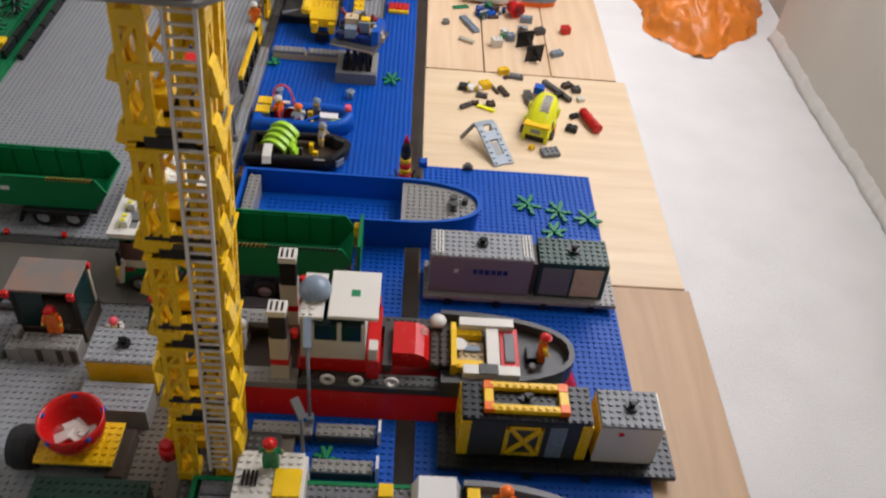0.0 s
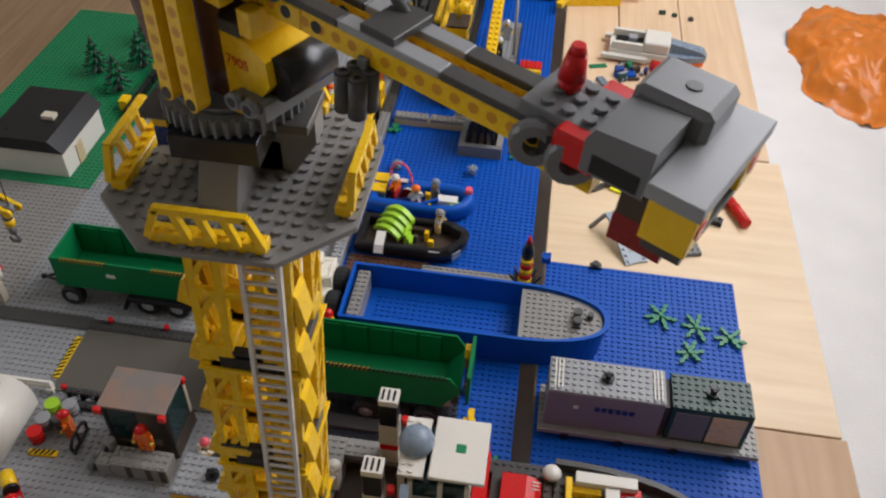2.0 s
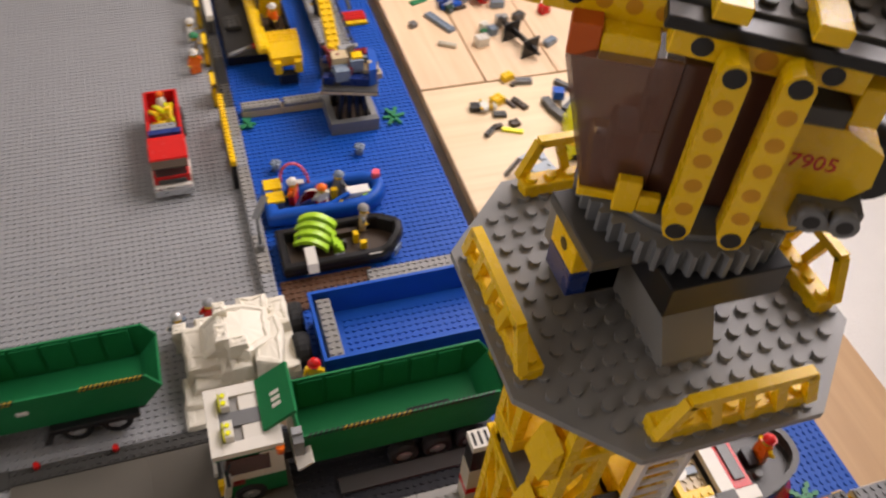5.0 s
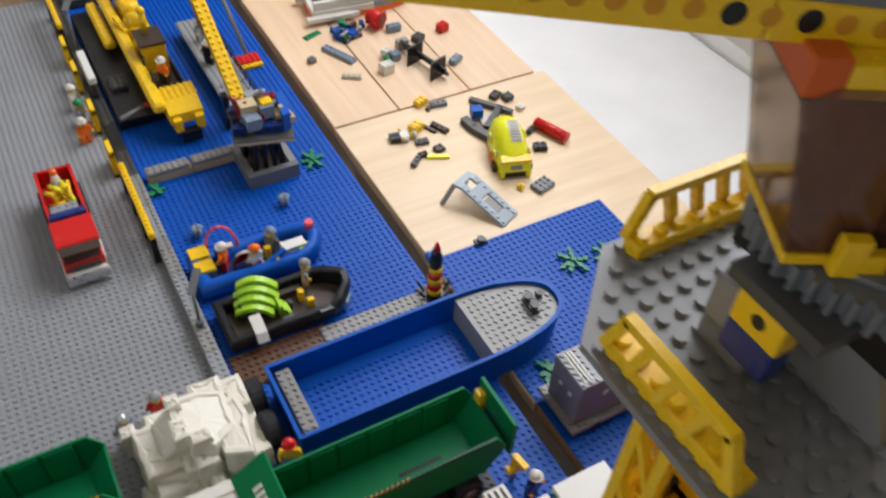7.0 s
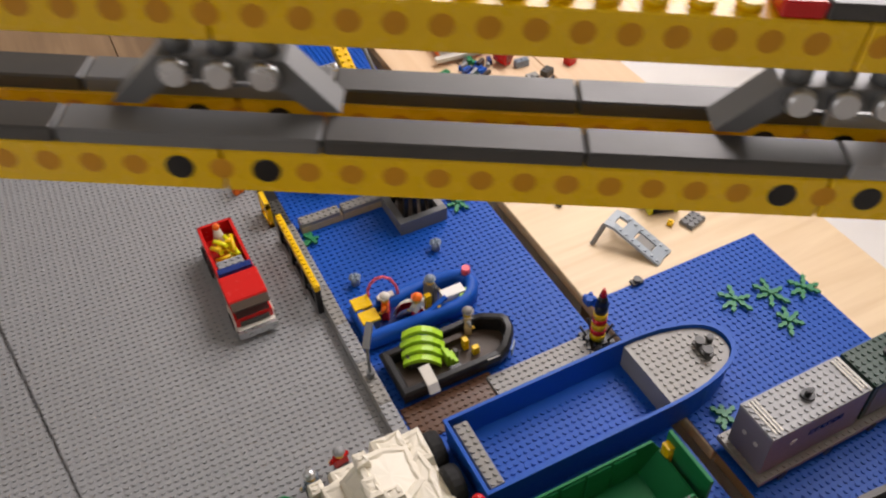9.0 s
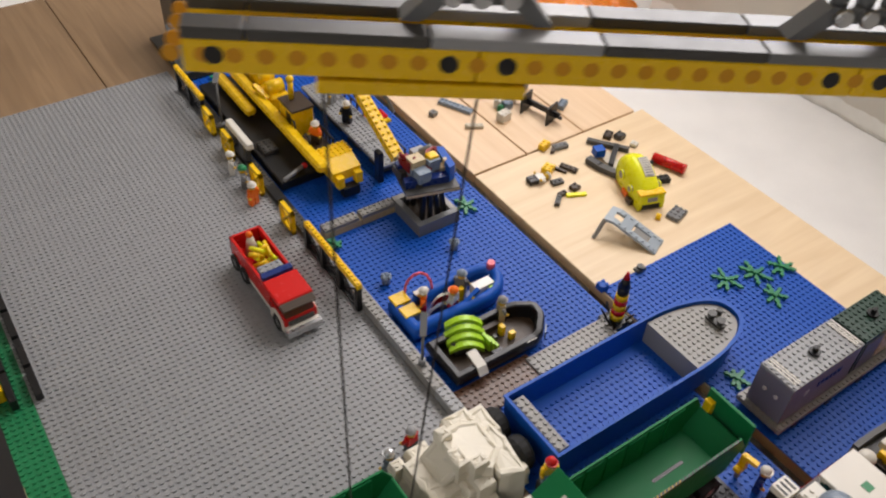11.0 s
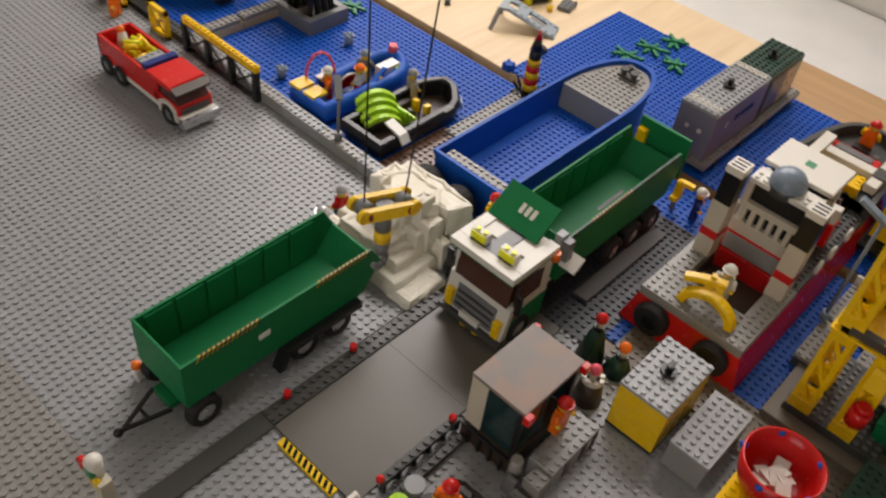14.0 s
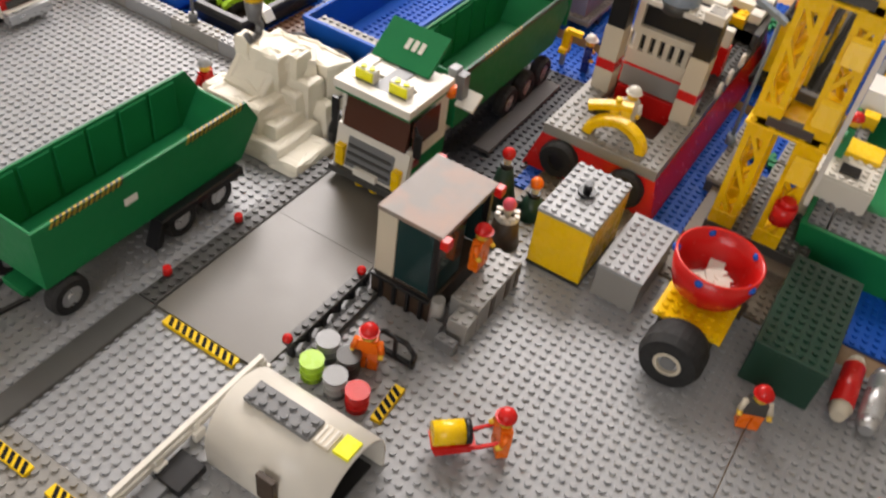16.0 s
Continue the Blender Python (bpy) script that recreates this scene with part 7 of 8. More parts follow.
th.part("knob", q, "black lifting knob")
th = Thing("grey_box", -40, -60.6, 0.2, "plain grey box with a studded top on the dock", "container", "dock containers")
q = Build()
q.box(-44.5, -35.5, -62.8, -58.4, 0.22, 3.9, OGREY, 0.08)
th.part("body", q)
q = Build()
q.box(-44.6, -35.4, -62.9, -58.3, 3.9, 4.3, GREY, 0.05)
q.studs(-44.5, -62.6, 9, 4, 4.3, GREY)
th.part("lid", q)
hp = Thing("hopper_trailer", -42.4, -67.9, 0.2, "red bowl hopper full of white tiles on a yellow wheeled plate", "trailer")
q = Build()
prof = [(1.4, 4.9), (2.5, 5.1), (3.3, 5.9), (3.75, 7.3), (3.95, 9.3), (3.7, 9.3), (3.5, 7.4), (3.05, 6.2), (2.2, 5.5), (0.0, 5.3)]
n = 28
vs = [(-42.4 + r * math.cos(2 * math.pi * i / n), -67.9 + r * math.sin(2 * math.pi * i / n), z) for i in range(n) for r, z in prof]
k = len(prof)
q.add(vs, [[i * k + j, ((i + 1) % n) * k + j, ((i + 1) % n) * k + j + 1, i * k + j + 1] for i in range(n) for j in range(k - 1)], RED, True)
q.cyl(-42.4, -67.9, 4.4, 5.0, 1.5, RED)
hp.part("bowl", q)
for i in range(5):
    a = 0.5 + i * 1.257
    p = Build()
    p.ball(-42.4 + 3.8 * math.cos(a), -67.9 + 3.8 * math.sin(a), 8.8, 0.4, BLUE)
    hp.part("stud_pin", p, "blue pin")
random.seed(3)
for i in range(9):
    p = Build()
    a, r = random.uniform(0, 6.28), random.uniform(0, 2.0)
    x, y, z = -42.4 + r * math.cos(a), -67.9 + r * math.sin(a), 6.0 + 0.1 * i
    c, s = math.cos(a * 1.7), math.sin(a * 1.7)
    p.add([(x + c * u - s * v, y + s * u + c * v, z + 0.25 * u + w) for w in (0, 0.35) for u, v in ((-0.8, -0.7), (0.8, -0.7), (0.8, 0.7), (-0.8, 0.7))],
          [[3, 2, 1, 0], [4, 5, 6, 7], [0, 1, 5, 4], [1, 2, 6, 5], [2, 3, 7, 6], [3, 0, 4, 7]], WHITE)
    hp.part("tile", p, "white tile")
q = Build()
q.box(-47.0, -37.4, -71.2, -64.8, 4.0, 4.4, YELLOW, 0.05)
q.studs(-47.2, -71, 10, 6, 4.4, YELLOW, 8, lambda x, y: (x + 42.4) ** 2 + (y + 67.9) ** 2 < 5)
hp.part("deck", q, "yellow studded plate")
q = Build()
q.box(-46.6, -37.8, -70.6, -65.4, 2.4, 4.0, DGREY)
q.box(-38.6, -36.4, -71.6, -64.4, 0.22, 2.6, BROWN)
hp.part("chassis", q, "dark chassis")
q = Build()
q.ring((-49.0, -68.1, 2.9), 'x', 1.15, 2.85, 3.4, RUBBER, 28)
wh = hp.part("wheel", q, "wide black tyre")
q = Build()
q.rod((-50.35, -68.1, 2.9), (-47.6, -68.1, 2.9), 1.15, SILVER, None, 18)
q.rod((-50.6, -68.1, 2.9), (-50.35, -68.1, 2.9), 0.7, MGREY, None, 14)
hp.part("rim", q, "grey rim", wh)
q = Build()
q.ring((-50.5, -68.1, 2.9), 'x', 0.95, 1.35, 0.5, CREAM, 24)
hp.part("rim_edge", q, "pale rim edge", wh)
th = Thing("dark_green_box", -38.8, -76.8, 0.2, "dark green box with a studded top on the dock", "container", "dock containers")
q = Build()
q.box(-45.4, -32.0, -79.8, -73.6, 0.22, 4.8, DGREEN, 0.08)
th.part("body", q)
q = Build()
q.box(-45.5, -31.9, -79.9, -73.5, 4.8, 5.2, DGREEN, 0.05)
q.studs(-45.2, -79.7, 13, 6, 5.2, DGREEN)
th.part("lid", q)
for y, ma in ((-82.2, RED), (-84.6, SILVER)):
    th = Thing("gas_cylinder", -41.6, y, 0.2, "lying gas cylinder with pale rounded ends" if ma is RED else "lying silver gas cylinder", "cylinder", "gas cylinders")
    q = Build()
    q.rod((-44.0, y, 1.25), (-38.6, y, 1.25), 1.0, ma, None, 18)
    th.part("body", q)
    for x0, x1 in ((-44.0, -45.2), (-38.6, -37.4)):
        q = Build()
        q.rod((x0, y, 1.25), (x1, y, 1.25), 1.02, CREAM if ma is RED else SILVER, 0.6, 18)
        th.part("end_cap", q)
# buoys beside the booth
for x, y, h, body, tip, lab in ((-38.6, -45.0, 5.0, DGREEN, RED, "dark green cone buoy with a red tip"), (-43.6, -48.2, 3.4, BROWN, PINK, "dark brown bell buoy with a white collar and pink tip"), (-38.0, -48.4, 2.6, DGREEN, ORANGE, "low dark buoy with an orange tip")):
    th = Thing("dock_buoy", x, y, 0.2, lab, "buoy", "dock buoys")
    q = Build()
    q.cyl(x, y, 0.21, h, 1.7, body, 1.2 if body is BROWN else 0.75, 18)
    th.part("body", q)
    q = Build()
    q.ring((x, y, h + 0.2), 'z', 0.75 if body is BROWN else 0.4, 1.25 if body is BROWN else 0.7, 0.55, WHITE if body is BROWN else BLACK, 16)
    for i in range(8 if body is BROWN else 0):
        q.rod((x + math.cos(i * math.pi / 4), y + math.sin(i * math.pi / 4), h + 0.3), (x + math.cos(i * math.pi / 4), y + math.sin(i * math.pi / 4), h + 0.75), 0.26, WHITE, None, 8)
    th.part("collar", q, "white collar" if body is BROWN else "black collar")
    q = Build()
    q.cyl(x, y, h, h + 1.4, 0.4, CREAM)
    q.ball(x, y, h + 1.7, 0.7, tip)
    th.part("tip", q)
# signal post and small figures at the west seam
th = Thing("signal_post", -86.6, -24.6, 0, "white signal post with red and green discs", "signal")
q = Build()
q.box(-87.3, -86.0, -25.4, -24.0, 0.21, 4.2, CREAM)
th.part("post", q)
q = Build()
q.cyl(-86.6, -23.8, 4.2, 6.0, 0.75, WHITE)
q.ball(-86.6, -23.8, 6.0, 0.85, WHITE, 14, 6, 0.9, False)
th.part("head", q)
for dy, z, m in ((1.2, 5.0, RED), (0.0, 4.9, BGREEN), (-0.5, 3.9, YELLOW)):
    q = Build()
    q.rod((-87.4, -23.8 + dy, z), (-86.8, -23.8 + dy, z), 0.7, m)
    th.part("lens", q, "red lens" if m is RED else "green lens" if m is BGREEN else "yellow lens")

# ---------------- third boat with green hull, piers beside it ----------------
gb = Thing("green_boat", -2, -78.5, 0, "green-hulled boat with a white cabin and grey decks", "boat")
q = Build()
hull_shell(q, -27.0, 22.0, 6.0, -79.0, 6.6, 0.22, 5.2, 2.0, GREEN, flare=0.7)
gb.part("hull", q)
q = Build()
for y in (-85.0, -74.8):
    q.brick(-26, y, 3.8, 32, 2, 1.2, MGREY)
q.brick(-26, -83, 3.8, 6, 8, 1.2, MGREY)
gb.part("deck", q, "grey studded deck")
q = Build()
o = outline(6.0, 22.1, 7.0, -79.0, 6.7)
inn = [(x - (0.8 if x > 12 else 0), -79.0 + (y + 79.0) * 0.88) for x, y in o]
n = len(o)
q.add([(x, y, 5.15) for x, y in o] + [(x, y, 6.8) for x, y in o] + [(x, y, 6.8) for x, y in inn] + [(x, y, 5.4) for x, y in inn],
      [[k * n + i, k * n + (i + 1) % n, (k + 1) * n + (i + 1) % n, (k + 1) * n + i] for k in range(3) for i in range(n)] + [[3 * n + i for i in range(n)]], MGREY)
gb.part("bow_rail", q, "grey raised bow")
q = Build()
q.box(-21.6, -13.2, -77.4, -70.6, 2.0, 7.6, WHITE)
q.brick(-21.6, -77.4, 7.6, 8, 7, 0.4, WHITE)
gb.part("cabin", q, "white cabin")
q = Build()
for i in range(4):
    q.box(-20.6 + 0.5 * i, -20.3 + 0.5 * i, -75.4, -73.4, 8.2, 8.5, BLACK, 0.02)
gb.part("vent", q, "black roof vent")
q = Build()
q.box(-16.8, -13.6, -76.8, -73.0, 8.0, 8.6, YELLOW)
gb.part("hatch", q, "yellow roof hatch")
q = Build()
q.poly([(-0.4, 5.2), (5.8, 5.2), (5.0, 7.4), (0.4, 7.4)], 'y', -75.6, -72.4, CLEARW)
gb.part("rail", q, "pale curved rail")
q = Build()
q.box(-4.4, -2.6, -75.0, -73.2, 5.0, 6.6, YELLOW)
gb.part("block", q, "yellow block")
q = Build()
q.box(6.4, 8.0, -75.0, -73.4, 5.2, 6.8, YELLOW)
gb.part("block", q, "yellow block")
figure(-17.4, -72.6, 8.4, 0, BGREEN, BGREEN, RED, "small green toy figure with a red cap on the cabin")
figure(10.8, -75.6, 5.4, 0, ORANGE, ORANGE, ORANGE, "toy figure with an orange helmet on the bow")
figure(-19.0, -84.0, 5.2, 0, TAN, NEON, WHITE, "toy figure in bright yellow on the green boat", YELLOW)
for y in (-63.6, -69.2):
    for i in range(2):
        th = Thing("floating_pier", -14, y + 1, 0, "light grey studded floating pier plate", "pier", "floating piers")
        q = Build()
        q.box(-21.6 + 8.4 * i, -13.8 + 8.4 * i, y + 0.1, y + 1.9, 0.21, 1.6, DGREY)
        th.part("float", q)
        q = Build()
        q.brick(-21.7 + 8.4 * i, y, 1.6, 8, 2, 0.5, OGREY)
        th.part("top", q)
    q = Build()
    q.box(-5.0, -4.6, y, y + 2, 0.22, 3.4, CLEARW)
    solo("pier_end", q, (-4.8, y, 0.2), "pale end panel of a floating pier", "panel")

# ---------------- far harbour ----------------
wl = Thing("harbour_wall", -26, 36, 0, "low tan and grey harbour wall with studs", "wall")
for i in range(2):
    q = Build()
    q.box(-33.6 + 7.5 * i, -26.2 + 7.5 * i, 35.2, 37.1, 0.0, 1.3, TAN)
    q.brick(-33.6 + 7.5 * i, 35.2, 1.3, 7, 2, 0.8, OGREY)
    wl.part("brick", q)
rg = Thing("crane_rig", -15, 32, 0, "dark blue crane platform on black legs over a grey basin", "crane rig")
q = Build()
for x0, x1, y0, y1 in ((-19.2, -10.6, 27.0, 28.2), (-19.2, -10.6, 35.4, 36.6), (-19.2, -18.0, 28.2, 35.4), (-11.8, -10.6, 28.2, 35.4)):
    q.box(x0, x1, y0, y1, 0.0, 2.6, MGREY if y1 < 29 or x1 < -15 else OGREY)
q.box(-18, -11.8, 28.2, 35.4, 0.0, 0.8, BROWN)
rg.part("basin", q, "grey walled basin")
for x in (-17.4, -15.6, -14.0, -12.4):
    for y in (29.0, 34.6):
        q = Build()
        q.bar((x, y, 0.8), (-14.9 + (x + 14.9) * 0.7, 31.8 + (y - 31.8) * 0.7, 7.6), 0.7, 0.7, BLACK)
        rg.part("leg", q, "black leg")
q = Build()
q.poly([(-20.4, 29.4), (-11.0, 26.8), (-8.6, 35.6), (-18.0, 38.2)], 'z', 7.6, 8.4, DGREY)
q.poly([(-20.5, 29.4), (-11.0, 26.7), (-10.9, 27.2), (-20.3, 29.9)], 'z', 7.7, 8.2, TAN)
rg.part("platform", q, "dark platform with a tan edge")
q = Build()
q.poly([(-19.6, 31.0), (-12.0, 28.8), (-11.6, 30.4), (-19.2, 32.6)], 'z', 8.4, 9.8, DBLUE)
q.poly([(-12.0, 28.8), (-10.6, 29.2), (-9.4, 34.6), (-10.8, 35.4)], 'z', 8.4, 11.6, BLUE)
q.poly([(-18.8, 35.0), (-11.0, 33.0), (-10.6, 34.6), (-18.4, 36.6)], 'z', 8.4, 10.4, DBLUE)
rg.part("wall", q, "blue walls")
random.seed(8)
for i in range(26):
    q = Build()
    x, y, z = random.uniform(-17.5, -10.0), random.uniform(30.4, 36.0), 8.4 + random.uniform(0, 4.2)
    ma = random.choice((DGREY, SAND, GREY, BROWN, YELLOW, DRED, TAN, SAND))
    w, d, h = random.uniform(0.6, 1.6), random.uniform(0.6, 1.6), random.uniform(0.8, 2.2)
    q.box(x - w, x + w, y - d, y + d, z - h if z - h > 8.4 else 8.4, z + 0.6, ma)
    if i % 3 == 0:
        q.rod((x, y, z), (x + random.uniform(-2, 2), y + random.uniform(-2, 2), z + 2), 0.35, ma)
    rg.part("machinery", q, "small mixed machinery block")
q = Build()
q.bar((-15.6, 40.0, 7.9), (-15.3, 61.5, 18.0), 2.2, 1.7, YELLOW)
for i in range(18):
    t = (i + 0.5) / 18
    for s in (-0.6, 0.6):
        q.cyl(-15.6 + 0.3 * t + s, 40 + 21.5 * t, 8.6 + 10.1 * t, 9.15 + 10.1 * t, 0.3, YELLOW, n=8)
bm = rg.part("boom", q, "yellow studded boom")
for i in range(6):
    q = Build()
    t = 0.62 + 0.05 * i
    q.bar((-16.75, 40 + 21.5 * t, 7.5 + 10.1 * t), (-16.75, 40.7 + 21.5 * t, 8.6 + 10.1 * t), 0.06, 0.5, BLACK)
    rg.part("stripe", q, "black stripe", bm)
q = Build()
q.bar((-15.3, 61.3, 18.0), (-15.4, 65.2, 19.9), 1.3, 1.3, SAND)
q.rod((-16.2, 65.2, 20.0), (-14.4, 65.2, 20.0), 0.8, DGREY)
rg.part("boom_tip", q, "grey boom tip")
q = Build()
q.bar((-19.0, 71.5, 16.6), (-11.6, 66.6, 22.4), 2.0, 1.3, YELLOW)
q.bar((-11.6, 66.6, 22.2), (-4.5, 69.4, 21.6), 1.8, 1.2, YELLOW)
rg.part("luffing_arm", q, "yellow upper arm")
q = Build()
q.rod((-11.8, 66.6, 23.2), (-10.8, 49.0, 11.0), 0.36, MGREY)
rg.part("stay", q, "grey stay rod")
# grey landing stage
ls = Thing("landing_stage", -13, 62, 0, "light grey studded landing stage beside the yellow barge", "pier")
for i in range(4):
    q = Build()
    q.brick(-16.4, 44.6 + 8.2 * i, 2.4, 6, 8, 0.6, GREY)
    ls.part("plate", q)
    q = Build()
    q.box(-15.4, -11.4, 46 + 8.2 * i, 51 + 8.2 * i, 0.21, 2.4, DGREY)
    ls.part("float", q)
q = Build()
for i in range(12):
    q.box(-10.5, -10.2, 45.5 + 2.6 * i, 45.9 + 2.6 * i, 3.0, 4.4, BLACK)
q.box(-10.5, -10.2, 45.4, 75, 4.2, 4.5, BLACK)
ls.part("railing", q, "low black railing")
q = Build()
q.box(-17.4, -16.4, 43.6, 45.4, 0.21, 7.0, BLACK)
ls.part("mooring_post", q, "black mooring block")
figure(-14.6, 60.6, 3.2, 120, BLACK, BLACK, WHITE, "black toy figure with a white cap on the landing stage")
figure(-13.6, 68.6, 3.2, 200, GREY, GREY, SILVER, "grey toy figure on the landing stage")
q = Build()
q.brick(-9.6, 61.0, 0.21, 5, 3, 0.8, RED)
q.brick(-9.6, 59.8, 0.21, 5, 1, 0.6, YELLOW)
solo("red_float", q, (-7, 62, 0.2), "red and yellow studded float on the water", "float")
# yellow crane barge
yb = Thing("yellow_crane_barge", -27, 66, 0, "long yellow mobile crane lying on a black barge", "crane barge")
q = Build()
q.box(-34.0, -20.6, 51.0, 90.0, 0.21, 2.2, BLACK, 0.2)
yb.part("barge", q, "black barge")
for x, z, y0, y1 in ((-29.9, 3.2, 72, 88), (-27.6, 5.2, 46, 88)):
    q = Build()
    q.box(x - 1.1, x + 1.1, y0, y1, z, z + 1.9, YELLOW, 0.5)
    yb.part("boom_section", q, "long yellow boom section")
q = Build()
q.box(-26.4, -22.0, 50.0, 86, 2.2, 3.8, DGREY)
yb.part("chassis", q, "dark grey chassis")
q = Build()
q.poly([(44.6, 3.4), (51.4, 3.4), (51.4, 6.6), (47.6, 6.6), (44.6, 5.4)], 'x', -26.6, -20.8, YELLOW)
q.studs(-26.4, 47.6, 6, 4, 6.6, YELLOW)
for x in (-26.2, -22.4):
    q.box(x, x + 1.4, 43.4, 45.0, 2.4, 4.8, YELLOW)
yb.part("front_hood", q, "yellow studded hood")
q = Build()
q.box(-25.4, -22.0, 42.8, 44.4, 0.6, 2.6, BLACK)
yb.part("front_bumper", q, "black bumper")
q = Build()
q.box(-26.4, -22.0, 60.4, 66.0, 3.8, 9.4, YELLOW, 0.15)
q.box(-26.6, -21.8, 60.2, 66.2, 9.4, 9.9, BROWN)
q.box(-26.5, -26.3, 61.2, 63.2, 5.6, 8.6, BLACK)
yb.part("cab", q, "yellow cab with a brown roof edge")
q = Build()
q.cyl(-24.4, 64.6, 9.9, 14.0, 0.55, YELLOW)
q.ball(-24.4, 64.6, 14.2, 0.8, YELLOW)
yb.part("chimney", q, "yellow chimney")
q = Build()
q.box(-26.0, -22.4, 78.0, 85.4, 3.8, 9.0, YELLOW, 0.6)
q.studs(-26, 79, 3, 6, 9.0, YELLOW)
q.box(-26.2, -22.2, 70.0, 76.0, 3.8, 7.4, YELLOW, 0.4)
yb.part("engine", q, "yellow engine block")
q = Build()
for i in range(6):
    q.box(-22.0, -21.6, 53 + 1.4 * i, 53.4 + 1.4 * i, 3.8, 6.4, BLACK)
q.box(-22.0, -21.6, 52.8, 61, 6.2, 6.5, BLACK)
yb.part("railing", q, "black railing")
q = Build()
q.box(-26.2, -22.2, 52.4, 58.8, 3.8, 5.0, BROWN)
yb.part("seat_well", q, "dark brown deck well")
for y, z, r in ((77.0, 7.4, 1.2), (72.6, 7.4, 1.5)):
    q = Build()
    q.rod((-26.0, y, z + 0.7), (-22.6, y, z + 0.7), r, YELLOW, None, 16)
    yb.part("drum", q, "yellow drum")
q = Build()
q.bar((-26.6, 70.6, 7.0), (-27.6, 74.8, 8.2), 0.9, 0.9, YELLOW)
yb.part("lever", q, "yellow lever")
q = Build()
q.ball(-24.6, 81.6, 9.4, 1.1, YELLOW)
yb.part("dome", q, "rounded yellow cap")
for y in (53.4, 59.2):
    q = Build()
    q.tube([(-26.6, y, 5.0), (-26.6, y, 7.2), (-26.4, y + 0.6, 7.8), (-26.4, y + 2.0, 7.8)], 0.22, BLACK)
    yb.part("handrail", q, "black handrail")
q = Build()
q.brick(-33.0, 60.0, 2.2, 3, 4, 0.8, DGREY)
yb.part("deck_plate", q, "dark grey studded plate")
q = Build()
q.rod((-33.6, 50.6, 3.0), (-28.8, 52.2, 3.4), 0.4, GREY)
q.ball(-28.6, 52.2, 3.4, 0.6, RED)
yb.part("outrigger", q, "grey outrigger with a red end")
figure(-24.2, 55.4, 5.0, 120, BROWN, ORANGE, WHITE, "toy figure in orange with a white helmet on the yellow barge")
q = Build()
q.box(-36.4, -35.0, 60.0, 70.0, 4.6, 6.0, WHITE, 0.2)
q.box(-36.2, -35.2, 61.5, 62.5, 1.2, 4.6, DGREY)
q.box(-36.2, -35.2, 67.5, 68.5, 1.2, 4.6, DGREY)
solo("white_rail", q, (-35.7, 65, 1.2), "white barrier on grey posts by the quay", "barrier")
figure(-39.6, 61.0, 0.21, 250, WHITE, WHITE, WHITE, "white toy figure standing on the dock by the rail")
figure(-39.4, 56.0, 0.21, 250, MGREY, GREY, BGREEN, "grey toy figure with a green cap on the dock")
figure(-40.0, 50.6, 0.21, 200, ORANGE, ORANGE, WHITE, "orange toy figure with a white helmet on the dock")
# dark rock station at the far end
dk = Thing("dark_fortress", -20, 106, 0, "dark grey blocky harbour building with towers", "building")
random.seed(21)
for x, y, w, d, h in ((-34, 98, 8, 8, 9), (-27, 102, 10, 8, 12), (-18, 104, 8, 8, 10), (-11, 101, 7, 9, 13), (-31, 108, 12, 9, 15), (-16, 110, 12, 8, 14), (-7, 96, 5, 5, 7)):
    q = Build()
    q.box(x, x + w, y, y + d, 0.0, h, DGREY if (x + y) % 2 else SAND, 0.3)
    q.studs(x, y, w, d, h, DGREY)
    for i in range(5):
        bx, bz = x + random.uniform(0, w - 2), random.uniform(1, h - 3)
        q.box(bx, bx + 2, y - 0.6, y + 0.2, bz, bz + random.uniform(1, 2.4), random.choice((DGREY, BLACK, SAND)))
    dk.part("tower", q, "dark block tower")
q = Build()
q.box(-35, -4, 95.4, 117, -0.0, 0.6, BLACK)
dk.part("base", q)
figure(-30.5, 101.4, 9.3, 200, TAN, OGREY, BROWN, "tan toy figure on the dark building")
figure(-27.0, 99.6, 9.3, 200, BLACK, BLACK, ORANGE, "black toy figure with an orange helmet on the dark building")
weed(-28.6, 92.0, 0.02, 2.6, 31)
weed(-33.0, 33.0, 0.02, 1.6, 32)

# ---------------- things lying on the pale boards ----------------
B0 = -0.22
he = Thing("toy_helicopter", 24.2, 16.9, B0, "rounded bright yellow toy pod with a pale grille and round windows", "helicopter", turn=-18)
q = Build()
POD = [(-5.4, 2.4, 3.1), (-4.6, 2.7, 3.9), (-3.0, 2.95, 5.1), (-1.0, 3.1, 6.1), (1.0, 3.1, 6.5), (3.0, 2.85, 6.2), (4.6, 2.35, 5.2), (5.8, 1.6, 3.9), (6.4, 0.7, 2.4)]
vs, fs, n = [], [], 15
for y, hw, h in POD:
    for i in range(n):
        a = math.pi * i / (n - 1)
        c, d = math.cos(a), math.sin(a)
        vs.append((hw * math.copysign(abs(c) ** 0.75, c), y, 0.7 + (h - 0.7) * d ** 0.75))
fs = [[j * n + i, (j + 1) * n + i, (j + 1) * n + i + 1, j * n + i + 1] for j in range(len(POD) - 1) for i in range(n - 1)]
fs += [list(range(n)), [(len(POD) - 1) * n + i for i in range(n)][::-1]]
fs += [[j * n, j * n + n - 1, (j + 1) * n + n - 1, (j + 1) * n] for j in range(len(POD) - 1)]
q.add(vs, fs, NEON, True)
body = he.part("body", q)
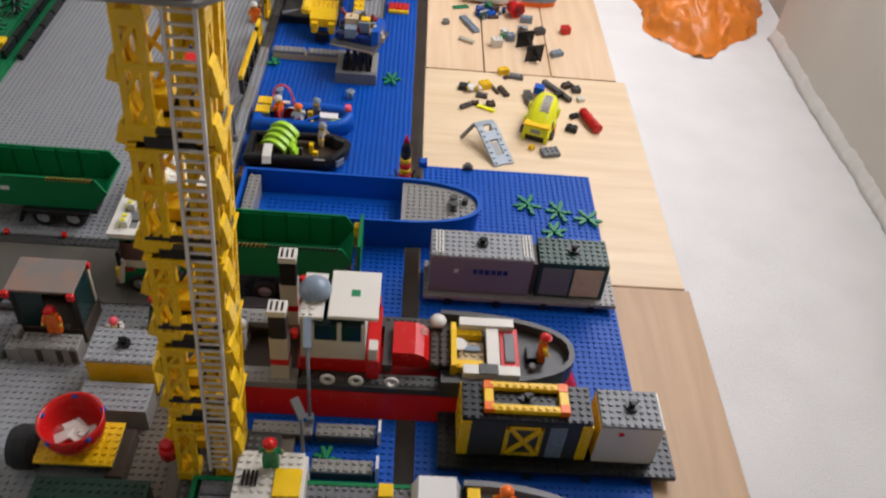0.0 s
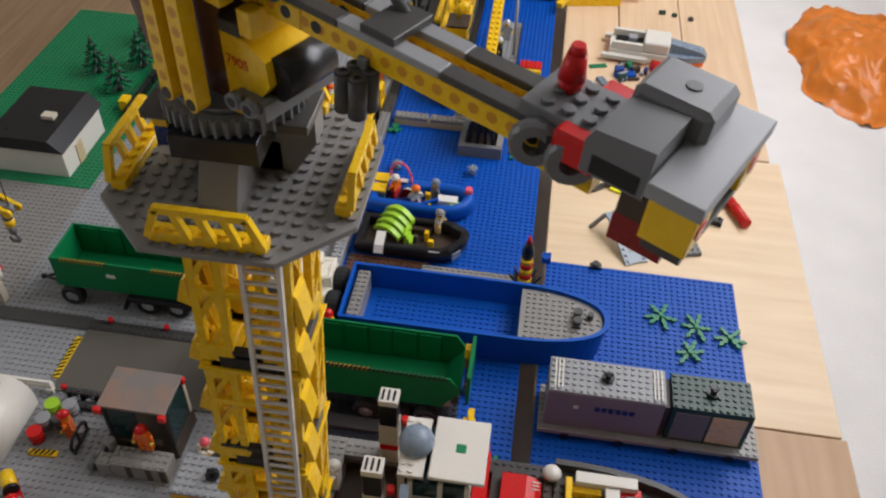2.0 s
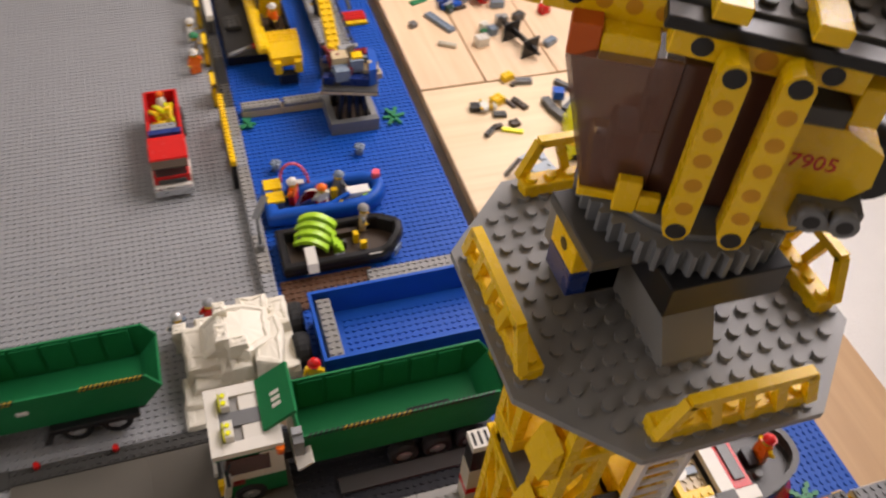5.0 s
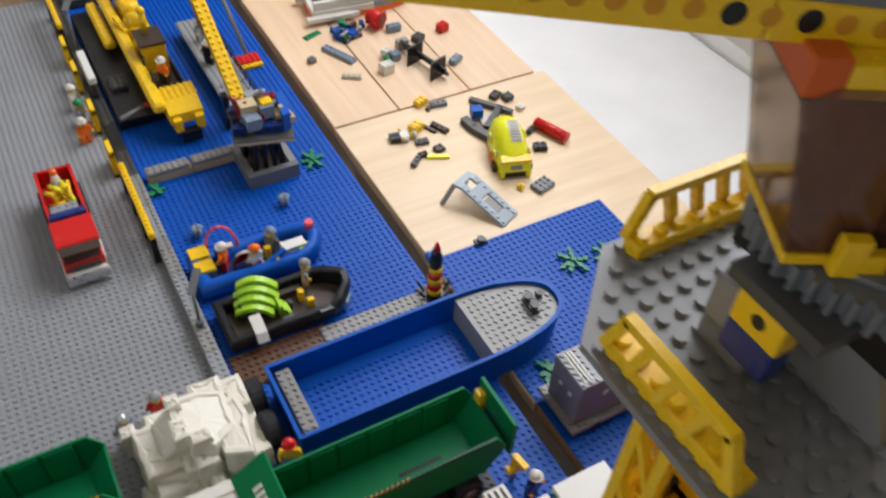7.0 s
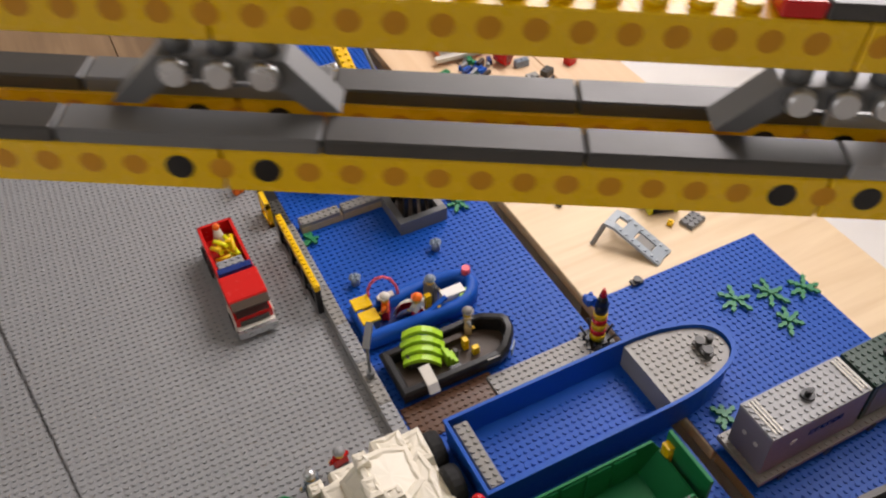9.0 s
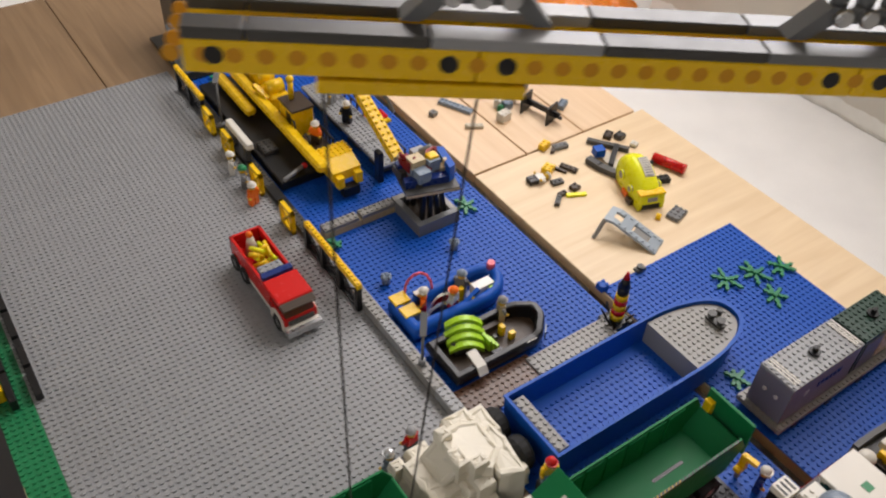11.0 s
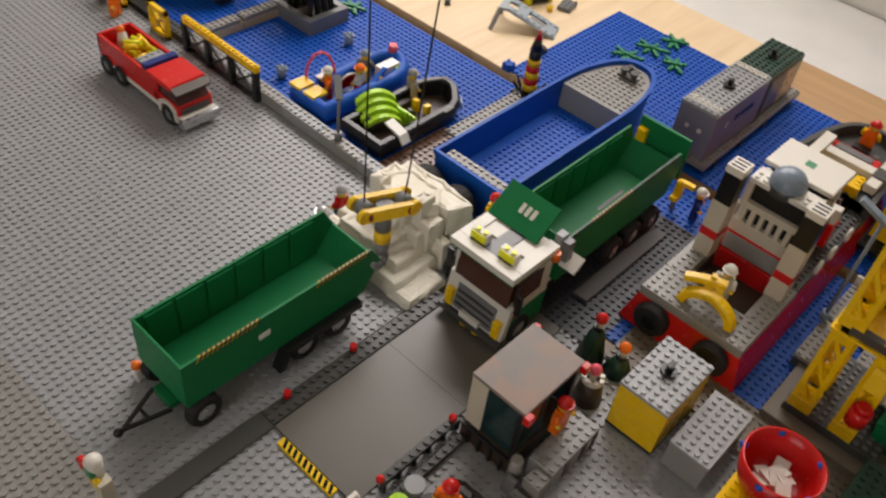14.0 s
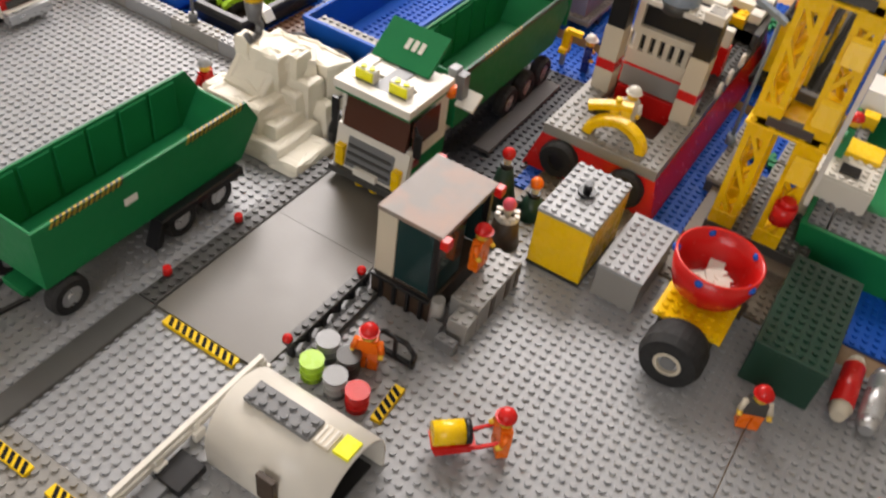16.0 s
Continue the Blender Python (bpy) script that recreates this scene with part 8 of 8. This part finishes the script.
for y0, y1, z0, z1 in ((-2.9, -1.0, 5.16, 6.12), (-1.0, 1.2, 6.12, 6.53)):
    q = Build()
    q.poly([(y0, z0 - 0.1), (y1, z1 - 0.1), (y1, z1 + 0.14), (y0, z0 + 0.14)], 'x', -0.4, 1.5, CREAM)
    he.part("grille", q, "pale grille panel")
    for i in range(4):
        f, g = (i + 0.2) / 4, (i + 0.6) / 4
        q = Build()
        q.poly([(y0 + (y1 - y0) * f, z0 + (z1 - z0) * f), (y0 + (y1 - y0) * g, z0 + (z1 - z0) * g), (y0 + (y1 - y0) * g, z0 + (z1 - z0) * g + 0.19), (y0 + (y1 - y0) * f, z0 + (z1 - z0) * f + 0.19)], 'x', -0.2, 1.3, MGREY)
        he.part("slot", q, "grey slot")
for s in (-1, 1):
    for y, z, r in ((-2.6, 2.6, 0.75), (1.2, 3.2, 0.95)):
        q = Build()
        q.rod((s * 2.5, y, z), (s * 3.16, y, z + 0.05), r, OGREY, r * 0.92, 18)
        q.ring((s * 3.1, y, z), 'x', r * 0.8, r * 1.15, 0.3, NEON, 18)
        he.part("window", q, "round grey window with a yellow rim")
q = Build()
q.poly([(-6.5, 1.5), (-4.4, 1.5), (-4.4, 3.6), (-6.0, 3.3)], 'x', -2.5, 2.5, NEON)
q.box(-2.7, 2.7, -6.2, -4.4, 3.2, 3.6, YELLOW, 0.1)
he.part("nose", q, "yellow nose block")
q = Build()
q.poly([(-6.35, 1.9), (-6.15, 2.7), (-6.25, 2.75), (-6.45, 1.95)], 'x', -1.0, 1.0, OGREY)
he.part("emblem", q, "small grey marks on the nose")
q = Build()
q.box(-1.9, 1.9, -6.2, -4.4, 0.1, 1.5, BLACK)
he.part("slot_block", q, "black slot under the nose")
for s in (-2.3, 2.3):
    q = Build()
    q.box(s - 0.4, s + 0.4, -6.4, -3.4, 0.0, 1.6, NEON, 0.15)
    he.part("leg", q, "yellow leg")
for s in (-1, 1):
    q = Build()
    q.box(min(s * 2.7, s * 3.5), max(s * 2.7, s * 3.5), -4.4, -2.6, 0.0, 1.1, BROWN)
    q.box(min(s * 2.6, s * 3.3), max(s * 2.6, s * 3.3), -2.4, -0.4, 0.2, 1.5, ORANGE)
    he.part("hinge", q, "brown and orange hinge block")
for s in (-1.6, 1.6):
    q = Build()
    q.box(s - 0.4, s + 0.4, -3.4, 4.6, 0.0, 0.75, DGREY)
    he.part("skid", q, "dark skid")
th = Thing("tail_boom", 26.5, 27.5, B0, "dark grey boom frame with a blue block lying on the boards", "toy part")
q = Build()
q.bar((26.2, 33.4, B0 + 0.5), (31.4, 26.4, B0 + 0.5), 1.0, 1.0, DGREY)
th.part("boom", q)
q = Build()
q.bar((22.0, 28.4, B0 + 0.6), (22.4, 25.2, B0 + 0.6), 1.5, 1.2, DGREY)
q.bar((22.2, 25.6, B0 + 0.6), (24.0, 20.6, B0 + 0.6), 1.5, 1.2, DGREY)
th.part("side_frame", q, "angled dark side frame")
q = Build()
q.bar((24.2, 24.2, B0 + 0.9), (30.0, 28.6, B0 + 0.9), 1.1, 0.8, BLACK)
th.part("cross_bar", q, "black cross bar")
q = Build()
q.bar((26.2, 28.4, B0 + 0.3), (25.4, 22.4, B0 + 0.3), 2.6, 0.4, CREAM)
th.part("floor_plate", q, "pale floor plate")
q = Build()
q.bar((23.6, 28.6, B0 + 1.6), (25.6, 28.0, B0 + 1.6), 2.0, 1.6, BLUE)
th.part("block", q, "blue block")
q = Build()
q.bar((22.9, 20.6, B0 + 0.55), (23.4, 19.4, B0 + 0.55), 1.0, 0.9, RED)
th.part("light", q, "small red light")
th = Thing("red_cylinder", 35, 18, B0, "red ribbed cylinder lying on the boards", "toy part")
q = Build()
q.rod((33.4, 21.6, B0 + 1.05), (35.9, 15.2, B0 + 1.05), 1.0, RED, None, 18)
th.part("barrel", q)
for f in (0.3, 0.6, 0.9):
    q = Build()
    q.rod((33.4 + 2.5 * f, 21.6 - 6.4 * f, B0 + 1.05), (33.6 + 2.5 * f, 21.1 - 6.4 * f, B0 + 1.05), 1.05, RED, None, 18)
    th.part("band", q)
th = Thing("step_ladder", 13.7, 7.0, B0, "light blue-grey sloping ramp plate with a slot and legs", "ramp", turn=-66)
RAMPG = plastic("light_blue_grey_plastic", (0.33, 0.38, 0.42), 0.32)
q = Build()
for y0, y1 in ((-2.1, -0.9), (0.9, 2.1)):
    q.poly([(-5.2, 3.5), (-3.4, 3.6), (5.3, 0.35), (5.3, 0.0), (4.8, 0.0), (-3.5, 3.05), (-5.2, 2.9)], 'y', y0, y1, RAMPG)
for u0, u1 in ((-5.2, -3.9), (-2.2, -0.2), (3.2, 5.2)):
    def top(u):
        return 3.55 if u < -3.4 else 3.6 - 3.25 * (u + 3.4) / 8.7
    q.poly([(u0, top(u0)), (u1, top(u1)), (u1, top(u1) - 0.4), (u0, top(u0) - 0.4)], 'y', -0.92, 0.92, RAMPG)
th.part("ramp", q)
for u in (-2.4, -1.2, 0.0, 1.2, 2.4, 3.6, 4.7):
    for v in (-1.5, 1.5):
        q = Build()
        z = 3.6 - 3.25 * (u + 3.4) / 8.7
        q.cyl(u, v, z - 0.1, z + 0.2, 0.3, RAMPG, n=8)
        th.part("stud", q)
q = Build()
q.poly([(0.2, 2.05), (3.0, 1.0), (3.0, 0.8), (0.2, 1.85)], 'y', -0.85, 0.85, OGREY)
th.part("slot", q, "darker sunken slot")
for v0, v1 in ((-2.0, -4.2), (1.8, 2.4)):
    q = Build()
    q.bar((-5.0, v0, 3.2), (-5.7, v1, 0.0), 0.6, 0.6, OGREY)
    th.part("leg", q, "grey leg")
for x, y, w, d, h, ma, tu, nm, lab in (
        (25.2, 7.0, 3.6, 2.6, 0.8, MGREY, 15, "grey_plate", "grey studded plate lying on the boards"),
        (21.6, 8.2, 1.0, 1.0, 1.0, YELLOW, 30, "yellow_brick", "small yellow brick on the boards"),
        (17.4, 36.5, 2.4, 1.6, 1.4, YELLOW, 20, "yellow_brick", "yellow brick on the boards"),
        (20.2, 34.8, 3.2, 1.4, 1.0, MGREY, -10, "grey_brick", "grey brick on the boards"),
        (17.9, 34.4, 1.2, 0.8, 0.8, BROWN, 40, "brown_brick", "small brown brick on the boards"),
        (13.0, 30.0, 2.4, 2.0, 1.6, YELLOW, 25, "yellow_brick", "yellow brick on the boards"),
        (14.9, 29.6, 0.7, 4.4, 0.6, BROWN, 25, "brown_bar", "thin dark bar on the boards"),
        (17.0, 28.4, 1.2, 3.6, 0.8, BROWN, 25, "brown_bar", "dark brown bar on the boards"),
        (12.2, 26.2, 2.4, 1.4, 0.8, DGREY, -10, "grey_brick", "dark brick on the boards"),
        (14.0, 23.1, 1.8, 1.6, 0.8, BROWN, 10, "brown_brick", "small brown brick on the boards"),
        (12.9, 21.4, 4.0, 0.9, 0.6, NEON, -25, "yellow_bar", "bright yellow bar on the boards"),
        (8.6, 21.7, 2.6, 1.0, 0.9, DGREY, 40, "grey_brick", "dark grey brick on the boards"),
        (10.6, 22.9, 1.6, 1.0, 0.9, BROWN, 5, "brown_brick", "small brown brick on the boards"),
        (31.4, 32.6, 2.4, 1.6, 1.0, BROWN, 30, "brown_brick", "dark brown brick on the boards"),
        (33.2, 31.0, 1.8, 1.8, 1.2, DGREY, 10, "grey_brick", "dark brick on the boards"),
        (33.8, 27.4, 1.4, 1.4, 1.0, WHITE, 20, "white_brick", "small white brick on the boards"),
        (16.4, 48.8, 2.6, 2.0, 2.2, WHITE, 10, "white_box", "white box brick on the boards"),
        (24.3, 61.6, 3.0, 1.4, 1.8, SAND, -5, "grey_brick", "blue-grey brick on the boards"),
        (27.2, 56.2, 2.4, 1.8, 1.6, DGREY, 25, "grey_brick", "dark grey brick on the boards"),
        (33.6, 57.5, 2.2, 1.8, 2.0, RED, 15, "red_brick", "red brick on the boards"),
        (8.2, 66.6, 4.0, 1.4, 0.4, BGREEN, 20, "green_leaf", "flat green leaf piece on the boards"),
        (10.2, 57.7, 1.6, 8.0, 0.8, SAND, 25, "grey_bar", "long grey bar on the boards"),
        (9.4, 49.7, 3.8, 1.2, 0.8, CREAM, -30, "white_bar", "pale bar on the boards"),
        (15.4, 54.0, 1.6, 1.6, 1.4, BLUE, 0, "blue_brick", "small blue brick on the boards"),
        (18.4, 53.4, 1.6, 1.4, 2.2, WHITE, 30, "white_brick", "small white brick on the boards"),
        (19.8, 52.0, 1.8, 1.8, 1.8, SAND, 10, "grey_brick", "grey-green brick on the boards"),
        (17.8, 51.8, 1.0, 1.0, 1.6, BGREEN, 10, "green_brick", "small green brick on the boards"),
        (30.4, 46.2, 3.0, 1.6, 1.2, SAND, 30, "grey_brick", "pale grey brick on the boards"),
        (21.4, 78.6, 1.4, 1.4, 1.2, BLUE, 0, "blue_brick", "small blue brick on the boards"),
        (28.2, 77.0, 1.6, 1.0, 1.2, RED, 20, "red_brick", "small red brick on the boards"),
        (24.0, 95.0, 1.6, 1.0, 0.9, DGREEN, 10, "green_brick", "tiny dark green brick on the boards"),
        (27.0, 94.2, 1.0, 1.0, 0.9, DGREEN, 30, "green_brick", "tiny dark green brick on the boards"),
        (31.0, 93.0, 1.2, 1.0, 0.9, DGREY, 5, "grey_brick", "tiny dark brick on the boards"),
        (31.6, 20.6, 2.0, 1.0, 1.0, BLACK, 30, "black_brick", "small black brick on the boards"),
        (30.5, 15.7, 2.4, 1.6, 1.2, BLACK, -20, "black_brick", "black brick on the boards"),
        (15.6, 63.0, 2.0, 1.6, 1.4, BLUE, 25, "blue_brick", "blue brick on the boards"),
        (13.6, 61.8, 1.6, 1.4, 1.4, DGREEN, 10, "green_brick", "dark green brick on the boards"),
        (4.5, 57.8, 1.4, 1.4, 1.2, MGREY, 15, "grey_brick", "small grey brick on the boards")):
    q = Build()
    q.box(-w / 2, w / 2, -d / 2, d / 2, 0, h * 0.85, ma)
    if min(w, d) >= 1.0:
        q.studs(-round(w) / 2, -round(d) / 2, round(w), round(d), h * 0.85, ma)
    solo(nm, q, (x, y, B0), lab, "loose brick", "loose bricks on the boards", turn=tu)
fg = figure(7.3, 29.1, B0 + 0.5, 60, BLACK, WHITE, WHITE, "toy figure in black and white lying on the boards")
fg.matrix_world = pose(7.3 * S, 29.1 * S, (B0 + 0.55) * S, 90, 0, 80)
th = Thing("lattice_toy", 22.6, 46.0, B0, "black frame of two bars with tilted square plates", "toy part")
for x, y in ((22.9, 49.4), (24.6, 43.0)):
    q = Build()
    q.add([(x + u + 0.25 * w, y + 0.35 * u + v + 0.5 * w, B0 + 3.7 * w) for v in (-0.2, 0.2) for u, w in ((-2.0, 0), (2.0, 0), (2.0, 1), (-2.0, 1))],
          [[0, 1, 2, 3], [7, 6, 5, 4], [0, 4, 5, 1], [1, 5, 6, 2], [2, 6, 7, 3], [3, 7, 4, 0]], BLACK)
    th.part("plate", q, "tilted black square plate")
for dz, dx in ((1.2, 0.6), (2.3, 0.0)):
    q = Build()
    q.bar((22.2 + dx, 54.2, B0 + dz), (25.4 + dx, 41.4, B0 + dz), 0.5, 0.6, BLACK)
    th.part("bar", q, "black bar")
q = Build()
q.box(21.6, 24.0, 54.0, 55.6, B0, B0 + 2.2, OGREY)
th.part("end_block", q, "dark grey end block")
th = Thing("red_bucket", 21.5, 64.5, B0, "dark red hexagonal bucket lying on its side", "bucket", turn=30)
q = Build()
q.rod((0, -1.6, 2.0), (0, 1.6, 2.0), 2.1, RED, 1.6, 6)
q.rod((0, -1.75, 2.0), (0, -1.6, 2.0), 1.5, DRED, None, 6)
th.part("shell", q)
random.seed(14)
for i in range(18):
    q = Build()
    x, y = random.uniform(12.4, 20.0), random.uniform(61.5, 68.0)
    ma = random.choice((DBLUE, SAND, DGREY, BLUE, BGREEN, GREY, BROWN))
    w, d, h = random.uniform(0.6, 2.6), random.uniform(0.5, 1.2), random.uniform(0.6, 1.8)
    q.box(-w / 2, w / 2, -d / 2, d / 2, 0, h, ma)
    solo("loose_brick", q, (x, y, B0), "small loose brick of mixed blue and grey", "loose brick", "loose bricks on the boards", turn=random.uniform(1, 89))
sb = Thing("speed_boat", 21.6, 73.4, B0, "white and orange toy speed boat with a blue-grey bow", "boat", turn=-6)
q = Build()
o = outline(-11, 11.0, 0, 0, 3.8)
q.poly([(x, y * 0.9) for x, y in o], 'z', 0.0, 1.4, ORANGE)
sb.part("hull", q, "orange hull")
q = Build()
q.poly([(-11, -3.9), (2.4, -3.9), (2.4, 3.9), (-11, 3.9)], 'z', 1.4, 2.6, WHITE)
q.box(-3.4, 2.6, -3.4, 3.4, 2.6, 5.2, WHITE, 0.3)
q.box(-10.6, -3.4, -3.6, -2.6, 2.6, 4.4, WHITE)
q.box(-10.6, -3.4, 2.6, 3.6, 2.6, 4.4, WHITE)
sb.part("cabin", q, "white cabin")
q = Build()
q.box(-9.8, -3.5, -2.5, 2.5, 2.6, 3.0, BLACK)
q.box(-7.0, -5.0, -1.0, 1.0, 3.0, 4.6, GREY)
sb.part("cockpit", q, "dark cockpit with a grey seat")
q = Build()
q.poly([(2.6, 2.4), (11.2, 2.4), (10.2, 3.6), (2.6, 4.8)], 'y', -1.4, 1.4, SAND)
q.poly([(x, y * 0.95) for x, y in outline(2.6, 11.3, 3.2, 0, 3.6)], 'z', 1.4, 2.6, SAND)
q.studs(2.8, -2, 3, 4, 2.6, SAND)
sb.part("bow", q, "blue-grey bow")
for s in (-4.6, 4.6):
    q = Build()
    q.poly([(-12.5, s - 0.7), (-3.0, s - 0.7), (-1.0, s), (-3.0, s + 0.7), (-12.5, s + 0.7)], 'z', 0.9, 1.8, WHITE)
    sb.part("float", q, "white float")
ex = Thing("yellow_digger", 6.4, 97, B0, "yellow and dark grey toy digger on the boards", "digger", turn=12)
q = Build()
q.box(-7, 7, -1.4, 0.6, 0.0, 2.0, YELLOW)
q.box(-7, 7, 4.2, 5.8, 0.0, 2.0, YELLOW)
ex.part("track_frame", q, "yellow track frames")
q = Build()
q.box(-4, 5, -0.6, 5.0, 2.0, 5.4, YELLOW, 0.3)
q.studs(-4, 0, 9, 4, 5.4, YELLOW)
ex.part("body", q)
q = Build()
for i in range(7):
    q.ring((4.0 + random.uniform(-1.5, 4), random.uniform(-1, 5), 6 + random.uniform(-1, 1.6)), 'y', 0.5, 1.1, 0.8, DGREY, 10)
ex.part("gear_pile", q, "dark grey gears")
q = Build()
q.bar((-4.0, 1.0, 5.0), (-10.0, -6.0, 2.6), 1.6, 1.4, YELLOW)
ex.part("arm", q, "yellow arm")
q = Build()
q.bar((3.0, 3.0, 4.0), (12.5, 1.0, 1.2), 1.4, 1.2, YELLOW)
ex.part("arm", q, "yellow arm")
q = Build()
q.box(-8.6, -5.6, 2.0, 4.6, 3.0, 7.0, DBLUE)
ex.part("cab", q, "dark blue cab")

# orange plastic bag on the carpet
random.seed(4)
n, k = 90, 30
vs = []
for j in range(k + 1):
    for i in range(n):
        a, r = 2 * math.pi * i / n, j / k
        rr = r * (1 + 0.10 * math.sin(3 * a + 1) + 0.06 * math.sin(7 * a) + 0.03 * random.uniform(-1, 1))
        z = 8.0 * (1 - r ** 2.4) + (1.8 * noise.noise(Vector((math.cos(a) * r * 4, math.sin(a) * r * 4, 3.0))) + 1.4 * noise.noise(Vector((math.cos(a) * r * 11, math.sin(a) * r * 11, 1.0)))) * (0.3 + r)
        vs.append((77 + 19 * rr * math.cos(a) + 0.12 * 19 * rr * math.sin(a), 98 + 27 * rr * math.sin(a), FLOOR + max(0.1, z)))
fs = [[j * n + i, j * n + (i + 1) % n, (j + 1) * n + (i + 1) % n, (j + 1) * n + i] for j in range(k) for i in range(n)]
BAG = material("orange_crinkled_film", (0.66, 0.19, 0.018), 0.3, 1.0, 90, 0.45, 18)
q = Build()
q.add(vs, fs, BAG, True)
solo("orange_bag", q, (77, 98, FLOOR), "crumpled orange plastic bag lying on the carpet", "bag")

# ---------------- lawn with house and fence ----------------
ho = Thing("white_house", -98, 14, 0, "small white toy house with a black roof on the lawn", "house")
q = Build()
q.box(-106, -90.6, 6.6, 22, 0.0, 6.0, WHITE, 0.1)
ho.part("wall", q)
q = Build()
q.poly([(-106.6, 6.0), (-90.0, 6.0), (-92.4, 8.6), (-104.2, 8.6)], 'y', 6.0, 22.6, BLACK)
ho.part("roof", q, "black sloped roof")
q = Build()
q.box(-96.6, -94.2, 12.4, 14.2, 8.6, 9.4, CREAM)
ho.part("skylight", q, "pale skylight")
q = Build()
q.box(-90.7, -90.4, 11.0, 13.4, 0.0, 4.4, TAN)
ho.part("door", q, "tan door")
bf = Thing("lawn_fence", -85, 46, 0, "low black bars along the lawn edge", "fence")
for i in range(6):
    q = Build()
    q.box(-85.1, -84.0, 26.6 + 6.5 * i, 32.4 + 6.5 * i, 0.21, 1.5, BLACK)
    bf.part("bar", q)
    q = Build()
    q.box(-88.4, -87.4, 26.6 + 6.5 * i, 32.6 + 6.5 * i, 0.21, 2.2, BLACK)
    bf.part("bar", q)
q = Build()
q.box(-90.4, -88.6, 29.0, 31.6, 0.2, 2.6, YELLOW)
solo("yellow_block", q, (-89.5, 30, 0.2), "yellow block on the lawn", "block")
figure(-86.4, 57.5, 0.21, 90, TAN, TAN, CREAM, "tan toy figure by the lawn fence")
for i, (x, y) in enumerate(((-93.5, 36.0), (-92.5, 46.0), (-95.0, 56.0), (-101.0, 42.0))):
    th = Thing("toy_tree", x, y, 0.2, "dark green plastic toy fir tree on the lawn", "tree", "toy trees")
    q = Build()
    q.cyl(x, y, 0.2, 2.0, 0.6, BROWN)
    th.part("trunk", q)
    q = Build()
    random.seed(50 + i)
    for lv in range(4):
        for m in range(9):
            a = m * 0.698 + lv * 0.35 + random.uniform(-0.1, 0.1)
            r = 3.0 - 0.65 * lv
            q.rod((x, y, 2.6 + 1.7 * lv), (x + r * math.cos(a), y + r * math.sin(a), 1.7 + 1.7 * lv + random.uniform(-0.2, 0.2)), 0.75 - 0.1 * lv, DGREEN if m % 3 else GREEN, 0.2, 6)
    q.cyl(x, y, 6.6, 9.4, 0.9, DGREEN, 0.1)
    th.part("crown", q)
